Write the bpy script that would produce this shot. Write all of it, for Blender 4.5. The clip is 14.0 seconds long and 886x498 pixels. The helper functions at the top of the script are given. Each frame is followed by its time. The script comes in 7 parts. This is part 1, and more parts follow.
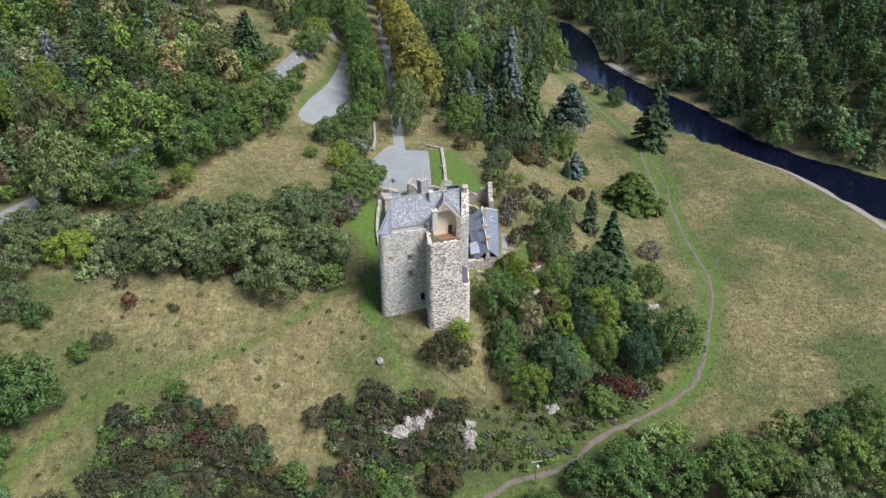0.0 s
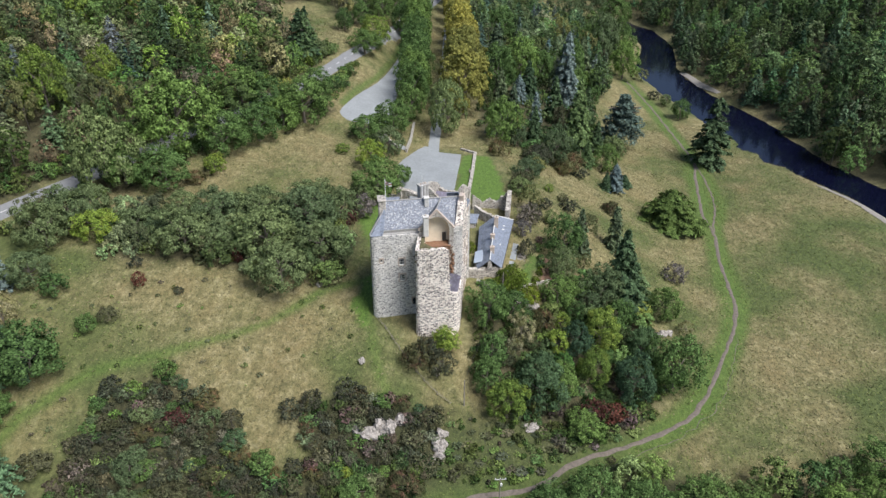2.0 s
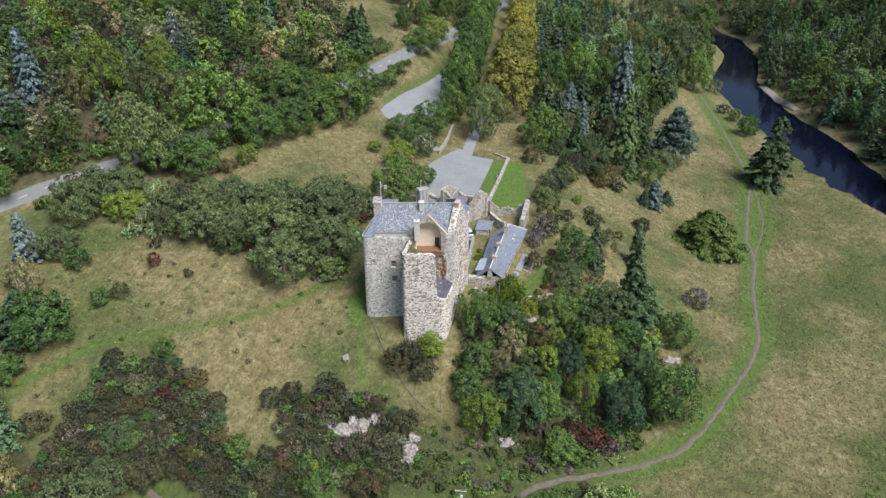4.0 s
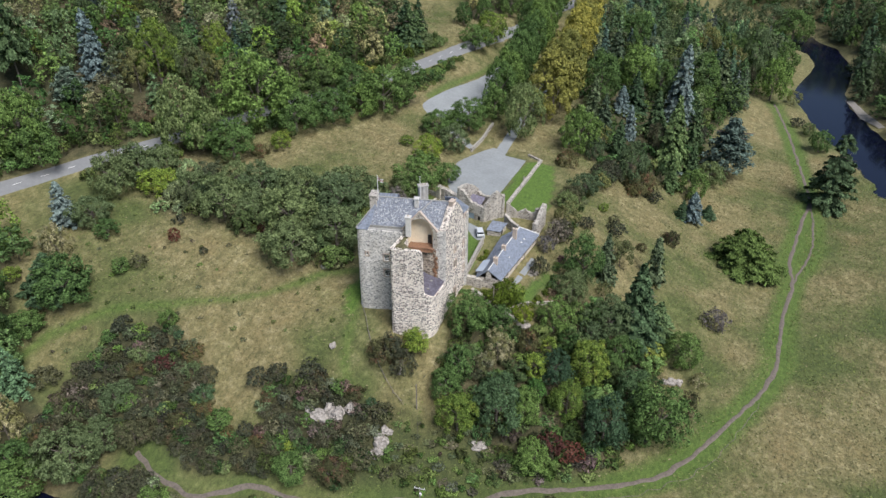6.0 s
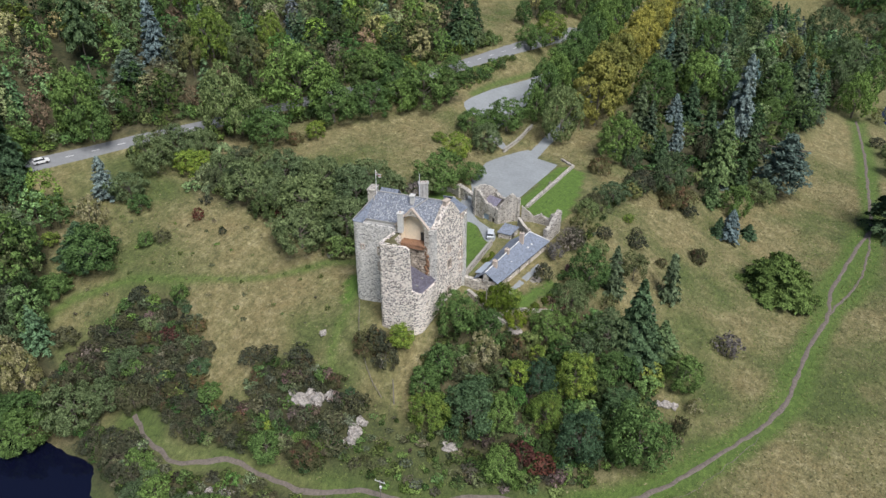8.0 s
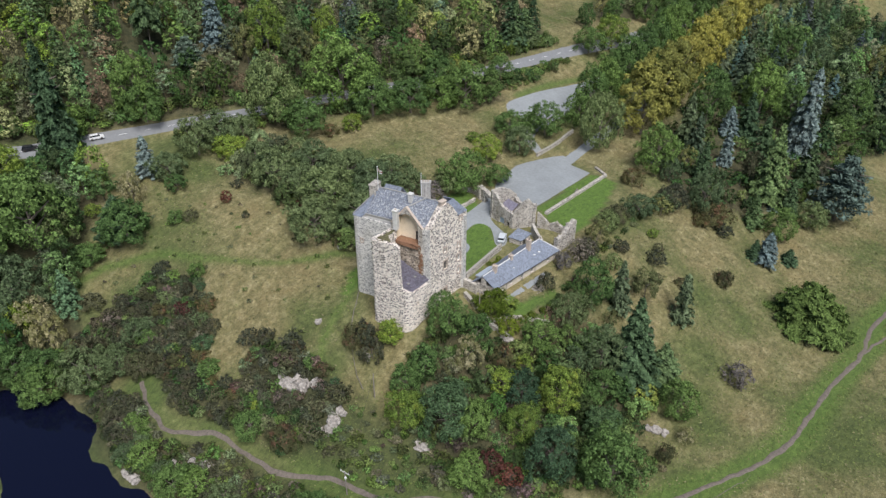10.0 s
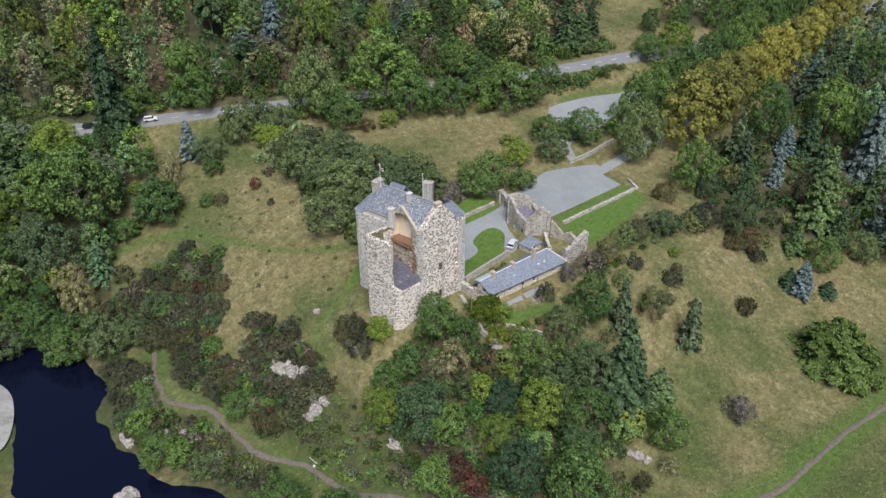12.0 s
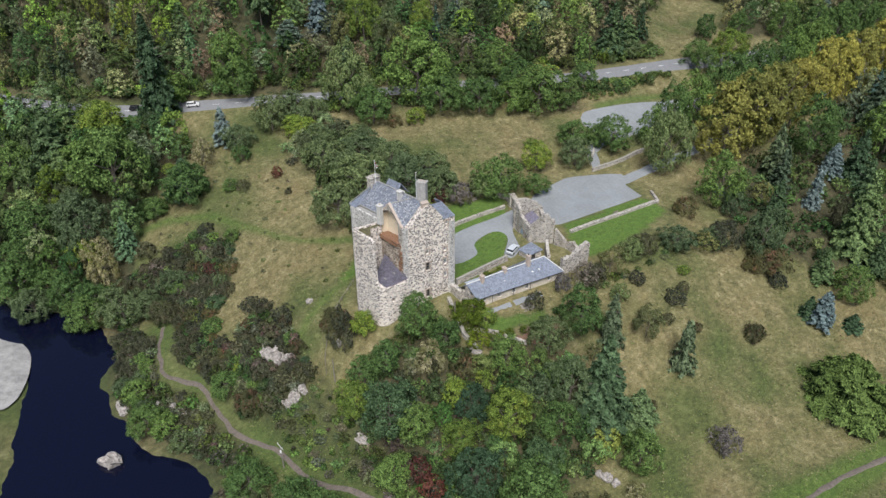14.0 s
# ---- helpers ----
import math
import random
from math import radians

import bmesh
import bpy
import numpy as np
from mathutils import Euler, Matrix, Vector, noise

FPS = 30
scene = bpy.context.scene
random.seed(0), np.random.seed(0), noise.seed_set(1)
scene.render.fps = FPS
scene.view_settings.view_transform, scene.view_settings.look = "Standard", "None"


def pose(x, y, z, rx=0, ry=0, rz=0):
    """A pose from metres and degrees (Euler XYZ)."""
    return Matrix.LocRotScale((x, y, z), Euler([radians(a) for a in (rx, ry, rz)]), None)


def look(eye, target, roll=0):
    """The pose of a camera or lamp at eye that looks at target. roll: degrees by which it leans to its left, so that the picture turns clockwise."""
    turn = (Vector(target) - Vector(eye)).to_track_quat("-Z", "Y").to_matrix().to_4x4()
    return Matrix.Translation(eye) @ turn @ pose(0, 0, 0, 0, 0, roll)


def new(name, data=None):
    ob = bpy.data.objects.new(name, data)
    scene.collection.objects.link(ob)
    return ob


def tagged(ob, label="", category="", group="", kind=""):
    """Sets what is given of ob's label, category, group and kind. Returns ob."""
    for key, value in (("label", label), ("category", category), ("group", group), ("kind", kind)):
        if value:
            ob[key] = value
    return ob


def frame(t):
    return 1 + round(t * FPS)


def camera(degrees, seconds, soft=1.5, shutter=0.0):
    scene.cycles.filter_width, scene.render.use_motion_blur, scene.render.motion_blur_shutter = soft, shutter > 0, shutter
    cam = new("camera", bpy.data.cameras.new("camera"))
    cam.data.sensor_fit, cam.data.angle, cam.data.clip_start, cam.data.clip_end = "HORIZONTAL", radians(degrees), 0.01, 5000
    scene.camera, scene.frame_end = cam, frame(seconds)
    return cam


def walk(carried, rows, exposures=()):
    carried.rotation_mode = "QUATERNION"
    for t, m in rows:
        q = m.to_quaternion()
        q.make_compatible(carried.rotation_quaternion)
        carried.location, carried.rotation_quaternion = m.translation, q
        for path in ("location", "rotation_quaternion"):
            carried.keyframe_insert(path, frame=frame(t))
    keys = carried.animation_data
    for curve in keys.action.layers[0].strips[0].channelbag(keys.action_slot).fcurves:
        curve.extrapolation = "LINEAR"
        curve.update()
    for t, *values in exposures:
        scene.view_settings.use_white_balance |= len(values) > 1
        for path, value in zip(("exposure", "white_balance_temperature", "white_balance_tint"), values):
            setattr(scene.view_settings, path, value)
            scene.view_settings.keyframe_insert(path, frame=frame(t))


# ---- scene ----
cam = camera(65.2, 14.0, soft=1.42)
METRES, EYE, TILT, LEAN, TURN = 145.0, 110.0, -30.3, 0.2, 0.0
ROWS = [
    (0.0, 0.0, 0.0, 0.0, 0.0, 0.0, 0.0),
    (0.5, 0.0354, 0.002, 0.0029, 1.87, -0.06, -1.16),
    (1.0, 0.0705, 0.0052, 0.0067, 3.74, -0.15, -2.33),
    (1.5, 0.1059, 0.0086, 0.0119, 5.65, -0.29, -3.48),
    (2.0, 0.141, 0.0125, 0.0186, 7.55, -0.48, -4.61),
    (2.5, 0.1756, 0.0177, 0.0261, 9.45, -0.71, -5.72),
    (3.0, 0.2101, 0.0241, 0.0336, 11.37, -0.98, -6.83),
    (5.5, 0.3775, 0.0751, 0.0715, 21.14, -3.01, -12.23),
    (6.0, 0.41, 0.088, 0.0799, 23.16, -3.57, -13.27),
    (6.5, 0.4422, 0.102, 0.0893, 25.19, -4.18, -14.28),
    (7.0, 0.4735, 0.1168, 0.0997, 27.23, -4.76, -15.26),
    (7.5, 0.5039, 0.133, 0.1106, 29.29, -5.38, -16.24),
    (8.0, 0.5332, 0.1503, 0.1219, 31.4, -6.06, -17.19),
    (10.5, 0.6637, 0.2494, 0.1892, 42.22, -10.08, -21.64),
    (11.0, 0.6869, 0.2721, 0.2043, 44.48, -10.99, -22.43),
    (11.5, 0.7087, 0.2952, 0.2198, 46.73, -11.92, -23.19),
    (12.0, 0.7299, 0.3195, 0.2348, 49.0, -12.87, -23.9),
    (12.5, 0.7497, 0.3448, 0.2506, 51.26, -13.86, -24.57),
    (13.0, 0.7682, 0.3706, 0.2666, 53.38, -14.81, -25.16),
    (13.5, 0.7854, 0.3967, 0.2827, 55.46, -15.76, -25.71),
    (14.0, 0.8016, 0.4238, 0.2986, 57.54, -16.73, -26.21),
]
walk(cam, [(t, pose(0, 0, EYE, TILT, LEAN, TURN) @ pose(METRES * x, METRES * y, METRES * z, 90 + pitch, roll, yaw)) for t, x, y, z, yaw, pitch, roll in ROWS],
     exposures=[(0.0, 0.0, 6250, 11), (3.0, -0.05, 6250, 11), (6.5, -0.2, 6250, 11), (11.0, -0.27, 6250, 11), (14.0, -0.27, 6250, 11)])

# ---- light: bright overcast sky with a weak wide sun ----
world = bpy.data.worlds.new("sky")
scene.world = world
world.use_nodes = True
SUN_ELEVATION, SUN_AZIMUTH = radians(56), radians(119)
sky = world.node_tree.nodes.new("ShaderNodeTexSky")
sky.sky_type, sky.sun_disc = "NISHITA", False
sky.sun_elevation, sky.sun_rotation = SUN_ELEVATION, SUN_AZIMUTH
sky.air_density, sky.dust_density, sky.ozone_density = 1.0, 1.6, 1.0
background = world.node_tree.nodes["Background"]
background.inputs["Strength"].default_value = 0.098
world.node_tree.links.new(sky.outputs["Color"], background.inputs["Color"])
sun = new("sun", bpy.data.lights.new("sun", "SUN"))
sun.data.energy, sun.data.angle, sun.data.color = 5.0, radians(30), (1.0, 0.965, 0.92)
sun_from = Vector((math.sin(SUN_AZIMUTH) * math.cos(SUN_ELEVATION), math.cos(SUN_AZIMUTH) * math.cos(SUN_ELEVATION), math.sin(SUN_ELEVATION)))
sun.matrix_world = look(sun_from * 400, (0, 0, 0))


# ---- materials ----
def material(name, rough=0.8, metal=0.0):
    m = bpy.data.materials.new(name)
    m.use_nodes = True
    b = m.node_tree.nodes["Principled BSDF"]
    b.inputs["Roughness"].default_value, b.inputs["Metallic"].default_value = rough, metal
    return m, m.node_tree, b


def node(nt, kind, **settings):
    n = nt.nodes.new(kind)
    for key, value in settings.items():
        n.inputs[key.replace("_", " ")].default_value = value
    return n


def ramp(nt, fac, stops):
    r = nt.nodes.new("ShaderNodeValToRGB")
    el = r.color_ramp.elements
    while len(el) < len(stops):
        el.new(0.5)
    for e, (p, c) in zip(el, stops):
        e.position, e.color = p, (*c, 1)
    nt.links.new(fac, r.inputs["Fac"])
    return r.outputs["Color"]


def mix(nt, fac, a, b, how="MIX"):
    m = nt.nodes.new("ShaderNodeMix")
    m.data_type, m.blend_type = "RGBA", how
    for socket, value in ((m.inputs["Factor"], fac), (m.inputs["A"], a), (m.inputs["B"], b)):
        if isinstance(value, (int, float)):
            socket.default_value = value
        elif isinstance(value, tuple):
            socket.default_value = (*value, 1)
        else:
            nt.links.new(value, socket)
    return m.outputs["Result"]


def coords(nt, scale=(1, 1, 1), world_space=True):
    src = nt.nodes.new("ShaderNodeNewGeometry").outputs["Position"] if world_space else nt.nodes.new("ShaderNodeTexCoord").outputs["Object"]
    mp = nt.nodes.new("ShaderNodeMapping")
    mp.inputs["Scale"].default_value = scale
    nt.links.new(src, mp.inputs["Vector"])
    return mp.outputs["Vector"]


def noise_of(nt, vec, scale, detail=4.0, rough=0.55):
    n = node(nt, "ShaderNodeTexNoise", Scale=scale, Detail=detail, Roughness=rough)
    nt.links.new(vec, n.inputs["Vector"])
    return n.outputs["Fac"]


def bump(nt, bsdf, height, strength, distance):
    b = node(nt, "ShaderNodeBump", Strength=strength, Distance=distance)
    nt.links.new(height, b.inputs["Height"])
    nt.links.new(b.outputs["Normal"], bsdf.inputs["Normal"])


def paint(name, colour, rough=0.7, metal=0.0, vary=0.25, scale=3.0):
    """A plain surface with a mottle at two scales."""
    m, nt, b = material(name, rough, metal)
    v = coords(nt)
    f = mix(nt, 0.5, noise_of(nt, v, scale), noise_of(nt, v, scale * 9))
    lo = tuple(c * (1 - vary) for c in colour)
    hi = tuple(min(1, c * (1 + vary)) for c in colour)
    nt.links.new(ramp(nt, f, [(0.3, lo), (0.7, hi)]), b.inputs["Base Color"])
    bump(nt, b, f, 0.3, 0.05)
    return m


def rubble(name, mortar, stones, size=0.5, dark=0.3, stain=(0.16, 0.14, 0.09), stain_at=0.62):
    """Random rubble masonry: stones of uneven size and tone in wide mortar."""
    m, nt, b = material(name, 0.92)
    v = coords(nt, (1, 1, 1.5))
    wob = node(nt, "ShaderNodeTexNoise", Scale=1.4, Detail=2.0)
    nt.links.new(v, wob.inputs["Vector"])
    add = nt.nodes.new("ShaderNodeVectorMath")
    add.operation = "MULTIPLY_ADD"
    add.inputs[1].default_value = (0.3, 0.3, 0.3)
    nt.links.new(wob.outputs["Color"], add.inputs[0])
    nt.links.new(v, add.inputs[2])
    cell = node(nt, "ShaderNodeTexVoronoi", Scale=1 / size)
    edge = node(nt, "ShaderNodeTexVoronoi", Scale=1 / size)
    edge.feature = "DISTANCE_TO_EDGE"
    for n in (cell, edge):
        nt.links.new(add.outputs["Vector"], n.inputs["Vector"])
    tone = nt.nodes.new("ShaderNodeSeparateColor")
    nt.links.new(cell.outputs["Color"], tone.inputs["Color"])
    col = ramp(nt, tone.outputs["Red"], stones)
    joint = nt.nodes.new("ShaderNodeMapRange")
    joint.inputs["From Min"].default_value, joint.inputs["From Max"].default_value = 0.04, 0.13
    nt.links.new(edge.outputs["Distance"], joint.inputs["Value"])
    col = mix(nt, joint.outputs["Result"], mortar, col)
    big = noise_of(nt, coords(nt, (1, 1, 0.5)), 0.35, 6.0, 0.65)
    col = mix(nt, ramp(nt, big, [(stain_at - 0.12, (0, 0, 0)), (stain_at + 0.1, (0.75, 0.75, 0.75))]), col, stain)
    fine = noise_of(nt, v, 7.0, 5.0, 0.7)
    col = mix(nt, 0.5, col, ramp(nt, fine, [(0.25, (0.62, 0.62, 0.62)), (0.75, (1.6, 1.6, 1.6))]), "MULTIPLY")
    nt.links.new(col, b.inputs["Base Color"])
    bump(nt, b, mix(nt, 0.35, joint.outputs["Result"], fine), 0.9, 0.12)
    return m


def slate(name, base, lichen, amount=0.55, rough=0.55):
    """Small slates in courses, with pale lichen blotches."""
    m, nt, b = material(name, rough)
    v = coords(nt)
    cell = node(nt, "ShaderNodeTexVoronoi", Scale=3.2)
    nt.links.new(v, cell.inputs["Vector"])
    sep = nt.nodes.new("ShaderNodeSeparateColor")
    nt.links.new(cell.outputs["Color"], sep.inputs["Color"])
    lo, hi = tuple(c * 0.75 for c in base), tuple(c * 1.3 for c in base)
    col = ramp(nt, sep.outputs["Green"], [(0.0, lo), (1.0, hi)])
    spots = noise_of(nt, v, 2.6, 6.0, 0.75)
    col = mix(nt, ramp(nt, spots, [(amount, (0, 0, 0)), (amount + 0.07, (0.8, 0.8, 0.8))]), col, lichen)
    nt.links.new(col, b.inputs["Base Color"])
    wave = node(nt, "ShaderNodeTexWave", Scale=1.6, Distortion=1.0)
    wave.bands_direction = "Z"
    nt.links.new(v, wave.inputs["Vector"])
    bump(nt, b, wave.outputs["Fac"], 0.35, 0.05)
    return m


def foliage(name, dark, light, autumn=None, part_autumn=0.25):
    m, nt, b = material(name, 0.65)
    # Tone ends pushed apart: dark gaps and lit sprays are put into colour.
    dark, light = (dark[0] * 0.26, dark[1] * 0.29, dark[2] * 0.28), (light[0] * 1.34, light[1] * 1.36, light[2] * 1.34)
    info = nt.nodes.new("ShaderNodeObjectInfo")
    geo = nt.nodes.new("ShaderNodeNewGeometry")
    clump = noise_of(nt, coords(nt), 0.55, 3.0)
    # Noise by clump adds crown shading to the leaf tone.
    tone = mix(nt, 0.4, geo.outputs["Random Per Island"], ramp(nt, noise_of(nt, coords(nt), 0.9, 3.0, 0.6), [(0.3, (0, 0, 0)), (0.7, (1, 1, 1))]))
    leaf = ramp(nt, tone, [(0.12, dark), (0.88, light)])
    if autumn:
        leaf = mix(nt, ramp(nt, clump, [(0.62 - part_autumn, (0, 0, 0)), (0.8 - part_autumn, (0.85, 0.85, 0.85))]), leaf, autumn)
    whole = ramp(nt, info.outputs["Random"], [(0.0, (0.66, 0.74, 0.78)), (0.35, (0.86, 0.92, 0.9)), (0.7, (1.08, 1.08, 0.98)), (1.0, (1.3, 1.3, 1.05))])
    leaf = mix(nt, 1.0, leaf, whole, "MULTIPLY")
    nt.links.new(leaf, b.inputs["Base Color"])
    b.inputs["Specular IOR Level"].default_value = 0.08
    thin = nt.nodes.new("ShaderNodeBsdfTranslucent")
    nt.links.new(leaf, thin.inputs["Color"])
    both = node(nt, "ShaderNodeMixShader", Fac=0.15)
    nt.links.new(b.outputs["BSDF"], both.inputs[1])
    nt.links.new(thin.outputs["BSDF"], both.inputs[2])
    nt.links.new(both.outputs["Shader"], nt.nodes["Material Output"].inputs["Surface"])
    return m


RUBBLE_GREY = rubble("rubble_grey", (0.8, 0.77, 0.72), [(0.0, (0.14, 0.13, 0.13)), (0.25, (0.36, 0.345, 0.335)), (0.5, (0.55, 0.53, 0.5)), (1.0, (0.86, 0.83, 0.78))], 0.34, stain_at=0.7)
RUBBLE_WARM = rubble("rubble_warm", (0.92, 0.85, 0.76), [(0.0, (0.07, 0.06, 0.065)), (0.24, (0.17, 0.135, 0.13)), (0.42, (0.36, 0.3, 0.27)), (0.6, (0.74, 0.64, 0.57)), (1.0, (0.95, 0.88, 0.79))], 0.4, stain_at=0.67)
RUBBLE_RUIN = rubble("rubble_ruin", (0.54, 0.5, 0.44), [(0.0, (0.14, 0.125, 0.12)), (0.45, (0.36, 0.33, 0.295)), (1.0, (0.62, 0.57, 0.5))], 0.5, stain_at=0.64)
SLATE_OLD = slate("slate_old", (0.155, 0.172, 0.21), (0.52, 0.53, 0.53), 0.52)
SLATE_PLAIN = slate("slate_plain", (0.2, 0.225, 0.275), (0.32, 0.33, 0.33), 0.66)
SLATE_PURPLE = slate("slate_purple", (0.2, 0.185, 0.235), (0.24, 0.24, 0.26), 0.76)
SLATE_COTTAGE = slate("slate_cottage", (0.2, 0.225, 0.275), (0.29, 0.305, 0.32), 0.68)
PALE_STONE = paint("pale_harling", (0.6, 0.585, 0.55), 0.85, vary=0.25, scale=1.5)
CHIMNEY_STONE = paint("weathered_chimney_stone", (0.4, 0.385, 0.36), 0.9, vary=0.4, scale=1.2)
SOIL = paint("bare_brown_soil", (0.17, 0.105, 0.07), 0.95, vary=0.5, scale=1.4)
LEAD = paint("lead", (0.38, 0.37, 0.35), 0.5, 0.2)
CREAM = paint("cream_plaster", (0.8, 0.69, 0.52), 0.9, vary=0.18, scale=0.9)
EARTH = paint("brown_rubble_fill", (0.22, 0.12, 0.07), 0.95, vary=0.5)
MOSS = paint("mossy_stone", (0.13, 0.12, 0.06), 0.95, vary=0.7, scale=1.2)
DRESSED = paint("dressed_sandstone", (0.52, 0.43, 0.36), 0.85)
WHITE_PAINT = paint("white_paint", (0.75, 0.75, 0.73), 0.6, vary=0.08)
POLE_WHITE = paint("white_pole", (0.8, 0.8, 0.8), 0.4, vary=0.05)
DARK_WOOD = paint("dark_door", (0.05, 0.045, 0.04), 0.7)
TIMBER = paint("grey_timber", (0.26, 0.23, 0.2), 0.85)
GRAVEL = paint("pale_gravel", (0.265, 0.282, 0.288), 0.95, vary=0.2, scale=0.16)
DIRT = paint("trodden_earth", (0.155, 0.13, 0.108), 0.95, vary=0.5, scale=1.6)
SHINGLE = paint("river_shingle", (0.27, 0.25, 0.22), 0.95, vary=0.35, scale=2.0)
DRY_SHINGLE = paint("dry_shingle", (0.36, 0.35, 0.33), 0.95, vary=0.5, scale=0.5)
TARMAC = paint("worn_tarmac", (0.21, 0.215, 0.22), 0.85, vary=0.15, scale=0.9)
BARK = paint("bark", (0.17, 0.145, 0.12), 0.95, vary=0.4, scale=2.0)
ROCK = paint("pale_rock", (0.34, 0.31, 0.28), 0.95, vary=0.85, scale=1.6)
GLASS, _nt, _b = material("window_glass", 0.06)
_b.inputs["Base Color"].default_value = (0.02, 0.025, 0.03, 1)
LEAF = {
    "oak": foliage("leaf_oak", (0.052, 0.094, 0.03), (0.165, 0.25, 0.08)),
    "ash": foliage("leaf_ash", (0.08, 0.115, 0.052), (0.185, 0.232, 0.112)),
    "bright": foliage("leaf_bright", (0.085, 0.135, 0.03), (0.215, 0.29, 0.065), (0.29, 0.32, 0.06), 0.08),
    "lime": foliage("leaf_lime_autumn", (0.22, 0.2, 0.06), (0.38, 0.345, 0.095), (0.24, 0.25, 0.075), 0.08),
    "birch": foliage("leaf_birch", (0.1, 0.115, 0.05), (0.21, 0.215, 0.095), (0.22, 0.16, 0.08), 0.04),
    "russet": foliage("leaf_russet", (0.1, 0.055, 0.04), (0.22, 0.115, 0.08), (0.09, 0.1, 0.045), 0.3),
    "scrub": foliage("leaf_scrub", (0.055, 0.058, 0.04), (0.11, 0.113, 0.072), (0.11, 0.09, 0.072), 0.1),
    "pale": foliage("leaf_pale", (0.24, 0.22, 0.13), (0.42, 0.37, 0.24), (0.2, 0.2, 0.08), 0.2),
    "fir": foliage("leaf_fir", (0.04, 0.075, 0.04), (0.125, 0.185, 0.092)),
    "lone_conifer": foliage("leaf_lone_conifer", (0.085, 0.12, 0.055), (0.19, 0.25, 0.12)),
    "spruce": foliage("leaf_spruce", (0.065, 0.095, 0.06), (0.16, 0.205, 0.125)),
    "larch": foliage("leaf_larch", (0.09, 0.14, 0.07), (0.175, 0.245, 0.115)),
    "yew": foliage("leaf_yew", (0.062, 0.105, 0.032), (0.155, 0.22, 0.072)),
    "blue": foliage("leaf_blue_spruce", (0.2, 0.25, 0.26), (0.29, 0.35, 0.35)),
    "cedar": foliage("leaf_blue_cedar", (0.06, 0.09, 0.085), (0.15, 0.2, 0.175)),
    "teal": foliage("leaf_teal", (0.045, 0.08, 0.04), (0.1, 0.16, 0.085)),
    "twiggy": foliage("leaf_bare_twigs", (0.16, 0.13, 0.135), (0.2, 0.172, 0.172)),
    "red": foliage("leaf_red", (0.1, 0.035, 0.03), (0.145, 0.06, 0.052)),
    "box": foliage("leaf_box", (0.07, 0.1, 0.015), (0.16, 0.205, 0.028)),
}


def wood_leaf():
    """Leaves of a distant wood: each tree carries its own tint."""
    m, nt, b = material("leaf_wood", 0.65)
    at_tint = nt.nodes.new("ShaderNodeAttribute")
    at_tint.attribute_name = "tint"
    geo = nt.nodes.new("ShaderNodeNewGeometry")
    # Low end and clump noise colour in the shade between leaf sprays.
    vary = ramp(nt, geo.outputs["Random Per Island"], [(0.05, (0.3, 0.33, 0.33)), (0.95, (1.12, 1.2, 1.1))])
    vary = mix(nt, 1.0, vary, ramp(nt, noise_of(nt, coords(nt), 0.5, 3.0, 0.6), [(0.32, (0.62, 0.62, 0.62)), (0.68, (1.25, 1.25, 1.25))]), "MULTIPLY")
    nt.links.new(mix(nt, 1.0, at_tint.outputs["Color"], vary, "MULTIPLY"), b.inputs["Base Color"])
    b.inputs["Specular IOR Level"].default_value = 0.08
    return m


WOOD_LEAF = wood_leaf()


# ---- the lie of the land: heights are carried by its lines ----
INNER_BANK = [(-150, 18, 0.6), (-98, 32, 0.6), (-73, 53, 0.6), (-61, 64, 0.7), (-48, 69, 0.8), (-35, 66, 0.8), (-22, 66, 0.8), (-12, 68, 0.8), (0, 76, 0.8), (12, 82, 1.0),
              (28, 84, 1.6), (60, 78, 2.0), (100, 72, 2.6), (150, 90, 3.2), (182, 140, 4.0), (160, 172, 4.6), (137, 191, 5.2), (128, 228, 5.6), (118, 244, 5.8),
              (97, 273, 6.0), (86, 303, 6.0), (76, 334, 6.0), (64, 383, 6.2), (70, 450, 6.4), (40, 482, 6.4), (-20, 500, 6.4)]
OUTER_BANK = [(-150, -8, 0.6), (-92, 8, 0.6), (-64, 34, 0.6), (-56, 42, 0.6), (-49, 47, 0.6), (-36, 44, 0.6), (-26, 42, 0.6), (-14, 39, 0.6), (2, 38, 0.8), (20, 38, 1.0),
              (38, 38, 1.4), (68, 36, 1.8), (115, 30, 2.4), (190, 55, 3.0), (228, 130, 3.8), (205, 185, 4.4), (168, 226, 5.0), (150, 242, 5.4), (138, 256, 5.6),
              (127, 280, 5.8), (119, 311, 5.8), (103, 342, 6.0), (91, 383, 6.2), (93, 445, 6.2), (70, 505, 6.2), (-10, 530, 6.2)]
FOOTPATH = [(-42, 79, 3.0), (-36, 77, 3.0), (-30, 76, 3.0), (-23, 76.5, 3.0), (-15, 82.5, 3.0), (-6, 84, 3.0), (4, 86.5, 3.2), (12, 92, 3.6), (20, 94.5, 4.2), (26, 97.5, 4.6),
            (32, 103, 4.9), (50, 114, 5.0), (59, 124, 5.0), (67, 142, 5.0), (73.5, 161, 5.0), (74, 186, 5.0), (75.3, 203, 5.0), (74, 215, 5.0), (74.3, 223, 5.0), (75.2, 234, 5.2), (76, 246, 5.2), (77.5, 258, 5.3),
            (76.3, 271, 5.4), (74, 283.5, 5.6), (70.9, 301, 5.9), (66, 326, 6.5), (59, 355, 7.5)]
SECOND_TRACK = [(75.3, 202, 5), (76, 209, 5), (78.8, 221, 5), (79.6, 232.6, 5), (79, 246, 5), (77.8, 257, 5.3)]
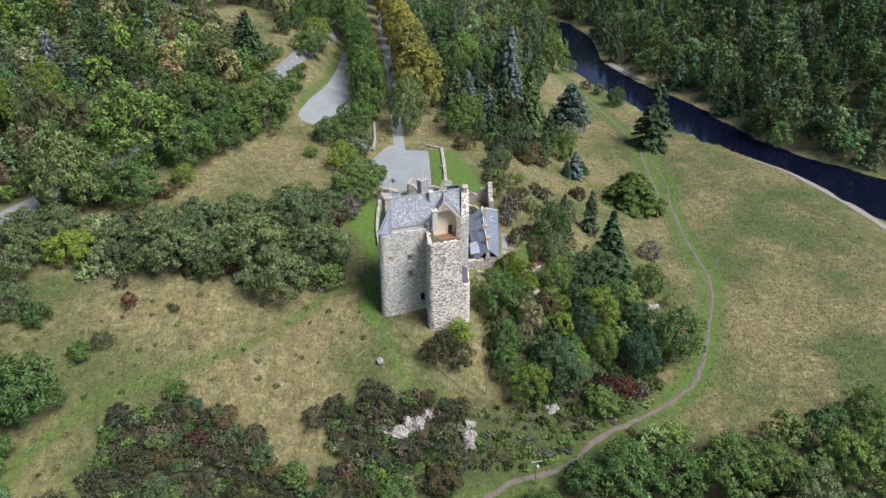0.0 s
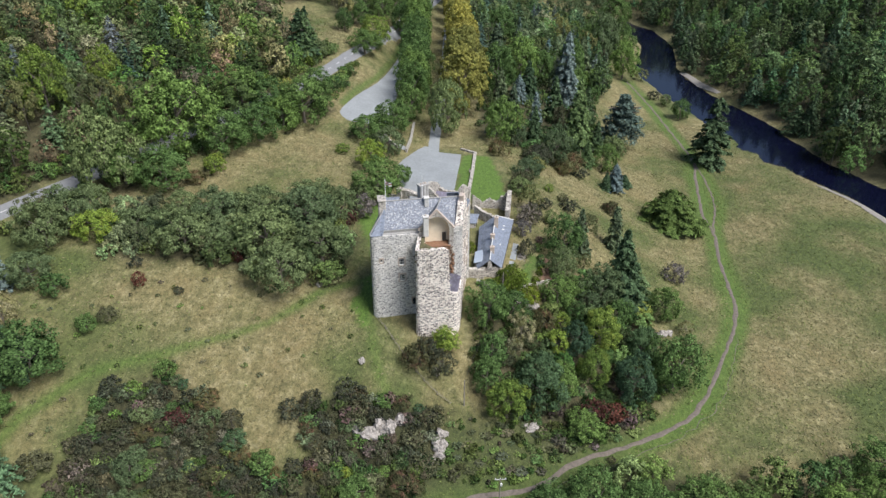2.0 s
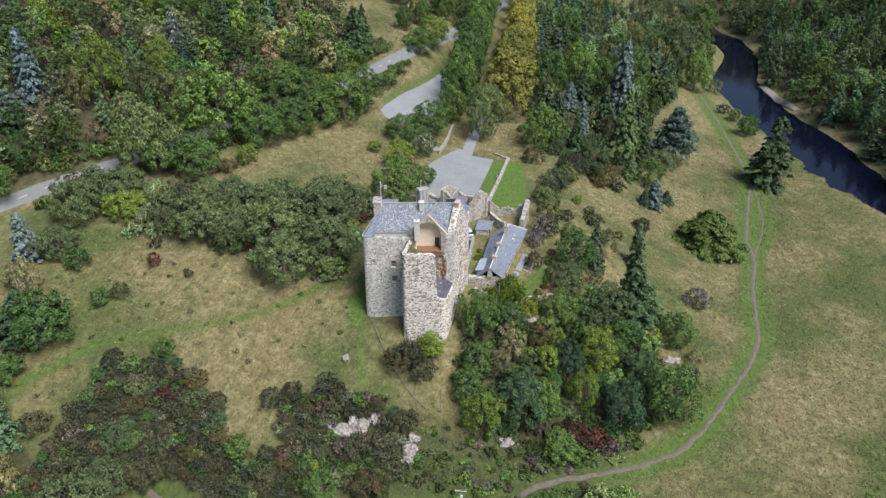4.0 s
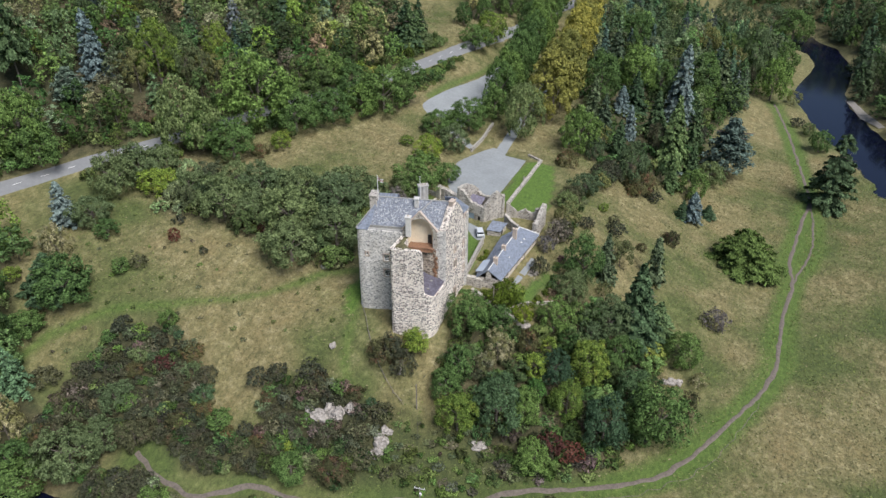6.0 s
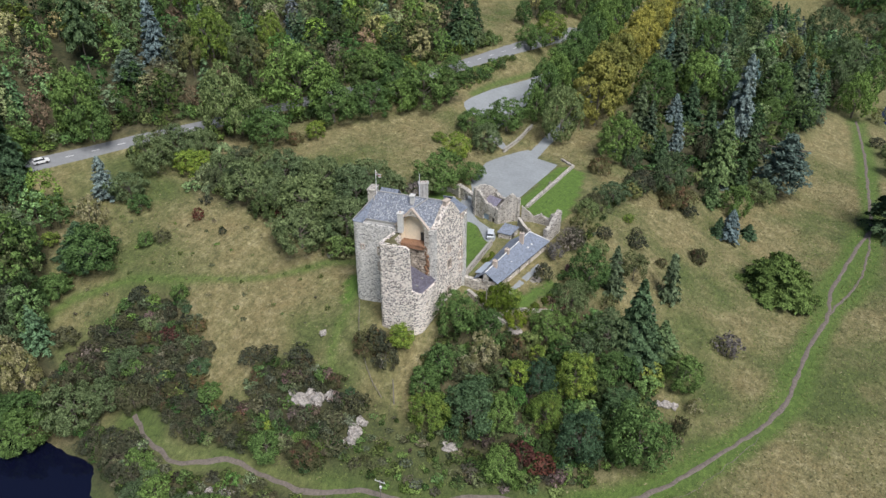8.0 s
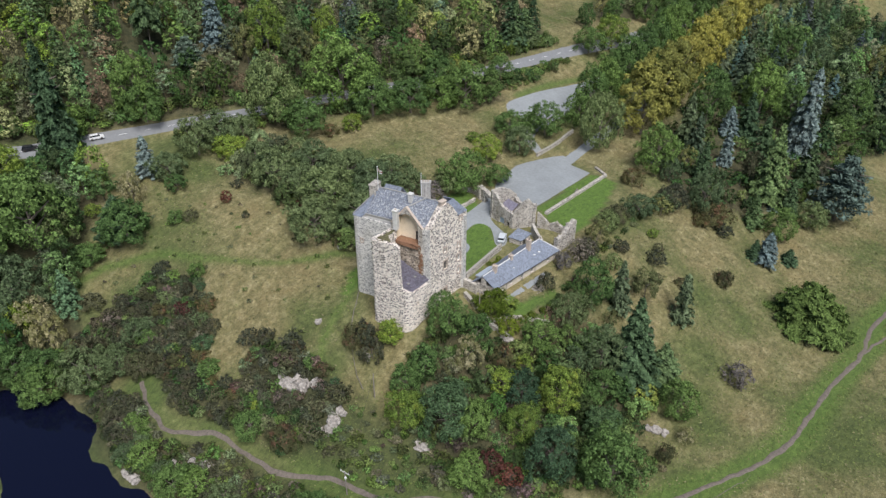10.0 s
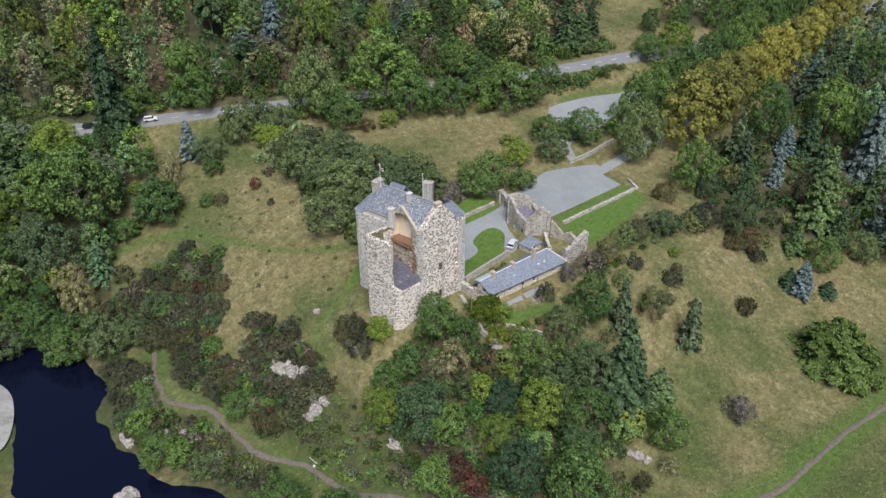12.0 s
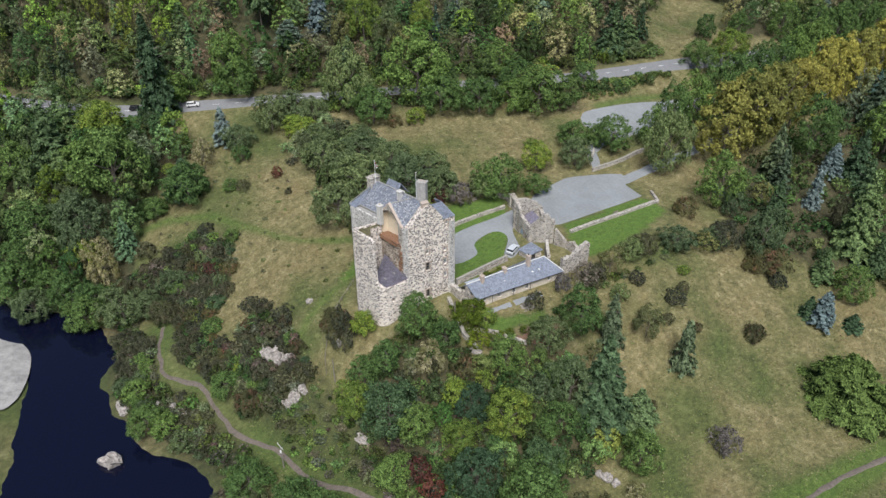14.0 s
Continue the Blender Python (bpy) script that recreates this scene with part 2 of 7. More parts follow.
ROAD = [(-175, 20, 38), (-150, 50, 35), (-133, 72, 33.5), (-124, 88, 33), (-119.5, 102, 33), (-113.5, 121, 33), (-108, 137, 33.4), (-99, 154, 34.5), (-84, 180, 37.5), (-69, 206, 40),
        (-61, 223, 41), (-58.5, 238, 41), (-56, 258, 41), (-53, 280, 41), (-48, 320, 40.5), (-42, 370, 40), (-40, 430, 41)]
DRIVE = [(-14, 205, 27.2), (-15.5, 218, 28), (-18, 245, 29.5), (-22, 280, 31.5), (-27, 320, 33.5), (-33, 370, 37)]
CAR_PARK = [(-44, 214, 33), (-42, 235, 33.2), (-45, 262, 33.4), (-46, 292, 33.6), (-47, 312, 34)]
CASTLE_TERRACE = [(-17, 121, 21.8), (-9, 121.5, 21.6), (-4, 123, 21.9), (-5, 116, 21.2), (4, 118.5, 19.6), (9, 124, 20.5), (8, 132, 23.4), (-13, 142, 25.2), (-9, 150, 25.4), (2, 150, 25.1),
                  (-4, 157, 25.1), (-9, 161, 25.3), (4, 157, 25.0), (-14, 158, 26.4), (-2, 170, 26.6), (-13, 169, 26.8), (-16, 180, 27), (-14, 192, 27), (-2, 200, 26.8), (4, 185, 26.6),
                  (7, 203, 26.2), (-22, 196, 28)]
GARDEN = [(17, 142, 22.6), (18, 152, 22.8), (17, 162, 24), (24, 146, 19.5), (16, 172, 25), (14, 190, 25)]
EAST_SLOPE = [(14, 116, 14.5), (22, 122, 13), (30, 116, 8.5), (38, 126, 8.5), (30, 140, 15.5), (44, 140, 8), (33, 160, 17.5), (50, 158, 8), (32, 185, 18.5), (50, 185, 9.5),
              (30, 210, 18), (48, 216, 9.5), (28, 245, 18), (46, 250, 10), (22, 290, 20), (44, 300, 11), (12, 340, 22), (38, 350, 13)]
NORTH_TERRACE = [(8, 228, 25), (0, 262, 28), (-4, 300, 29.5), (-10, 360, 33), (10, 420, 20), (-50, 470, 42)]
WEST_MEADOW = [(-26, 126, 24.2), (-42, 120, 23.5), (-56, 128, 27), (-74, 130, 28.6), (-66, 163, 32.2), (-46, 190, 31.8), (-34, 165, 29), (-24, 145, 26.5), (-60, 200, 34), (-90, 118, 28.5),
               (-84, 148, 31.5), (-12, 110, 19), (-28, 108, 19), (-45, 106, 19.5), (-64, 106, 22), (-78, 98, 20), (-95, 92, 22)]
RIVER_BLUFF = [(-5, 102.5, 14.5), (-8, 99, 11.2), (4, 100.5, 9.8), (4, 96, 6.6), (12, 103, 9), (-20, 96, 11), (-34, 92, 10.5), (-50, 88, 9), (-66, 78, 8), (-84, 70, 11),
               (-100, 60, 15), (-115, 50, 20)]
WEST_HILL = [(-132, 112, 40), (-150, 130, 49), (-190, 140, 66), (-260, 150, 98), (-125, 165, 46), (-170, 210, 68), (-95, 215, 47), (-125, 260, 58), (-88, 293, 46), (-150, 310, 68),
             (-260, 320, 112), (-75, 360, 46), (-130, 400, 64), (-230, 450, 100), (-180, 80, 58), (-230, 40, 80)]
EAST_HILL = [(150, 268, 12), (185, 255, 22), (140, 310, 16), (175, 320, 32), (120, 355, 13), (165, 370, 36), (115, 410, 16), (175, 440, 44), (240, 300, 55), (300, 380, 90),
             (120, 490, 25), (60, 550, 30), (0, 600, 52), (250, 200, 40), (300, 480, 100), (-120, 560, 80)]
FLOOD_PLAIN = [(95, 120, 4.2), (90, 150, 4.8), (110, 160, 4.6), (95, 185, 5), (118, 200, 5), (95, 225, 5.2), (60, 96, 3.8), (80, 100, 3.8), (120, 110, 4), (92, 255, 5.8)]
SOUTH_SIDE = [(-40, 30, 3), (0, 22, 5), (50, 15, 7), (-90, -20, 12), (120, 0, 10), (0, -60, 28), (-150, -60, 35), (220, 20, 20), (150, -80, 40)]
LINES = [FOOTPATH, ROAD, DRIVE, CAR_PARK]
SPOTS = [CASTLE_TERRACE, GARDEN, EAST_SLOPE, NORTH_TERRACE, WEST_MEADOW, RIVER_BLUFF, WEST_HILL, EAST_HILL, FLOOD_PLAIN, SOUTH_SIDE]


def resample(line, step):
    p = np.array(line, float)
    d = np.r_[0, np.cumsum(np.linalg.norm(np.diff(p[:, :2], axis=0), axis=1))]
    s = np.linspace(0, d[-1], max(2, int(d[-1] / step) + 1))
    k = np.clip(np.searchsorted(d, s) - 1, 0, len(p) - 2)
    f = ((s - d[k]) / (d[k + 1] - d[k]))[:, None]
    a, b = p[np.maximum(k - 1, 0)], p[np.minimum(k + 2, len(p) - 1)]
    m0, m1 = (p[k + 1] - a) / 2, (b - p[k]) / 2
    return (2 * f**3 - 3 * f**2 + 1) * p[k] + (f**3 - 2 * f**2 + f) * m0 + (-2 * f**3 + 3 * f**2) * p[k + 1] + (f**3 - f**2) * m1


inner, outer = np.array(INNER_BANK, float), np.array(OUTER_BANK, float)
bed = (inner + outer) / 2 - (0, 0, 2.6)
anchors = np.vstack([resample(l, 9) for l in LINES] + [np.array(s, float) for s in SPOTS] + [resample(inner, 12) + (0, 0, 0.1), resample(outer, 14) + (0, 0, 0.1), resample(bed, 14)])


def solve_land():
    d = np.linalg.norm(anchors[:, None, :2] - anchors[None, :, :2], axis=2)
    n = len(anchors)
    a = np.zeros((n + 3, n + 3))
    a[:n, :n] = -d + np.eye(n) * 1.5
    a[:n, n:] = np.c_[np.ones(n), anchors[:, :2] / 100]
    a[n:, :n] = a[:n, n:].T
    return np.linalg.solve(a, np.r_[anchors[:, 2], 0, 0, 0])


LAND = solve_land()


def land(x, y):
    """Height of the ground at x, y (arrays or numbers)."""
    x, y = np.broadcast_arrays(np.asarray(x, float), np.asarray(y, float))
    q = np.c_[x.ravel(), y.ravel()]
    out = np.empty(len(q))
    for i in range(0, len(q), 4000):
        c = q[i:i + 4000]
        d = np.linalg.norm(c[:, None] - anchors[None, :, :2], axis=2)
        out[i:i + 4000] = -d @ LAND[:-3] + LAND[-3] + c @ LAND[-2:] / 100
    far = np.clip((np.hypot(q[:, 0] - 0, q[:, 1] - 220) - 420) / 500, 0, 1)
    out = out * (1 - far) + far * (70 + 25 * np.sin(q[:, 0] / 310) * np.cos(q[:, 1] / 270))
    return out.reshape(x.shape) if x.shape else float(out[0])


def near_line(x, y, line):
    """Distance from points to a polyline."""
    p = np.array(line, float)[:, :2]
    q = np.stack([x, y], -1)
    best = np.full(x.shape, 1e9)
    for a, b in zip(p[:-1], p[1:]):
        t = np.clip(((q - a) @ (b - a)) / ((b - a) @ (b - a)), 0, 1)
        best = np.minimum(best, np.linalg.norm(q - a - t[..., None] * (b - a), axis=-1))
    return best


def inside(x, y, poly):
    """Whether points lie in a polygon."""
    hit = np.zeros(np.shape(x), bool)
    for (x0, y0), (x1, y1) in zip(poly, poly[1:] + poly[:1]):
        cross = ((y0 > y) != (y1 > y)) & (x < (x1 - x0) * (y - y0) / (y1 - y0 + 1e-12) + x0)
        hit ^= cross
    return hit


# ---- building helpers ----
def mesh_from(name, verts, faces, mats, smooth=False, index=None):
    me = bpy.data.meshes.new(name)
    me.from_pydata([tuple(v) for v in verts], [], [tuple(f) for f in faces])
    for m in mats:
        me.materials.append(m)
    if index is not None:
        me.polygons.foreach_set("material_index", index)
    if smooth:
        me.polygons.foreach_set("use_smooth", [True] * len(me.polygons))
    me.update()
    return me


def part(name, bm, mat, parent=None, label="", smooth=False):
    """Links a bmesh as one mesh object, under its thing if one is given."""
    me = bpy.data.meshes.new(name)
    bm.normal_update()
    bm.to_mesh(me)
    bm.free()
    for m in mat if isinstance(mat, (list, tuple)) else [mat]:
        me.materials.append(m)
    if smooth:
        me.polygons.foreach_set("use_smooth", [True] * len(me.polygons))
    ob = new(name, me)
    ob.parent = parent
    return tagged(ob, label)


def thing(name, label, category, group="", at=(0, 0, 0)):
    ob = new(name)
    ob.location = at
    return tagged(ob, label, category, group)


def poly_solid(bm, lower, upper):
    """A closed solid between two rings of the same count."""
    a = [bm.verts.new(p) for p in lower]
    b = [bm.verts.new(p) for p in upper]
    n = len(a)
    bm.faces.new(a[::-1])
    bm.faces.new(b)
    for i in range(n):
        bm.faces.new((a[i], a[(i + 1) % n], b[(i + 1) % n], b[i]))
    return bm


def prism(ring, z0, z1, bm=None):
    bm = bm or bmesh.new()
    return poly_solid(bm, [(*p[:2], z0) for p in ring], [(*p[:2], z1) for p in ring])


def box(bm, centre, size, turn=0.0, bevel=0.0):
    m = Matrix.Translation(centre) @ Matrix.Rotation(radians(turn), 4, "Z") @ Matrix.Diagonal((*size, 1))
    made = bmesh.ops.create_cube(bm, size=1.0, matrix=m)["verts"]
    if bevel:
        edges = list({e for v in made for e in v.link_edges})
        bmesh.ops.bevel(bm, geom=edges, offset=bevel, segments=1, affect="EDGES")
    return bm


def sheet(bm, ring, thick):
    """A flat plate of some thickness below its ring of corners."""
    p = [Vector(v) for v in ring]
    n = (p[1] - p[0]).cross(p[2] - p[0]).normalized()
    if n.z < 0:
        p.reverse()
        n = -n
    return poly_solid(bm, [v - n * thick for v in p], p)


def rod(bm, a, b, r0, r1=None, sides=8):
    a, b = Vector(a), Vector(b)
    q = (b - a).to_track_quat("Z", "Y").to_matrix()
    r1 = r0 if r1 is None else r1
    ring = [Vector((math.cos(6.2832 * k / sides), math.sin(6.2832 * k / sides), 0)) for k in range(sides)]
    return poly_solid(bm, [a + q @ (v * r0) for v in ring], [b + q @ (v * r1) for v in ring])


def rounded(path, radii, steps=5):
    """Rounds the corners of an open path."""
    out = []
    for i, p in enumerate(path):
        r = radii.get(i, 0)
        if not r:
            out.append(Vector(p))
            continue
        p, a, b = Vector(p), Vector(path[i - 1]), Vector(path[(i + 1) % len(path)])
        s, e = p + (a - p).normalized() * r, p + (b - p).normalized() * r
        for k in range(steps + 1):
            f = k / steps
            out.append(s * (1 - f) ** 2 + p * 2 * f * (1 - f) + e * f * f)
    return out


def masonry(path, z0, top, thick, openings=(), step=0.6, rough=0.07, closed=False, batter=0.0):
    """A rubble wall along a path (outer face on its right hand): uneven faces, a top that follows top(u) and openings (u0, u1, z0, z1) right through it."""
    pts = [Vector(p) for p in path] + ([Vector(path[0])] if closed else [])
    lens = [0.0]
    for a, b in zip(pts, pts[1:]):
        lens.append(lens[-1] + (b - a).length)
    total = lens[-1]
    us = sorted({round(u, 3) for u in np.linspace(0, total, int(total / step) + 2)} | {round(u, 3) for u in lens} | {o[k] for o in openings for k in (0, 1)})
    us = [u for i, u in enumerate(us) if i == 0 or u - us[i - 1] > 0.02 or any(abs(u - o[k]) < 1e-6 for o in openings for k in (0, 1))]
    tops = [top(u) for u in us]
    zmax = max(tops)
    zs = sorted({round(z, 3) for z in np.linspace(z0, zmax, int((zmax - z0) / step) + 2)} | {o[k] for o in openings for k in (2, 3)})

    def place(u):
        i = min(max(0, int(np.searchsorted(lens, u)) - 1), len(pts) - 2)
        f = (u - lens[i]) / max(1e-6, lens[i + 1] - lens[i])
        d = (pts[i + 1] - pts[i]).normalized()
        j = i if f > 0.01 else max(i - 1, 0)
        d = (d + (pts[j + 1] - pts[j]).normalized()).normalized()
        return pts[i].lerp(pts[i + 1], f), Vector((d.y, -d.x))

    bm = bmesh.new()
    front, back = [], []
    for u, t in zip(us, tops):
        p, n = place(u)
        f_row, b_row = [], []
        for z in zs:
            zz = min(z, t)
            w = rough * noise.noise(Vector((p.x, p.y, zz)) * 1.3) + rough * 0.7 * noise.noise(Vector((p.x, p.y, zz)) * 3.1)
            o = p + n * (w + batter * (zmax - zz))
            q = p - n * (thick + w)
            f_row.append(bm.verts.new((o.x, o.y, zz)))
            b_row.append(bm.verts.new((q.x, q.y, zz)))
        front.append(f_row)
        back.append(b_row)

    def hole(u, z):
        return any(o[0] < u < o[1] and o[2] < z < o[3] for o in openings)

    def quad(*v):
        v = list(dict.fromkeys(v))
        if len(v) > 2 and len({tuple(round(c, 4) for c in x.co) for x in v}) > 2:
            bm.faces.new(v)

    nu, nz = len(us), len(zs)
    solid = [[not hole((us[i] + us[i + 1]) / 2, (zs[k] + zs[k + 1]) / 2) and zs[k] < max(tops[i], tops[i + 1]) for k in range(nz - 1)] for i in range(nu - 1)]
    for i in range(nu - 1):
        for k in range(nz - 1):
            if not solid[i][k]:
                continue
            quad(front[i][k], front[i + 1][k], front[i + 1][k + 1], front[i][k + 1])
            quad(back[i + 1][k], back[i][k], back[i][k + 1], back[i + 1][k + 1])
            if (i == 0 and not closed) or (i > 0 and not solid[i - 1][k]):
                quad(back[i][k], front[i][k], front[i][k + 1], back[i][k + 1])
            if (i == nu - 2 and not closed) or (i < nu - 2 and not solid[i + 1][k]):
                quad(front[i + 1][k], back[i + 1][k], back[i + 1][k + 1], front[i + 1][k + 1])
            if k == nz - 2 or not solid[i][k + 1]:
                quad(front[i][k + 1], front[i + 1][k + 1], back[i + 1][k + 1], back[i][k + 1])
            if k > 0 and not solid[i][k - 1]:
                quad(back[i][k], back[i + 1][k], front[i + 1][k], front[i][k])
    bmesh.ops.remove_doubles(bm, verts=bm.verts, dist=0.002)
    bmesh.ops.recalc_face_normals(bm, faces=bm.faces)
    return bm


def profile(stops):
    """Height along a wall from (u, z) stops."""
    xs, ys = [s[0] for s in stops], [s[1] for s in stops]
    return lambda u: float(np.interp(u, xs, ys))


def ragged(stops, amount=0.5, seed=0.0):
    base = profile(stops)
    return lambda u: base(u) + amount * noise.noise(Vector((u * 0.9 + seed, seed, 3.1))) + amount * 0.5 * noise.noise(Vector((u * 2.7, seed, 1.7)))


# ---- ground ----
LAWN_WEST = [(-25.6, 155), (-22, 169), (-15, 166), (-12, 160), (-13, 146), (-17, 136), (-19, 124), (-15, 119), (-14.5, 133), (-20, 146)]
LAWN_EAST = [(-2.6, 175.5), (-3.6, 190), (-3.8, 203), (3.2, 204.6), (6.5, 196), (8.6, 189), (10.6, 179), (11.3, 173.5), (4, 172)]
LAWN_GARDEN = [(16.7, 138.5), (19.1, 140.2), (20.2, 146), (21.8, 152.2), (19.3, 153.7), (18.2, 148.5), (17.2, 144.4)]
LAWN_COURT = [(-11, 160), (-8.5, 162.5), (-2, 157), (1.8, 154.5), (4, 143), (4, 140), (-2.5, 142.5), (-8.4, 151)]
WOODS = [
    [(-195, -30), (-182, -20), (-160, 36), (-124, 94), (-115, 126), (-106, 148), (-88, 180), (-72, 206), (-64, 224), (-62, 250), (-63, 262), (-84, 264), (-100, 300), (-85, 324), (-66, 296), (-60, 300), (-54, 340), (-48, 380), (-46, 420), (-66, 420), (-80, 350), (-112, 318), (-135, 276), (-172, 222), (-192, 150)],
    [(-98, 148), (-86, 152), (-76, 174), (-69, 193), (-50, 210), (-48, 218), (-58, 218), (-70, 200), (-88, 168)],
    [(-150, 22), (-98, 38), (-76, 58), (-60, 69), (-64, 76), (-80, 80), (-90, 92), (-96, 100), (-108, 96), (-120, 80), (-145, 50)],
    [(-2, 226), (18, 216), (34, 232), (41, 262), (40, 300), (47, 335), (50, 380), (58, 440), (30, 470), (-30, 440), (-28, 400), (-19, 330), (-7, 262)],
    [(127, 262), (143, 247), (168, 227), (212, 205), (218, 325), (175, 412), (128, 495), (60, 555), (0, 560), (20, 540), (71, 508), (95, 456), (91, 390), (104, 344), (120, 310)],
    [(8, 122), (12, 112), (28, 104), (44, 114), (52, 130), (50, 150), (38, 156), (30, 148), (22, 134), (10, 132)],
    [(-64, 81), (-64, 91), (-62, 97), (-51, 102), (-43, 99), (-35, 95), (-32, 90), (-24, 88), (-18, 93), (-23, 97), (-24, 101), (-14, 104), (-2, 104), (4, 104), (4, 95), (2, 89), (-8, 87), (-20, 83), (-26, 80), (-40, 83), (-56, 70), (-66, 66)],
    [(-58, 130), (-24, 128), (-22, 146), (-34, 158), (-60, 152), (-84, 140), (-80, 126)],
    [(20, 84), (60, 79), (120, 80), (100, 104), (88, 108), (60, 102), (44, 103), (30, 95)],
    [(-44, 68), (-24, 67), (0, 77), (14, 83), (10, 88), (-2, 84), (-14, 80), (-22, 74), (-40, 76)],
]


def axis(lo, a, b, hi, fine, ratio):
    mid = list(np.arange(a, b + fine / 2, fine))
    up, down, s = [mid[-1]], [mid[0]], fine
    while up[-1] < hi or down[-1] > lo:
        s *= ratio
        up.append(up[-1] + s)
        down.append(down[-1] - s)
    return np.array(down[:0:-1] + mid + up[1:])


gx, gy = axis(-3000, -130, 135, 3000, 1.15, 1.13), axis(-3000, 40, 300, 3000, 1.15, 1.13)
X, Y = np.meshgrid(gx, gy, indexing="ij")
Z = land(X, Y)
lumps = np.array([noise.noise((x * 0.11, y * 0.11, 0)) * 0.5 + noise.noise((x * 0.42, y * 0.42, 5)) * 0.16 for x, y in zip(X.ravel(), Y.ravel())]).reshape(X.shape)
to_road = near_line(X, Y, resample(ROAD, 12))
to_path = near_line(X, Y, resample(FOOTPATH, 6))
to_drive = np.minimum(near_line(X, Y, DRIVE), near_line(X, Y, CAR_PARK) - 4)
calm = np.clip((np.minimum(np.minimum(to_road - 2, to_path), to_drive) - 1.5) / 4, 0, 1)
terrace = inside(X, Y, [(-26, 112), (10, 112), (20, 135), (20, 170), (10, 206), (-28, 214), (-28, 150)])
Z = Z + lumps * calm * np.where(terrace, 0.2, 1.0)
nx, ny = X.shape
ids = np.arange(nx * ny).reshape(nx, ny)
quads = np.stack([ids[:-1, :-1], ids[1:, :-1], ids[1:, 1:], ids[:-1, 1:]], -1).reshape(-1, 4)

lawn = inside(X, Y, LAWN_WEST) | inside(X, Y, LAWN_EAST) | inside(X, Y, LAWN_COURT) | inside(X, Y, LAWN_GARDEN)
wood = np.zeros(X.shape)
for w in WOODS:
    wood = np.maximum(wood, inside(X, Y, w))
wood *= 0.9
wood = np.maximum(wood, np.clip(1.4 - np.hypot((X - 26) / 6, (Y - 148) / 8), 0, 1))
wood = np.maximum(wood, np.clip(1.5 - near_line(X, Y, inner) / 3, 0, 1) * 0.75 * (X < 40))
weedy = inside(X, Y, [(-1.3, 104.3), (13.7, 106.1), (28.7, 111.7), (47.4, 126.9), (54.7, 140.6), (60, 138.7), (49.5, 120.4), (38, 102), (18, 94.5), (5, 91), (-4.6, 92.6)])
wood = np.maximum(wood, weedy * 0.4)
wander = np.array([noise.noise((x * 0.045, y * 0.045, 9)) + 0.5 * noise.noise((x * 0.16, y * 0.16, 2)) for x, y in zip(X.ravel(), Y.ravel())]).reshape(X.shape)
lush = np.clip(0.3 + 1.15 * wander + 0.32 * (X > 60) * (Y < 260) + 0.35 * np.clip((116 - Y) / 18, 0, 1), 0, 1)
to_second = near_line(X, Y, resample(SECOND_TRACK, 4))
verge = np.clip(1.4 - np.abs(np.minimum(to_path, to_second) - 1.6) / (2.1 + wander), 0, 1)
lush = np.maximum(lush, verge * (0.7 + 0.3 * np.clip((X - 20) / 30, 0, 1)))
CAR_PARK_VERGE = [(-47.9, 222), (-46.6, 238), (-44.6, 256), (-44, 284), (-44.6, 302)]
GREEN_TRACK = [(-78, 80), (-76, 88), (-67, 99), (-53, 106), (-35, 116), (-26, 127), (-18, 132)]
GREEN_WALK = [(-15, 124), (-13, 118), (-9, 108), (-6, 104.5), (-21, 101)]
for strip, width in ((GREEN_TRACK, 1.5), (GREEN_WALK, 1.3), (CAR_PARK_VERGE, 1.5)):
    lush = np.maximum(lush, np.clip(1.3 - near_line(X, Y, strip) / width, 0, 1))
for px, py, pr in ((-15, 107, 5), (-73, 102, 6), (-70, 108, 5), (10, 98, 8), (15, 95, 8), (50, 170, 8), (48, 156, 7)):
    lush = np.maximum(lush, np.clip(1.5 - np.hypot(X - px, Y - py) / pr, 0, 1) * 0.9)
for px, py, pr in ((86, 142, 7), (72, 105, 6), (86, 126, 5), (-32, 112, 7), (-50, 118, 9), (-28, 96, 4), (66, 165, 6), (95, 160, 9)):
    lush = lush * (1 - 0.9 * np.clip(1.5 - np.hypot(X - px, Y - py) / pr, 0, 1))
lush = np.maximum(lush, np.clip(1 - np.abs(to_road - 4) / 3, 0, 1) * 0.4)
lush = np.where(lawn, 1.0, lush)
mown = np.maximum(lawn * 1.0, verge * (0.25 + 0.4 * np.clip((X - 20) / 30, 0, 1)))
for strip in (GREEN_TRACK, GREEN_WALK, CAR_PARK_VERGE):
    mown = np.maximum(mown, np.clip(1.2 - near_line(X, Y, strip) / 1.2, 0, 1) * 0.55)


def soften(a, n=2):
    for _ in range(n):
        a = (a + np.roll(a, 1, 0) + np.roll(a, -1, 0) + np.roll(a, 1, 1) + np.roll(a, -1, 1)) / 5
    return a


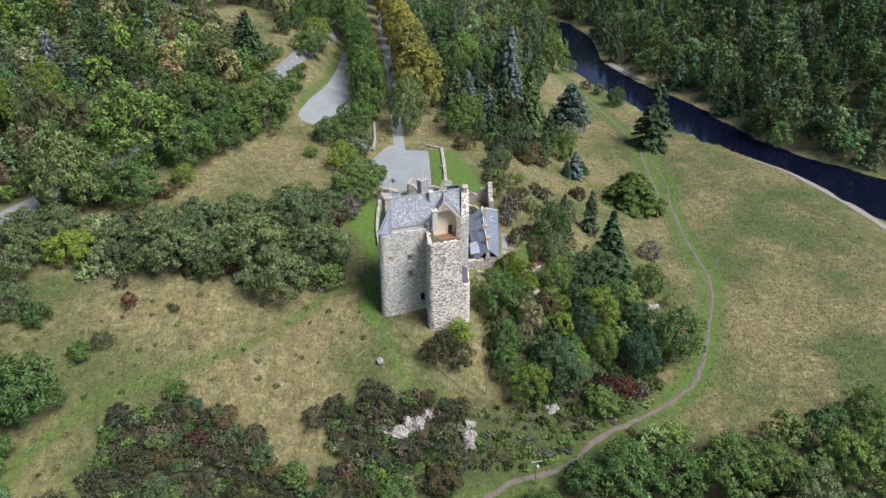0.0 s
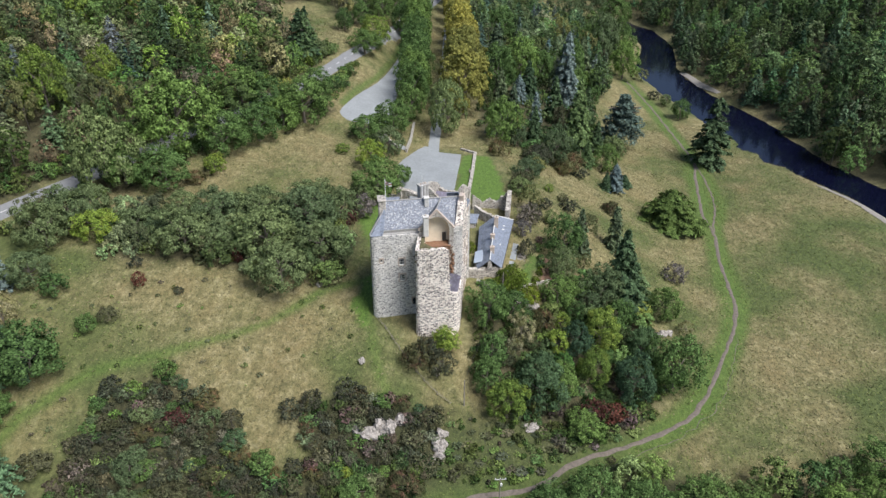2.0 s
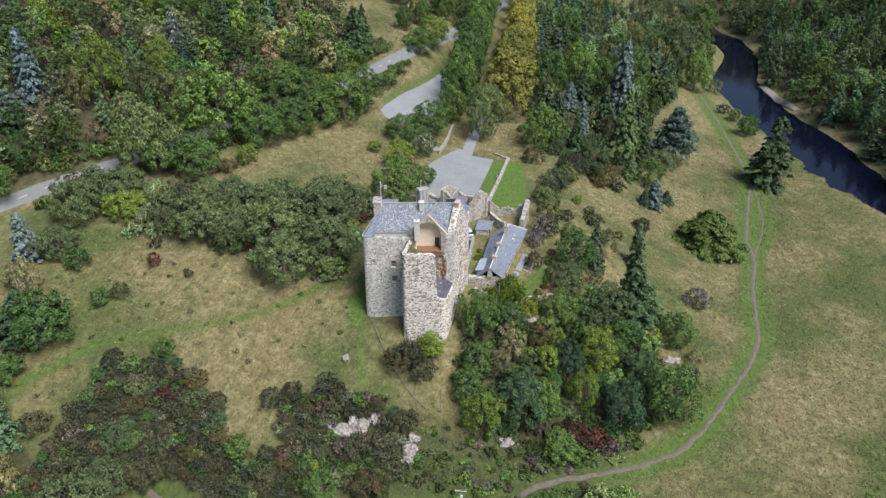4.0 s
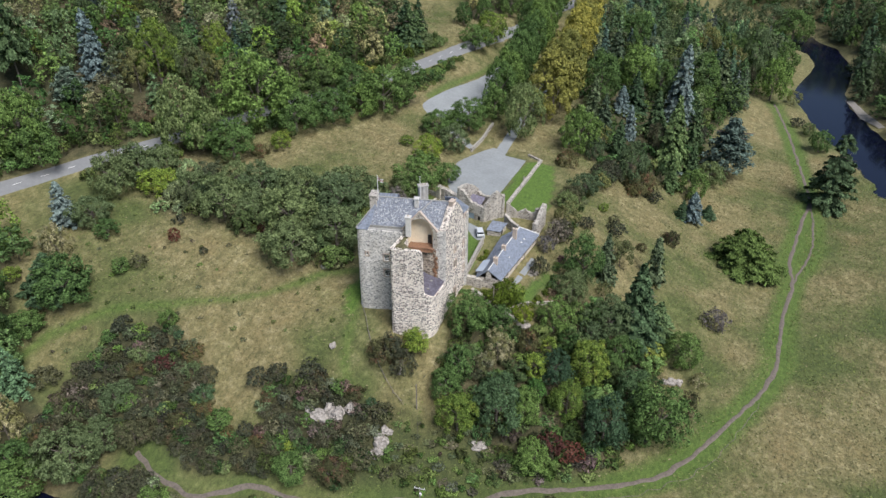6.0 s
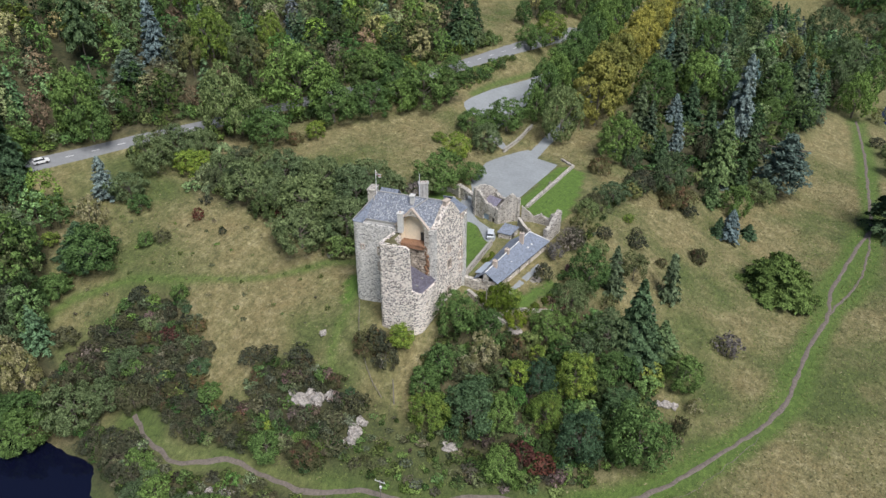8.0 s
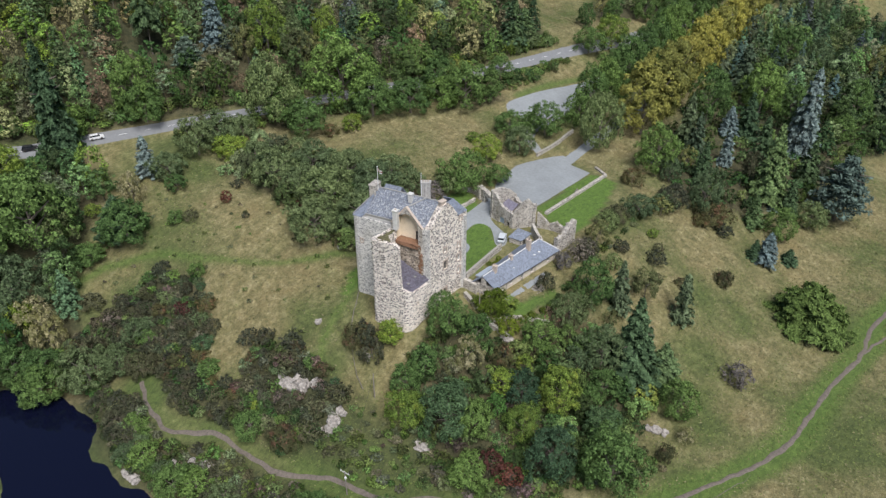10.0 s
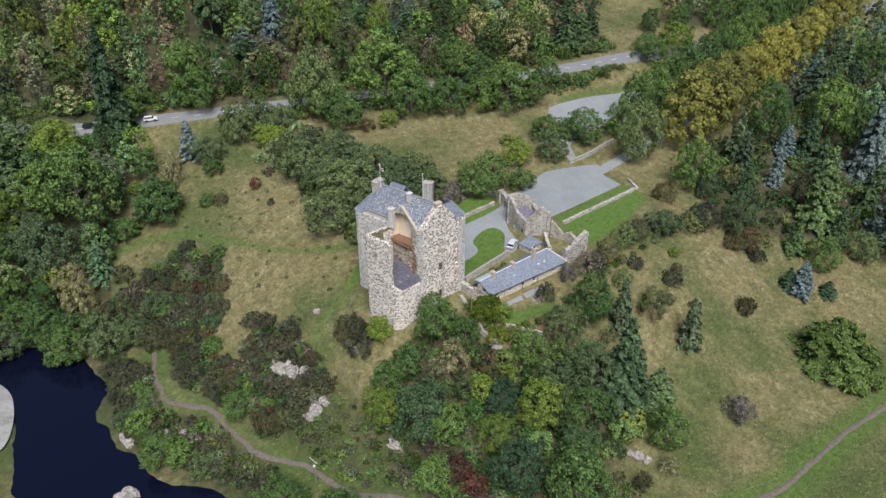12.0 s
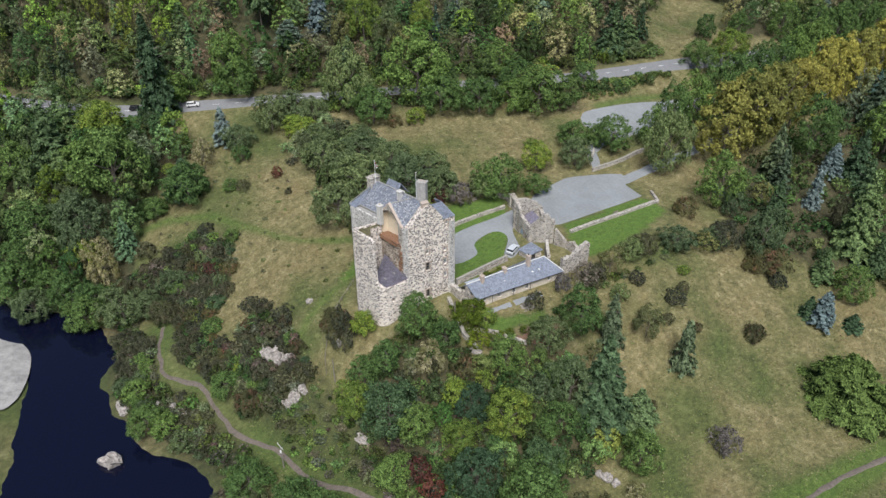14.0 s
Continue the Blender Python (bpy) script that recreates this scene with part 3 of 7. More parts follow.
def grass_material():
    m, nt, b = material("meadow", 0.95)
    at = nt.nodes.new("ShaderNodeAttribute")
    at.attribute_name = "cover"
    sep = nt.nodes.new("ShaderNodeSeparateColor")
    nt.links.new(at.outputs["Color"], sep.inputs["Color"])
    v = coords(nt)
    tuft = noise_of(nt, v, 0.45, 8.0, 0.72)
    fine = noise_of(nt, v, 4.5, 5.0, 0.75)
    patch = noise_of(nt, v, 0.12, 5.0, 0.6)
    dry = ramp(nt, tuft, [(0.28, (0.11, 0.112, 0.048)), (0.5, (0.255, 0.222, 0.102)), (0.7, (0.44, 0.385, 0.22))])
    dry = mix(nt, ramp(nt, patch, [(0.45, (0, 0, 0)), (0.7, (0.5, 0.5, 0.5))]), dry, (0.25, 0.185, 0.085))
    green = ramp(nt, tuft, [(0.28, (0.058, 0.085, 0.024)), (0.7, (0.14, 0.172, 0.052))])
    col = mix(nt, sep.outputs["Red"], dry, green)
    turf = ramp(nt, fine, [(0.3, (0.09, 0.165, 0.026)), (0.7, (0.14, 0.23, 0.042))])
    col = mix(nt, sep.outputs["Blue"], col, turf)
    # Woodland floor, darker than its soil to hold the shade between trees.
    floor = ramp(nt, tuft, [(0.3, (0.025, 0.03, 0.014)), (0.7, (0.085, 0.075, 0.04))])
    col = mix(nt, sep.outputs["Green"], col, floor)
    streak = noise_of(nt, coords(nt, (1.0, 0.5, 1.0)), 1.5, 8.0, 0.82)
    col = mix(nt, 0.75, col, ramp(nt, fine, [(0.3, (0.5, 0.51, 0.5)), (0.7, (1.28, 1.28, 1.28))]), "MULTIPLY")
    col = mix(nt, 0.9, col, ramp(nt, streak, [(0.36, (0.46, 0.49, 0.46)), (0.64, (1.22, 1.19, 1.14))]), "MULTIPLY")
    nt.links.new(col, b.inputs["Base Color"])
    bump(nt, b, mix(nt, 0.5, tuft, fine), 0.8, 0.35)
    return m


ground_mesh = mesh_from("ground", np.c_[X.ravel(), Y.ravel(), Z.ravel()], quads, [grass_material()], smooth=True)
cover = ground_mesh.attributes.new("cover", "FLOAT_COLOR", "POINT")
cover.data.foreach_set("color", np.stack([soften(lush, 1), soften(wood, 3) * 0.9, mown, np.ones(X.shape)], -1).ravel())
ground = tagged(new("ground", ground_mesh), "rough meadow, mown lawn and woodland floor on a river spur", "ground", kind="structure")


def ground_at(x, y):
    """Height of the finished ground mesh."""
    i = min(max(int(np.searchsorted(gx, x)) - 1, 0), nx - 2)
    j = min(max(int(np.searchsorted(gy, y)) - 1, 0), ny - 2)
    f, g = (x - gx[i]) / (gx[i + 1] - gx[i]), (y - gy[j]) / (gy[j + 1] - gy[j])
    return float((Z[i, j] * (1 - f) + Z[i + 1, j] * f) * (1 - g) + (Z[i, j + 1] * (1 - f) + Z[i + 1, j + 1] * f) * g)


def ribbon(name, line, width, lift, mat, label, category, wobble=0.3, step=1.0, across=5):
    """A strip of worn ground laid along a line, with uneven edges."""
    p = resample(line, step)
    verts, faces = [], []
    for i, q in enumerate(p):
        d = p[min(i + 1, len(p) - 1)] - p[max(i - 1, 0)]
        n = np.array([-d[1], d[0]]) / np.hypot(d[0], d[1])
        w = width / 2 * (1 + wobble * noise.noise((q[0] * 0.2, q[1] * 0.2, 4)))
        side = wobble * noise.noise((q[0] * 0.35, q[1] * 0.35, 7))
        for k in range(across):
            o = (2 * k / (across - 1) - 1) * w + side
            x, y = q[0] + n[0] * o, q[1] + n[1] * o
            verts.append((x, y, ground_at(x, y) + (lift if 0 < k < across - 1 else -0.06)))
    for i in range(len(p) - 1):
        for k in range(across - 1):
            a = i * across + k
            faces.append((a, a + across, a + across + 1, a + 1))
    return tagged(new(name, mesh_from(name, verts, faces, [mat], True)), label, category, kind="structure")


def rounded_ring(ring, times=2):
    """Corners of an outline cut off again and again."""
    for _ in range(times):
        ring = [q for (ax, ay), (bx, by) in zip(ring, ring[1:] + ring[:1]) for q in ((ax * 0.75 + bx * 0.25, ay * 0.75 + by * 0.25), (ax * 0.25 + bx * 0.75, ay * 0.25 + by * 0.75))]
    return ring


def patch_of_ground(name, poly, lift, mat, label, category, cell=1.1):
    """A level surface laid over the ground inside an outline."""
    bm = bmesh.new()
    f = bm.faces.new([bm.verts.new((x, y, 0)) for x, y in poly])
    bmesh.ops.triangulate(bm, faces=[f])
    for _ in range(7):
        long = [e for e in bm.edges if e.calc_length() > cell * 1.6]
        if not long:
            break
        bmesh.ops.subdivide_edges(bm, edges=long, cuts=1)
        bmesh.ops.triangulate(bm, faces=[f for f in bm.faces if len(f.verts) > 3])
    for v in bm.verts:
        v.co.z = ground_at(v.co.x, v.co.y) + lift - (0.1 if v.is_boundary else 0)
    bmesh.ops.recalc_face_normals(bm, faces=bm.faces)
    if sum(f.normal.z for f in bm.faces) < 0:
        bmesh.ops.reverse_faces(bm, faces=bm.faces)
    ob = part(name, bm, mat, smooth=True)
    return tagged(ob, label, category, kind="structure")


ribbon("road", ROAD, 5.6, 0.12, TARMAC, "grey tarmac public road cut into the wooded hillside", "road", 0.03)
ribbon("footpath", FOOTPATH, 1.2, 0.1, DIRT, "trodden earth riverside footpath winding through grass", "path", 0.45, 0.8)
ribbon("second_track", SECOND_TRACK, 0.8, 0.08, DIRT, "trodden earth wheel track beside the footpath", "path", 0.5, 0.8)
ribbon("side_track", [(28, 97, 0), (39, 103.5, 0), (45, 108, 0), (55, 115, 0), (63, 125, 0), (68, 137, 0), (72, 150, 0)], 0.4, 0.03, DIRT, "faint second line of a trodden path", "path", 0.8, 0.8, 3)
ribbon("driveway", DRIVE, 4.2, 0.1, GRAVEL, "pale gravel drive running under an avenue of trees", "driveway", 0.1)
patch_of_ground("courtyard", [(-16.2, 173.6), (-19.2, 177.6), (-20.8, 183.6), (-22.2, 190.2), (-21.6, 194.2), (-20.4, 198.2), (-18.6, 203.2), (-17, 206.4), (-12.6, 207), (-12, 203.6), (-5, 203.4), (-4.4, 196), (-4.1, 188), (-3.6, 180), (-3.6, 175), (-4.6, 171.6), (-9.4, 171)], 0.1, GRAVEL, "pale blue-grey gravel forecourt", "forecourt")
patch_of_ground("castle_drive", rounded_ring([(-16.4, 173.8), (-10.2, 171.6), (-11, 165.4), (-8, 163), (-3.6, 161.6), (-0.6, 160.6), (1.5, 157.8), (1.6, 155.4), (-0.6, 155.6), (-3, 158), (-6, 160.6), (-9.2, 161), (-10.4, 158.6), (-9.4, 154), (-7.6, 151.2), (-4.8, 150.9), (-3.4, 149.6), (-2.4, 146), (-2.6, 143),
                                 (-6, 141), (-10, 141.6), (-13, 146), (-14.6, 153), (-14.8, 162)]), 0.1, GRAVEL, "pale gravel drive looping in front of a tower", "driveway")
patch_of_ground("car_park", rounded_ring([(-47, 214.7), (-47.5, 217.6), (-46.8, 223.5), (-45.6, 233.3), (-43.4, 248), (-42.6, 265), (-42.6, 281), (-43, 300), (-40.5, 301), (-38, 279), (-34.8, 251), (-32, 227), (-31, 208), (-23, 204), (-21, 201), (-24, 201), (-33, 205.5), (-34.8, 215), (-38.8, 213.5), (-43.3, 212)], 1), 0.1, GRAVEL,
                "pale gravel car park beside the avenue", "car park")


def road_dashes(line, spacing, length):
    """White broken centre line painted on the tarmac."""
    p = resample(line, spacing)
    bm = bmesh.new()
    for a, b in zip(p[:-1], p[1:]):
        d = (b - a)[:2] / np.hypot(*(b - a)[:2])
        side = np.array((-d[1], d[0])) * 0.06
        q = [a[:2] + side, a[:2] + d * length + side, a[:2] + d * length - side, a[:2] - side]
        bm.faces.new([bm.verts.new((x, y, ground_at(x, y) + 0.15)) for x, y in q][::-1])
    return tagged(part("road_marking", bm, WHITE_PAINT), "white broken centre line on the tarmac road", "road marking", kind="structure")


road_dashes(ROAD, 7.0, 2.2)


def tufts(name, label, want, colours, count, seed, low=0.12, high=0.28):
    """Standing grass: many single blades' lozenges where the cover suits."""
    rng = np.random.default_rng(seed)
    x, y = rng.uniform(-95, 128, count * 4), rng.uniform(84, 300, count * 4)
    i, j = np.searchsorted(gx, x) - 1, np.searchsorted(gy, y) - 1
    clear = (to_path[i, j] > 1.6) & (to_road[i, j] > 4) & (to_drive[i, j] > 3) & ~lawn[i, j] & ~inside(x, y, [(-24, 170), (-24, 208), (8, 206), (14, 170), (16, 138), (5, 118), (-4, 116), (-15, 120), (-17, 150)]) & (Z[i, j] > 2)
    ok = clear & (rng.random(len(x)) < want(lush[i, j], wood[i, j]))
    x, y = x[ok][:count], y[ok][:count]
    n = len(x)
    z = np.array([ground_at(a, b) for a, b in zip(x, y)])
    turn, h, w = rng.uniform(0, 6.283, n), rng.uniform(low, high, n), rng.uniform(0.08, 0.24, n)
    lean = rng.normal(0, 0.22, (n, 2))
    dx, dy = np.cos(turn) * w, np.sin(turn) * w
    foot = np.c_[x, y, z - 0.05]
    verts = np.stack([foot - np.c_[dx, dy, 0 * w] * 0.6, foot + np.c_[dx, dy, 0 * w] * 0.6, foot + np.c_[dx + lean[:, 0], dy + lean[:, 1], h], foot + np.c_[-dx + lean[:, 0], -dy + lean[:, 1], h * 0.85]], 1).reshape(-1, 3)
    m, nt, b = material(name, 0.9)
    geo = nt.nodes.new("ShaderNodeNewGeometry")
    nt.links.new(ramp(nt, geo.outputs["Random Per Island"], colours), b.inputs["Base Color"])
    me = mesh_from(name, verts, np.arange(n * 4).reshape(-1, 4), [m])
    return tagged(new(name, me), label, "grass", kind="stuff")


tufts("dry_grass", "straw-coloured standing meadow grass", lambda l, w: (1.1 - l) * (1 - w), [(0.0, (0.12, 0.12, 0.05)), (0.6, (0.2, 0.185, 0.085)), (1.0, (0.29, 0.26, 0.14))], 70000, 3)
tufts("green_grass", "green tussocky meadow grass", lambda l, w: l * (1 - w * 0.7), [(0.0, (0.09, 0.12, 0.03)), (1.0, (0.18, 0.215, 0.06))], 45000, 4)


def water():
    n = 180
    a, b = [np.array([np.interp(np.linspace(0, 1, n), np.linspace(0, 1, len(l)), l[:, k]) for k in range(3)]).T for l in (inner, outer)]
    verts, faces = [], []
    m = 9
    for i in range(n):
        for k in range(m):
            f = -0.22 + 1.44 * k / (m - 1)
            q = a[i] * (1 - f) + b[i] * f
            verts.append((q[0], q[1], min(a[i][2], b[i][2]) - 0.55))
    for i in range(n - 1):
        for k in range(m - 1):
            j = i * m + k
            faces.append((j, j + 1, j + m + 1, j + m))
    mat, nt, bs = material("river_water", 0.04)
    v = coords(nt)
    # Blue share of the base stands in for sky mirrored in peaty water.
    bs.inputs["Base Color"].default_value = (0.0035, 0.0045, 0.016, 1)
    bs.inputs["Specular IOR Level"].default_value = 0.9
    bs.inputs["IOR"].default_value = 1.33
    bump(nt, bs, mix(nt, 0.4, noise_of(nt, v, 0.5, 5.0), noise_of(nt, v, 2.5, 4.0)), 0.2, 0.12)
    me = mesh_from("water", verts, faces, [mat], True)
    bm = bmesh.new()
    bm.from_mesh(me)
    bmesh.ops.recalc_face_normals(bm, faces=bm.faces)
    if sum(f.normal.z for f in bm.faces) < 0:
        bmesh.ops.reverse_faces(bm, faces=bm.faces)
    bm.to_mesh(me)
    bm.free()
    return tagged(new("water", me), "dark peaty river bending round the spur", "river", kind="structure")


water()


# ---- castle tower: a skewed L of two blocks ----
E1 = Vector((0.953, 0.302))
CORNER = Vector((-13.4, 121.6))


def at(a, b, z=None):
    """A place in the tower's skewed plan: a along its long side, b across."""
    p = CORNER + E1 * a + Vector((0, b))
    return (p.x, p.y) if z is None else (p.x, p.y, z)


LONG, DEEP, FOOT = 19.41, 11.2, 19.0
RIDGE_B, RIDGE_Z, EAVE_Z = 5.6, 47.3, 42.0
tower = thing("castle_tower", "weathered rubble tower house with slate roofs and a broken wing", "castle")


def window_fill(parent, u0, u1, z0, z1, where, bars=(2, 3), recess=0.35, frame_mat=None, label=""):
    """A sash with its glass, frame and glazing bars, set back in an opening; where(u) gives the place and the outward way."""
    frame_mat = frame_mat or WHITE_PAINT
    pa, n = where(u0)
    pb, _ = where(u1)
    pa, pb = pa - n * recess, pb - n * recess
    d = (pb - pa).normalized()
    w = (pb - pa).length
    turn = math.degrees(math.atan2(d.y, d.x))
    mid = (pa + pb) / 2
    zc = (z0 + z1) / 2
    win = part("window", box(bmesh.new(), (mid.x, mid.y, zc), (w, 0.04, z1 - z0), turn), GLASS, parent, label)
    out = n * 0.05
    t = 0.11
    bm = bmesh.new()
    for s in (-1, 1):
        c = mid + d * s * (w / 2 - t / 2) + out
        box(bm, (c.x, c.y, zc), (t, 0.09, z1 - z0), turn)
        box(bm, (mid.x + out.x, mid.y + out.y, zc + s * ((z1 - z0) / 2 - t / 2)), (w - 2 * t, 0.09, t), turn)
    part("frame", bm, frame_mat, win)
    bm = bmesh.new()
    for i in range(1, bars[0]):
        c = pa + d * w * i / bars[0] + out
        box(bm, (c.x, c.y, zc), (0.05, 0.06, z1 - z0 - 2 * t), turn)
    for k in range(1, bars[1]):
        box(bm, (mid.x + out.x, mid.y + out.y, z0 + (z1 - z0) * k / bars[1]), (w - 2 * t, 0.05, 0.05), turn)
    part("glazing_bar", bm, frame_mat, win)
    sill = mid + n * (recess + 0.02)
    part("sill", box(bmesh.new(), (sill.x, sill.y, z0 - 0.1), (w + 0.3, 0.22, 0.18), turn, 0.02), DRESSED, win)
    return win


def dressing(parent, u0, u1, z0, z1, where):
    """Dressed stone round an opening, just proud of the rubble."""
    pa, n = where(u0)
    pb, _ = where(u1)
    d = (pb - pa).normalized()
    turn = math.degrees(math.atan2(d.y, d.x))
    bm = bmesh.new()
    for c, w in ((pa - d * 0.12, 0.24), (pb + d * 0.12, 0.24)):
        box(bm, (c.x + n.x * 0.03, c.y + n.y * 0.03, (z0 + z1) / 2), (w, 0.2, z1 - z0), turn, 0.02)
    m = (pa + pb) / 2 + n * 0.03
    box(bm, (m.x, m.y, z1 + 0.16), ((pb - pa).length + 0.5, 0.2, 0.3), turn, 0.02)
    part("surround", bm, DRESSED, parent)


# main block: west, north and east faces in grey rubble, the gabled south-east face in warm rubble
shell = rounded([at(LONG, DEEP), at(0, DEEP), at(0, 0), at(LONG, 0)], {1: 1.6, 2: 1.6})
lens = np.r_[0, np.cumsum([(b - a).length for a, b in zip(shell, shell[1:])])]
WEST_U = lens[-1] - LONG            # where a = 0 would fall on the west face
west = [(u + WEST_U, v + WEST_U, a, b) for u, v, a, b in ((6.1, 7.2, 34.8, 36.4), (6.1, 7.3, 30.9, 32.6), (8.7, 9.8, 24.2, 26.4), (2.2, 2.7, 35.8, 36.6))]
top_main = ragged([(0, 42.6), (WEST_U + 10, 42.0), (WEST_U + 10.9, 42.0), (WEST_U + 11.0, 38.7), (WEST_U + 17.0, 38.7), (WEST_U + 17.1, 42.6), (lens[-1], 43.2)], 0.1)
part("main_wall", masonry(shell, FOOT, top_main, 1.5, west, batter=0.008), RUBBLE_GREY, tower)
gable_path = [at(LONG, 0), at(LONG, DEEP)]
gable_top = ragged([(0, 43.2), (0.6, 43.6), (3.6, 47.0), (4.3, 47.5), (5.6, 47.5), (8.6, 43.5), (DEEP, 43.4)], 0.12, 4.0)
S_U = 127.4                         # y of u = 0 on the south-east face
south = [(4.1, 5.2, 31.6, 33.7), (8.4, 9.4, 31.9, 33.6), (8.5, 9.4, 28.6, 30.1), (4.2, 4.9, 35.8, 37.0), (8.5, 9.2, 35.4, 36.5), (4.1, 5.1, 24.5, 26.6), (8.9, 9.6, 42.0, 42.9)]
part("gable_wall", masonry(gable_path, FOOT, gable_top, 1.5, south), RUBBLE_WARM, tower, "warm rubble gable with dark stones")


def on_west(u):
    p = CORNER + E1 * (u - WEST_U)
    return Vector((p.x, p.y)), Vector((0.302, -0.953))


def on_south(u):
    return Vector((5.1, S_U + u)), Vector((1, 0))


for i, (u0, u1, a, b) in enumerate(west):
    if i == 2:
        window_fill(tower, u0, u1, a, b, on_west, (1, 1), 0.8, DARK_WOOD, "dark boarded opening")
    else:
        window_fill(tower, u0, u1, a, b, on_west, (3, 4) if i < 2 else (1, 1), 0.3)
    dressing(tower, u0, u1, a, b, on_west)
for i, (u0, u1, a, b) in enumerate(south):
    window_fill(tower, u0, u1, a, b, on_south, (3, 4) if i < 3 else (2, 2), 0.35, TIMBER if i in (0, 5) else WHITE_PAINT)
    dressing(tower, u0, u1, a, b, on_south)

# broken wing
wing_path = rounded([(-3.7, 124.4), (-3.05, 118.1), (5.25, 120.75), (5.12, 127.3)], {1: 1.0, 2: 2.0}, 6)
wl = np.r_[0, np.cumsum([(b - a).length for a, b in zip(wing_path, wing_path[1:])])]
BREAK = 12.95
wing_top = ragged([(0, 41.5), (6, 41.7), (BREAK - 0.9, 41.8), (BREAK - 0.12, 40.6), (BREAK, 31.2), (wl[-1] - 4.5, 30.2), (wl[-1] - 1, 30.4), (wl[-1], 31.0)], 0.16, 2.0)
part("wing_wall", masonry(wing_path, 16.5, wing_top, 0.75, [(wl[-1] - 4.2, wl[-1] - 3.5, 26.3, 27.4)], batter=0.012), RUBBLE_WARM, tower, "pale rubble wing, broken off above its lower storeys")
# solid haunch of the fallen vault inside the standing half of the wing
bm = bmesh.new()
poly_solid(bm, [(-3.1, 124.3, 31), (-2.4, 119.2, 31), (2.0, 120.3, 31), (1.4, 120.7, 31), (-0.4, 121.3, 31), (-1.7, 121.9, 31), (-2.4, 124.6, 31)],
           [(-3.1, 124.4, 41.4), (-2.4, 119.2, 41.4), (2.0, 120.3, 41.4), (1.4, 120.7, 41.2), (-0.4, 121.3, 41.2), (-1.7, 121.9, 41.3), (-2.2, 124.8, 41.4)])
bmesh.ops.subdivide_edges(bm, edges=bm.edges, cuts=4, use_grid_fill=True)
for v in bm.verts:
    v.co += noise.noise_vector(v.co * 0.9) * 0.25
bm.normal_update()
for f in bm.faces:
    f.material_index = int(f.normal.z > 0.6 and f.calc_center_median().z > 40)
part("vault_haunch", bm, [RUBBLE_WARM, MOSS], tower, "rubble core with a mossy head")
bm = bmesh.new()
for k in range(60):
    x, y = random.uniform(-2.9, 2.8), random.uniform(0.2, 5.6)
    p = Vector((x, 118.4 + (x + 3) * 0.31 + y))
    if y > 2.6 - 0.45 * (x + 3) and x > -2.2:
        continue
    s = random.uniform(0.2, 0.55)
    m = Matrix.Translation((p.x, p.y, 41.5 + random.uniform(-0.1, 0.15))) @ Euler((random.random(), random.random(), random.random() * 6)).to_matrix().to_4x4() @ Matrix.Diagonal((s * 1.4, s, s * 0.45, 1))
    bmesh.ops.create_icosphere(bm, subdivisions=1, radius=0.8, matrix=m)
tagged(part("mossy_wall_head", bm, MOSS, tower, "mossy tumbled wall head"), kind="stuff")
bm = bmesh.new()
for fx, fz, spread, count in ((-2.2, 39.6, 0.75, 26), (-1.9, 34.8, 0.9, 34), (-0.6, 41.0, 0.9, 22), (0.4, 36.9, 0.5, 10)):
    for k in range(count):
        x, z = random.gauss(fx, spread * 0.6), random.gauss(fz, spread * 0.8)
        s = random.uniform(0.1, 0.3)
        y = 118.1 + (x + 3.05) * 0.319 + 0.012 * (z - 16.5)
        bmesh.ops.create_icosphere(bm, subdivisions=1, radius=1.0, matrix=Matrix.Translation((x, y, z)) @ Matrix.Rotation(0.31, 4, "Z") @ Matrix.Diagonal((s * 1.3, 0.05, s, 1)))
tagged(part("moss_patch", bm, MOSS, tower, "brown moss on the wing's face"), kind="stuff")
# slate lean-to over the lower storeys
bm = bmesh.new()
rim = [Vector((3.3, 120.6, 30.75))] + [Vector((p.x - (p.x - 3) * 0.04, p.y + 0.1, 30.45)) for p in wing_path[7:14]] + [Vector((5.0, 124.4, 30.6)), Vector((5.0, 127.2, 31.0))]
apex, low = Vector((-2.0, 125.3, 34.4)), Vector((1.9, 120.9, 31.7))
fan = rim + [Vector((1.6, 126.4, 32.9)), apex, low]
centre = Vector((2.2, 123.6, 32.15))
vs = [bm.verts.new(v) for v in fan]
vc = bm.verts.new(centre)
for i in range(len(vs)):
    bm.faces.new((vs[i], vs[(i + 1) % len(vs)], vc))
bmesh.ops.solidify(bm, geom=bm.faces[:], thickness=0.2)
bmesh.ops.recalc_face_normals(bm, faces=bm.faces)
part("lean_to_roof", bm, SLATE_PURPLE, tower, "smooth purple slate roof over the broken wing")
for p in ((3.0, 124.9, 31.95), (3.4, 122.6, 31.45)):
    part("roof_vent", box(bmesh.new(), p, (0.5, 0.35, 0.3), 30, 0.05), LEAD, tower)

# cross gable with the cream vault left open where the wing fell
GA, GB = 10.4, 17.6
arch_mid, arch_r, spring = 14.0, 2.75, 42.5
inner_arch = [(arch_mid + arch_r, 38.9)] + [(arch_mid + arch_r * math.cos(t), spring + arch_r * 1.16 * math.sin(t)) for t in np.linspace(0, math.pi, 17)] + [(arch_mid - arch_r, 38.9)]


def to_edge(a, z):
    """From a point of the arch outward to the edge of the gable."""
    if z < 39:
        return (GB if a > arch_mid else GA, z)
    dx, dz = a - arch_mid, z - spring
    k = min(3.6 / max(abs(dx), 0.01), 4.8 / (dz + 1.31 * abs(dx)))
    return arch_mid + dx * k, spring + dz * k


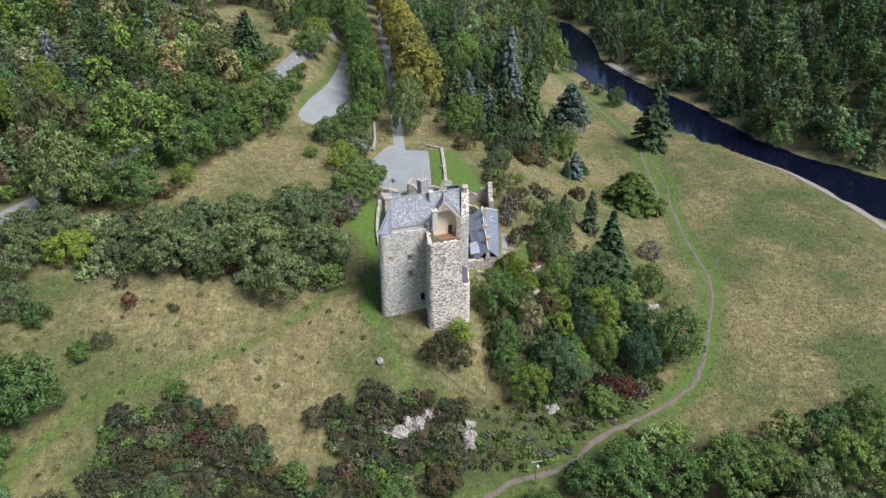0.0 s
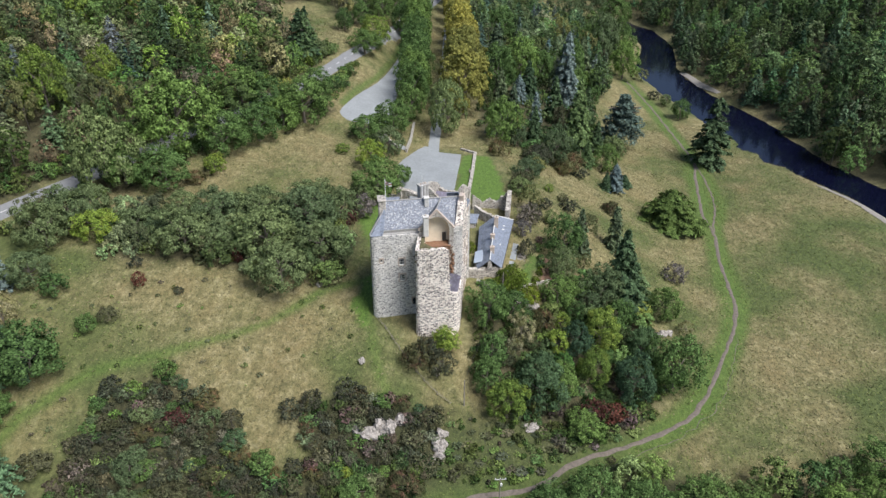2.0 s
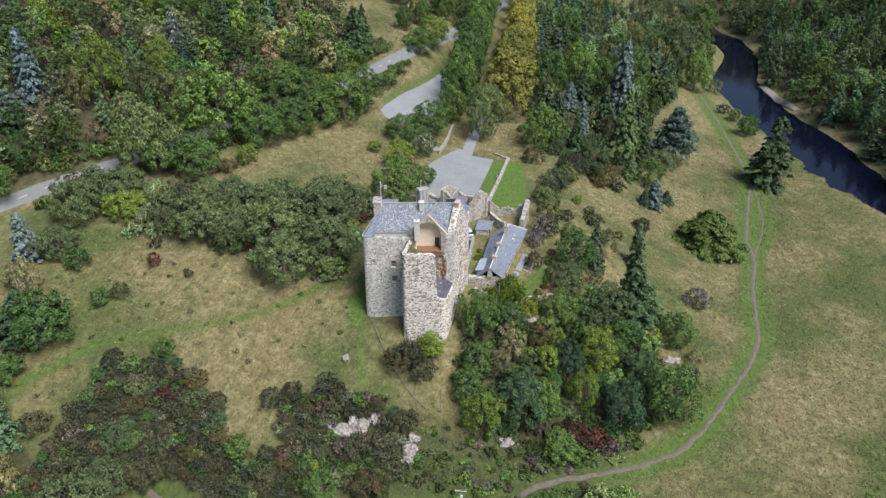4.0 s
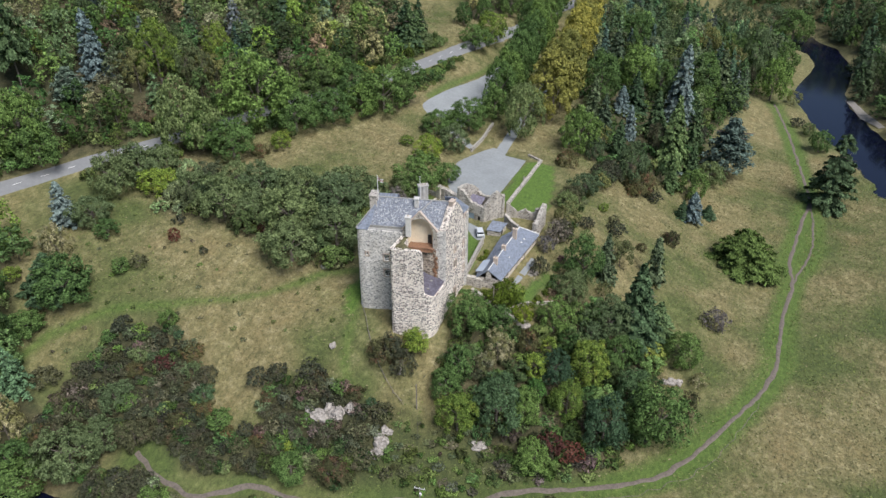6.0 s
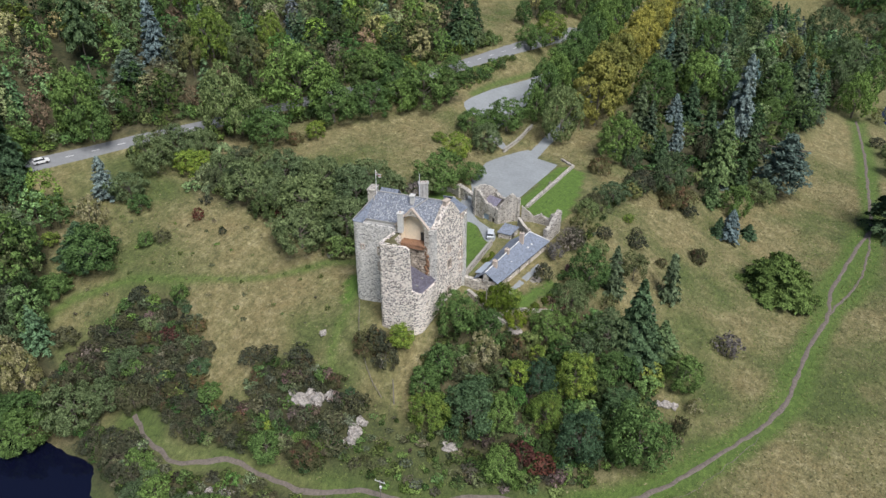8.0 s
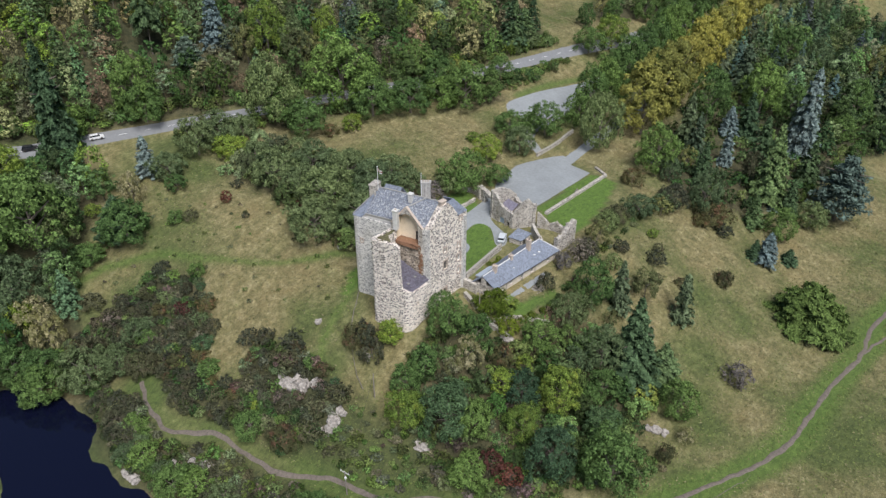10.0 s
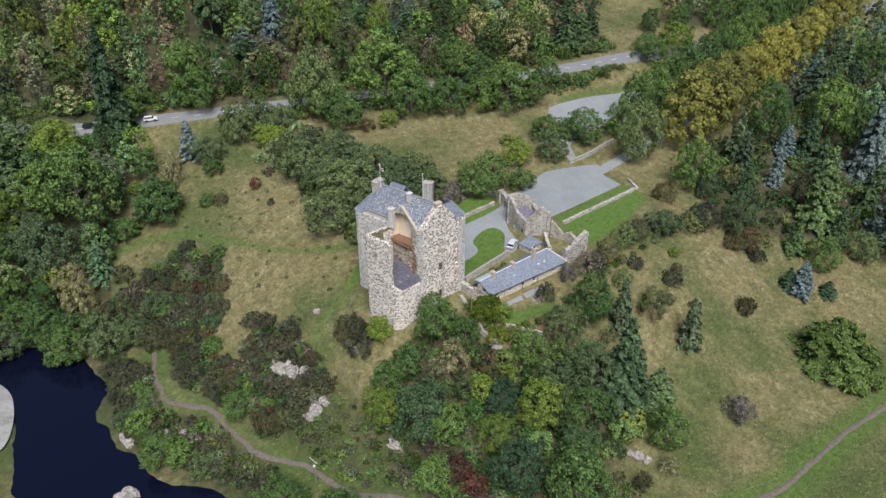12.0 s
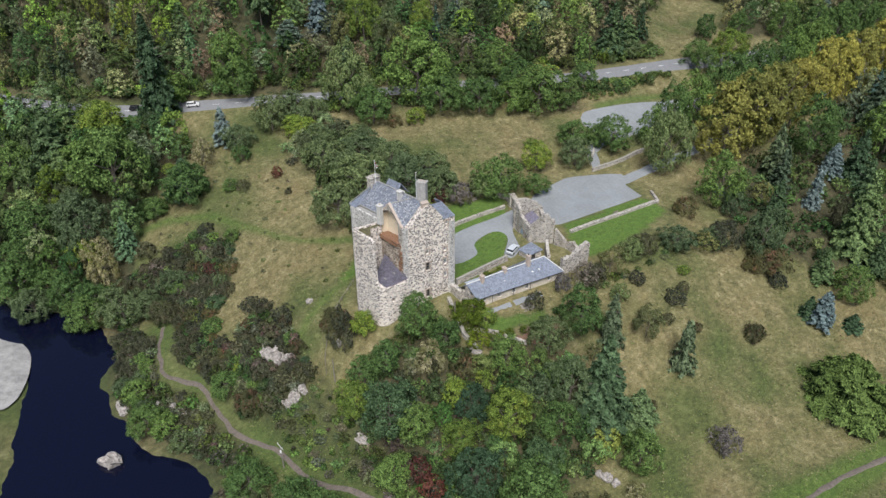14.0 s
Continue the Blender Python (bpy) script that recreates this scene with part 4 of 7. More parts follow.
bm = bmesh.new()
bands = []
for b, half in ((-0.2, inner_arch), (-0.2, [to_edge(a, z) for a, z in inner_arch]), (0.12, [to_edge(a, z) for a, z in inner_arch]), (0.12, inner_arch)):
    bands.append([bm.verts.new(at(a, b, z + 0.12 * noise.noise((a, z, 2.0)))) for a, z in half])
for v0, v1 in zip(bands, bands[1:] + bands[:1]):
    for i in range(len(v0) - 1):
        bm.faces.new((v0[i], v0[i + 1], v1[i + 1], v1[i]))
bmesh.ops.recalc_face_normals(bm, faces=bm.faces)
part("broken_gable", bm, RUBBLE_RUIN, tower, "ragged gable left by the fallen wing")
bm = bmesh.new()
rows = [[bm.verts.new(at(a, b, z)) for a, z in inner_arch] for b in (0.1, 0.5, 1.0, 1.5)]
for r0, r1 in zip(rows, rows[1:]):
    for i in range(len(r0) - 1):
        bm.faces.new((r0[i], r0[i + 1], r1[i + 1], r1[i]))
bm.faces.new(rows[-1])
bmesh.ops.recalc_face_normals(bm, faces=bm.faces)
part("vault", bm, CREAM, tower, "cream plastered vault open to the air")
part("vault_door", box(bmesh.new(), at(15.4, 1.4, 40.3), (0.8, 0.2, 1.9), 17.6), DARK_WOOD, tower)
bm = bmesh.new()
poly_solid(bm, [at(10.9, -1.0, 38.5), at(17.1, -0.9, 38.2), at(17.1, 2.6, 38.5), at(10.9, 2.6, 38.7)], [at(10.9, -0.9, 39.3), at(17.1, -0.8, 39.0), at(17.1, 2.6, 39.2), at(10.9, 2.6, 39.3)])
bmesh.ops.subdivide_edges(bm, edges=bm.edges, cuts=4, use_grid_fill=True)
for v in bm.verts:
    v.co += noise.noise_vector(v.co * 1.3) * 0.28
part("vault_floor", bm, EARTH, tower, "red-brown broken edge of the vault floor")


# torn inner face of the fallen wing, down to the lean-to
bm = bmesh.new()
poly_solid(bm, [at(9.9, -0.12, 31.5), at(17.9, -0.12, 30.8), at(18.0, -0.1, 34.0), at(17.2, -0.1, 38.6), at(10.2, -0.1, 38.9)], [at(9.9, -0.5, 31.5), at(17.9, -0.35, 30.8), at(18.0, -0.3, 34.0), at(17.2, -0.55, 38.6), at(10.2, -0.6, 38.9)])
bmesh.ops.triangulate(bm, faces=bm.faces[:])
for _ in range(4):
    bmesh.ops.subdivide_edges(bm, edges=[e for e in bm.edges if e.calc_length() > 0.8], cuts=1)
    bmesh.ops.triangulate(bm, faces=bm.faces[:])
for v in bm.verts:
    v.co += noise.noise_vector(v.co * 0.8) * 0.35 + noise.noise_vector(v.co * 2.5) * 0.12
part("torn_wall", bm, rubble("rubble_torn", (0.46, 0.39, 0.31), [(0.0, (0.08, 0.07, 0.065)), (0.4, (0.24, 0.2, 0.165)), (1.0, (0.56, 0.48, 0.4))], 0.5, stain=(0.17, 0.115, 0.07), stain_at=0.6), tower, "torn brown core of a fallen wall")
bm = bmesh.new()
for k in range(16):
    a = 17.3 + random.uniform(-0.25, 0.3)
    s = random.uniform(0.2, 0.45)
    bmesh.ops.create_icosphere(bm, subdivisions=1, radius=1.0, matrix=Matrix.Translation(at(a, random.uniform(-0.5, -0.15), 31.5 + k * 0.47)) @ Matrix.Diagonal((s, s * 0.7, s * 1.1, 1)))
tagged(part("torn_edge", bm, EARTH, tower, "ragged red-brown stones at the break"), kind="stuff")


# roofs
def roof_z(b):
    return RIDGE_Z - abs(b - RIDGE_B) * 1.0


for a0, a1 in ((2.7, GA + 0.5), (GB - 0.6, LONG - 0.9)):
    bm = sheet(bmesh.new(), [at(a0, 1.0, roof_z(1.0)), at(a1, 1.0, roof_z(1.0)), at(a1, RIDGE_B, RIDGE_Z), at(a0, RIDGE_B, RIDGE_Z)], 0.18)
    part("west_slope", bm, SLATE_OLD, tower, "old slate slope mottled with pale lichen")
bm = bmesh.new()
for s in (-1, 1):
    foot = arch_mid + s * 3.6
    sheet(bm, [at(foot, 0.2, 43.0), at(arch_mid, 0.2, 47.15), at(arch_mid, RIDGE_B - 0.3, 47.15), at(foot, 1.6, 43.0)], 0.16)
    sheet(bm, [at(foot, 1.3, 43.2), at(arch_mid, RIDGE_B - 0.2, 47.1), at(foot, RIDGE_B, 47.25)], 0.12)
part("cross_roof", bm, SLATE_OLD, tower)
for s in (-1, 1):
    a, b = Vector(at(arch_mid + s * 3.7, 0.05, 42.9)), Vector(at(arch_mid, 0.05, 47.3))
    side = Vector(at(0, 1, 0)) - Vector(at(0, 0, 0))
    across = (b - a).normalized().cross(side) * (0.17 * s)
    part("skew", poly_solid(bmesh.new(), [a - side * 0.28 - across, a + side * 0.28 - across, a + side * 0.28 + across, a - side * 0.28 + across], [b - side * 0.28 - across, b + side * 0.28 - across, b + side * 0.28 + across, b - side * 0.28 + across]), DRESSED, tower, "pale stone skew along a gable")
bm = bmesh.new()
sheet(bm, [at(2.7, RIDGE_B, RIDGE_Z), at(LONG - 0.9, RIDGE_B, RIDGE_Z), at(LONG - 0.9, DEEP - 0.8, 42.9), at(2.7, DEEP - 0.8, 42.9)], 0.18)
part("east_slope", bm, SLATE_PLAIN, tower)
bm = bmesh.new()
peak0, peak1 = at(2.75, 4.4, 46.6), at(2.75, 6.6, 46.6)
for face in ([at(2.9, -0.15, 42.2), peak0, at(-0.05, 1.0, 42.15), at(0.5, 0.0, 42.15)], [at(-0.05, 1.0, 42.15), peak0, peak1, at(-0.05, DEEP - 1, 42.3)], [at(-0.05, DEEP - 1, 42.3), peak1, at(2.9, DEEP + 0.1, 42.4), at(0.6, DEEP, 42.3)],
             [at(2.9, -0.15, 42.2), at(3.1, 1.0, 42.8), peak0]):
    sheet(bm, face, 0.15)
part("hipped_roof", bm, SLATE_PLAIN, tower, "pale slate hipped end roof")
bm = bmesh.new()
for s, b in ((-1, 8.6), (1, 12.0)):
    sheet(bm, [at(0.2, 10.2, 46.0), at(4.4, 10.2, 46.0), at(4.4, b, 43.6), at(0.2, b, 43.6)], 0.15)
part("cap_house_roof", bm, SLATE_PLAIN, tower)
part("cap_house_wall", prism([at(0.4, 9.0), at(4.2, 9.0), at(4.2, 11.1), at(0.4, 11.1)], 41.5, 43.9), RUBBLE_GREY, tower)
bm = bmesh.new()
hip = (2.9, 136.7, 46.35)
for face in ([(4.0, 133.0, 47.0), hip, (5.25, 138.7, 43.6), (5.25, 135.8, 43.5)], [hip, (0.5, 136.2, 46.2), (0.5, 137.4, 43.6), (5.25, 138.7, 43.6)]):
    sheet(bm, face, 0.15)
part("corner_roof", bm, SLATE_PLAIN, tower, "plain slate roof on the corner")
bm = bmesh.new()
rod(bm, at(2.7, RIDGE_B, RIDGE_Z + 0.03), at(LONG - 0.6, RIDGE_B, RIDGE_Z + 0.03), 0.14)
rod(bm, at(arch_mid, 0.0, 47.2), at(arch_mid, RIDGE_B, 47.25), 0.13)
rod(bm, at(0.2, 0.4, 42.3), at(2.75, 4.4, 46.7), 0.1)
part("ridge_capping", bm, LEAD, tower)
bm = bmesh.new()
sheet(bm, [at(3.0, 0.35, 42.15), at(GA, 0.35, 42.15), at(GA, 1.3, 42.35), at(3.0, 1.3, 42.35)], 0.1)
sheet(bm, [at(3.0, 0.9, 42.9), at(GA, 0.9, 42.9), at(GA, 1.0, 42.3), at(3.0, 1.0, 42.3)], 0.1)
part("gutter", bm, LEAD, tower, "grey lead gutter behind the parapet")


def chimney(name, centre, size, z0, z1, turn, mat, pots=2):
    bm = bmesh.new()
    box(bm, (*centre, (z0 + z1) / 2), (*size, z1 - z0), turn, 0.06)
    box(bm, (*centre, z1 - 0.1), (size[0] + 0.25, size[1] + 0.25, 0.24), turn, 0.04)
    bmesh.ops.subdivide_edges(bm, edges=[e for e in bm.edges if e.calc_length() > 1.2], cuts=2)
    ob = part(name, bm, mat, tower)
    bm = bmesh.new()
    d = Vector((math.cos(radians(turn)), math.sin(radians(turn))))
    for k in range(pots):
        p = Vector(centre) + d * (k - (pots - 1) / 2) * 0.55
        rod(bm, (p.x, p.y, z1), (p.x, p.y, z1 + 0.35), 0.17, 0.14)
    if pots:
        part("pot", bm, DRESSED, ob)
    return ob


chimney("chimney", (-11.75, 127.5), (1.5, 2.6), 42, 48.2, 17.6, RUBBLE_RUIN, 0)
chimney("chimney", (-4.6, 135.9), (2.1, 1.3), 41, 48.0, 40, CHIMNEY_STONE, 3)
for k in (-1, 0, 1):
    d = Vector((math.cos(radians(40)), math.sin(radians(40)))) * 0.72 * k
    part("flue_shaft", box(bmesh.new(), (-4.6 + d.x, 135.9 + d.y, 45.6), (0.5, 1.52, 4.4), 40, 0.08), CHIMNEY_STONE, tower, "grey stone chimney shaft")
chimney("chimney", (-2.75, 129.6), (0.9, 1.0), 46, 48.1, 17.6, PALE_STONE, 0)
chimney("chimney", (-2.0, 124.5), (1.05, 1.05), 41.8, 46.4, 17.6, PALE_STONE, 1)
chimney("chimney", (4.4, 131.8), (0.9, 1.4), 46.5, 48.2, 0, DRESSED, 0)


def flagpole(label, foot, height, with_flag):
    pole = thing("flagpole", label, "flagpole", "flagpoles on the tower roof", foot)
    part("pole", rod(bmesh.new(), (0, 0, -1.2), (0, 0, height), 0.09, 0.05), POLE_WHITE, pole)
    bm = bmesh.new()
    bmesh.ops.create_uvsphere(bm, u_segments=8, v_segments=6, radius=0.12, matrix=Matrix.Translation((0, 0, height)))
    part("finial", bm, POLE_WHITE, pole)
    if with_flag:
        bm = bmesh.new()
        cols = [[bm.verts.new((0.06 + 0.13 * i, 0.16 * math.sin(i * 0.8), height - 0.25 - 0.17 * k - 0.03 * i)) for k in range(6)] for i in range(11)]
        for c0, c1 in zip(cols, cols[1:]):
            for k in range(5):
                bm.faces.new((c0[k], c0[k + 1], c1[k + 1], c1[k]))
        red = paint("red_cloth", (0.42, 0.07, 0.07), 0.85)
        for i, f in enumerate(bm.faces):
            f.material_index = 1 if i % 5 == 2 or i // 5 == 4 or (i // 5 < 4 and i % 5 in (0, 4) and i // 5 % 2) else 0
        bmesh.ops.solidify(bm, geom=bm.faces[:], thickness=0.015)
        part("flag", bm, [WHITE_PAINT, red], pole, "small red and white flag")
    return pole


flagpole("white flagpole with a small red and white flag", (-10.9, 127.65, 47.0), 5.2, True)
flagpole("bare white flagpole beside a tall chimney", (-4.5, 134.4, 43.6), 6.9, False)


# ---- trees ----
def leaf_mesh(name, pts, normals, size, mat, rng, long=1.5, tall=1.5):
    """Many small leaf sprays, each one pointed triangle; tall: height over radius of the finished tree."""
    n = len(pts)
    pts = pts * (1, 1, tall)
    nrm = normals / np.linalg.norm(normals, axis=1)[:, None] + rng.normal(0, 0.42, (n, 3))
    nrm /= np.linalg.norm(nrm, axis=1)[:, None]
    t = np.cross(nrm, rng.normal(0, 1, (n, 3)))
    t /= np.linalg.norm(t, axis=1)[:, None]
    s = np.cross(nrm, t)
    w = (size * rng.uniform(0.55, 1.45, n))[:, None]
    foot, tip = pts - t * w * long * 0.4, pts + t * w * long * 0.6
    verts = np.stack([foot + s * w * 0.5, foot - s * w * 0.5, tip], 1).reshape(-1, 3) / (1, 1, tall)
    return triangles(name, verts, np.arange(n * 3).reshape(-1, 3), mat)


def triangles(name, verts, faces, mat):
    me = bpy.data.meshes.new(name)
    me.vertices.add(len(verts))
    me.vertices.foreach_set("co", verts.ravel())
    me.loops.add(faces.size)
    me.loops.foreach_set("vertex_index", faces.ravel())
    me.polygons.add(len(faces))
    me.polygons.foreach_set("loop_start", np.arange(0, faces.size, 3))
    me.materials.append(mat)
    me.update(calc_edges=True)
    return me


def ball(rng, n):
    v = rng.normal(0, 1, (n, 3))
    return v / np.linalg.norm(v, axis=1)[:, None]


def broad_points(rng, n, low=0.06, spread=0.24, clumps=46, tall=1.6):
    """Leaf places of a full-skirted broadleaf tree one high and one in radius: many small lumps of leaf over an uneven head, and leaves within."""
    k = np.arange(clumps)
    z = 1 - 1.8 * (k + 0.5) / clumps
    turn = k * 2.39996 + rng.normal(0, 0.35, clumps)
    lobe = rng.uniform(0, 6.28, 4)
    wide = 1 + 0.13 * np.sin(turn * 2 + lobe[0] + z) + 0.1 * np.sin(turn * 3 + lobe[1] - 2 * z) + 0.08 * np.sin(turn * 5 + lobe[2] + 3 * z)
    flat = np.sqrt(np.maximum(0.0, 1 - np.abs(z) ** 2.3)) * (1 - 0.18 * np.maximum(z, 0))
    c = np.c_[np.cos(turn) * flat * wide, np.sin(turn) * flat * wide, z * (1 + 0.1 * np.sin(turn + lobe[3]))] * rng.uniform(0.66, 0.92, (clumps, 1))
    r = spread * rng.uniform(0.5, 1.15, clumps)
    which = rng.choice(clumps, n, p=r ** 1.7 / (r ** 1.7).sum())
    d = ball(rng, n)
    up = c[which] / (np.linalg.norm(c[which], axis=1)[:, None] + 1e-6) * 0.7 + (0, 0, 0.5)
    d = np.where(((d * up).sum(1) < -0.1)[:, None], -d, d)
    round_lump = (1, 1, 1.85 / tall)
    p = c[which] * np.where(rng.random(n) < 0.14, 0.72, 1.0)[:, None] + d * (r[which] * rng.uniform(0.55, 1.12, n))[:, None] * round_lump
    h = low + (1 - low) * (p[:, 2] + 0.82) / 1.85
    return np.c_[p[:, :2], np.clip(h, 0.02, 1.1)], d * 0.8 + up * 0.5


def conifer_points(rng, n, low=0.1, whorls=16, power=0.85):
    """Leaf places of a conifer: many separate boughs, each a flat spray that droops to its tip."""
    boughs = whorls * 7
    lvl = np.sort(rng.uniform(0, 1, boughs)) ** 1.12
    reach = (1 - lvl) ** power * rng.uniform(0.72, 1.08, boughs) + 0.02
    turn = np.arange(boughs) * 2.39996 + rng.normal(0, 0.25, boughs)
    share = reach + 0.12
    k = rng.choice(boughs, n, p=share / share.sum())
    f = rng.uniform(0.02, 1, n) ** 0.6
    side = rng.normal(0, 1, n) * 0.13 * reach[k] * (1.15 - f * 0.8) + rng.normal(0, 0.012, n)
    r = reach[k] * f
    x, y = r * np.cos(turn[k]) - side * np.sin(turn[k]), r * np.sin(turn[k]) + side * np.cos(turn[k])
    z = low + (1 - low) * lvl[k] + 0.03 - 0.07 * f * f * reach[k] - np.abs(side) * 0.2 + rng.normal(0, 0.006, n)
    out = np.c_[np.cos(turn[k]) * 0.55, np.sin(turn[k]) * 0.55, np.full(n, 0.8)]
    return np.c_[x, y, np.clip(z, 0.01, 1.04)], out


def tier_points(rng, n, tiers=7, low=0.22):
    """Leaf places of a wide tree in flat spreading tiers."""
    k = rng.integers(0, tiers, n)
    turn = (rng.integers(0, 7, n)) * 0.9 + k * 2.2 + rng.normal(0, 0.3, n)
    f = np.sqrt(rng.uniform(0.05, 1, n))
    reach = (1 - (k / tiers) ** 1.6) * (0.65 + 0.35 * np.sin(turn * 2.3 + k * 1.9) ** 2)
    p = np.c_[f * reach * np.cos(turn), f * reach * np.sin(turn), low + (1 - low) * (k + 0.8) / tiers - 0.05 * f + rng.normal(0, 0.018, n)]
    return p, np.c_[np.cos(turn) * 0.25, np.sin(turn) * 0.25, np.ones(n)]


def trunk_mesh(name, rng, thick, limbs, straight=False, reach=0.55):
    bm = bmesh.new()
    lean = Vector((rng.normal(0, 0.02), rng.normal(0, 0.02), 0)) * (0 if straight else 1)
    top = Vector((lean.x, lean.y, 0.96 if straight else 0.6))
    mid = top * 0.5 + Vector((rng.normal(0, 0.015), rng.normal(0, 0.015), 0))
    rod(bm, (0, 0, -0.12), mid, thick * 1.3, thick * 0.75, 7)
    rod(bm, mid, top, thick * 0.75, thick * 0.25, 6)
    for k in range(limbs):
        turn = k * 6.2832 / limbs + rng.uniform(-0.4, 0.4)
        z = rng.uniform(0.3, 0.75) if straight else rng.uniform(0.22, 0.5)
        start = top * (z / top.z)
        end = start + Vector((math.cos(turn) * reach, math.sin(turn) * reach, 0.05 if straight else rng.uniform(0.18, 0.34)))
        rod(bm, start, end, thick * 0.42, thick * 0.1, 5)
    me = bpy.data.meshes.new(name)
    bm.to_mesh(me)
    bm.free()
    me.materials.append(BARK)
    return me


FORMS = {}


def forms(kind, leaf, count, points, n, size, thick, limbs, straight=False, long=1.5, reach=0.55, tall=1.5, **more):
    """A few differing meshes of one kind, one metre high and one in radius."""
    for scale, share, grain in (("", 1.0, 1.0), ("_small", 0.36, 1.55)):
        made = []
        for i in range(count):
            rng = np.random.default_rng(len(FORMS) * 17 + i)
            p, out = points(rng, int(n * share * 1.6), **(dict(more, tall=tall) if points is broad_points else more))
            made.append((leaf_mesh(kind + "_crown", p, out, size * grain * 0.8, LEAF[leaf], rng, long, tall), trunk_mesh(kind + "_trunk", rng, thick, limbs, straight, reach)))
        FORMS[kind + scale] = made


forms("oak", "oak", 5, broad_points, 4300, 0.058, 0.05, 6, clumps=95, spread=0.19, tall=2.0)
forms("ash", "ash", 5, broad_points, 4600, 0.05, 0.05, 6, clumps=90, spread=0.17)
forms("teal", "teal", 3, broad_points, 4300, 0.055, 0.05, 6, clumps=100, spread=0.18, tall=2.1)
forms("bright", "bright", 4, broad_points, 4800, 0.053, 0.05, 5, clumps=95, spread=0.19, tall=2.1)
forms("lime", "lime", 4, broad_points, 5200, 0.065, 0.045, 6, clumps=70, spread=0.21, tall=2.6, low=0.08)
forms("birch", "birch", 3, broad_points, 2600, 0.058, 0.028, 5, clumps=36, spread=0.2, low=0.16, tall=1.9)
forms("pale", "pale", 3, broad_points, 2200, 0.058, 0.035, 6, clumps=40, spread=0.2)
forms("russet", "russet", 3, broad_points, 1700, 0.075, 0.03, 7, tall=1.1)
forms("scrub", "scrub", 4, broad_points, 2400, 0.058, 0.03, 7, clumps=60, spread=0.18, tall=1.1)
forms("twiggy", "twiggy", 2, broad_points, 1100, 0.06, 0.05, 9, long=3.2, tall=1.5)
forms("red", "red", 2, broad_points, 900, 0.1, 0.04, 5)
forms("box", "box", 1, broad_points, 1700, 0.08, 0.05, 4, low=0.02, clumps=60, tall=1.2)
forms("fir", "fir", 5, conifer_points, 4200, 0.1, 0.03, 6, True, long=2.4, tall=2.8, low=0.04)
forms("spruce", "spruce", 3, conifer_points, 3600, 0.11, 0.03, 6, True, long=2.2, low=0.04, power=0.75, whorls=11, tall=2.4)
forms("pine", "fir", 3, conifer_points, 4000, 0.1, 0.035, 7, True, long=2.0, low=0.28, whorls=9, power=0.45, tall=2.8)
forms("larch", "larch", 2, conifer_points, 5200, 0.09, 0.03, 6, True, long=2.4, low=0.04, power=0.95, tall=2.4)
forms("blue", "blue", 2, conifer_points, 4600, 0.1, 0.03, 6, True, long=2.0, low=0.03, power=0.62, tall=2.8)
forms("cedar", "cedar", 2, tier_points, 3400, 0.085, 0.05, 7, True, long=1.9, reach=0.7, tall=2.2)
forms("yew", "yew", 1, conifer_points, 15000, 0.03, 0.04, 5, False, long=4.5, low=0.03, power=0.7, whorls=14, reach=0.3, tall=0.95)
forms("lone_conifer", "lone_conifer", 1, conifer_points, 8000, 0.085, 0.03, 7, True, long=1.8, low=0.05, power=0.5, whorls=13, tall=2.9)
LABELS = {
    "oak": ("dark green broadleaf tree with a dense round crown", "tree"), "ash": ("grey-green broadleaf tree with a loose crown", "tree"),
    "teal": ("dark blue-green broadleaf tree on a slope", "tree"),
    "bright": ("yellow-green broadleaf tree turning in early autumn", "tree"), "lime": ("tall golden autumn lime tree in an avenue", "tree"),
    "birch": ("thin buff autumn birch on a grassy slope", "tree"), "pale": ("pale straw-coloured tree losing its leaves", "tree"),
    "russet": ("russet brown deciduous shrub in autumn colour", "shrub"), "scrub": ("grey-brown thorn scrub on the rocky bluff", "shrub"),
    "twiggy": ("nearly leafless grey-mauve thorn bush", "shrub"),
    "red": ("small tree in deep red autumn leaf", "tree"), "box": ("clipped round yellow-green garden bush", "shrub"),
    "fir": ("tall dark green fir with drooping boughs", "tree"), "pine": ("dark pine with a bare lower stem", "tree"),
    "larch": ("light green conifer with feathery drooping boughs", "tree"),
    "spruce": ("dull grey-green spruce among other trees", "tree"),
    "blue": ("silver-blue spruce of narrow cone shape", "tree"), "cedar": ("spreading blue-green cedar in flat tiers", "tree"),
    "yew": ("broad dark yellow-green yew spreading on grass", "tree"),
    "lone_conifer": ("tall green lone conifer on the river bank", "tree"),
}
planted = []
CONES = ("fir", "spruce", "pine", "larch", "blue", "cedar", "yew")


def plant(kind, x, y, h, r, label="", group="", sink=0.0):
    """One tree, h high and r in radius, rooted in the ground."""
    planted.append((x, y, r))
    made = FORMS[kind + ("_small" if r < 3.6 else "")]
    crown, trunk = made[len(planted) * 7 % len(made)]
    text, cat = LABELS[kind]
    tree = thing("tree" if cat == "tree" else "shrub", label or text, cat, group, (x, y, ground_at(x, y) - sink))
    tree.scale = (r, r * (0.9 + 0.16 * ((x * 7.3) % 1)), h)
    tree.rotation_euler.z = (x * 12.9 + y * 7.1) % 6.283
    for name, me in (("trunk", trunk), ("crown", crown)):
        p = new(name, me)
        p.parent = tree
    return tree


def grow(kind, spots, group=""):
    for x, y, h, r in spots:
        plant(kind, x, y, h * (1.12 if kind in CONES else 1.22), r * 1.1, group=group)


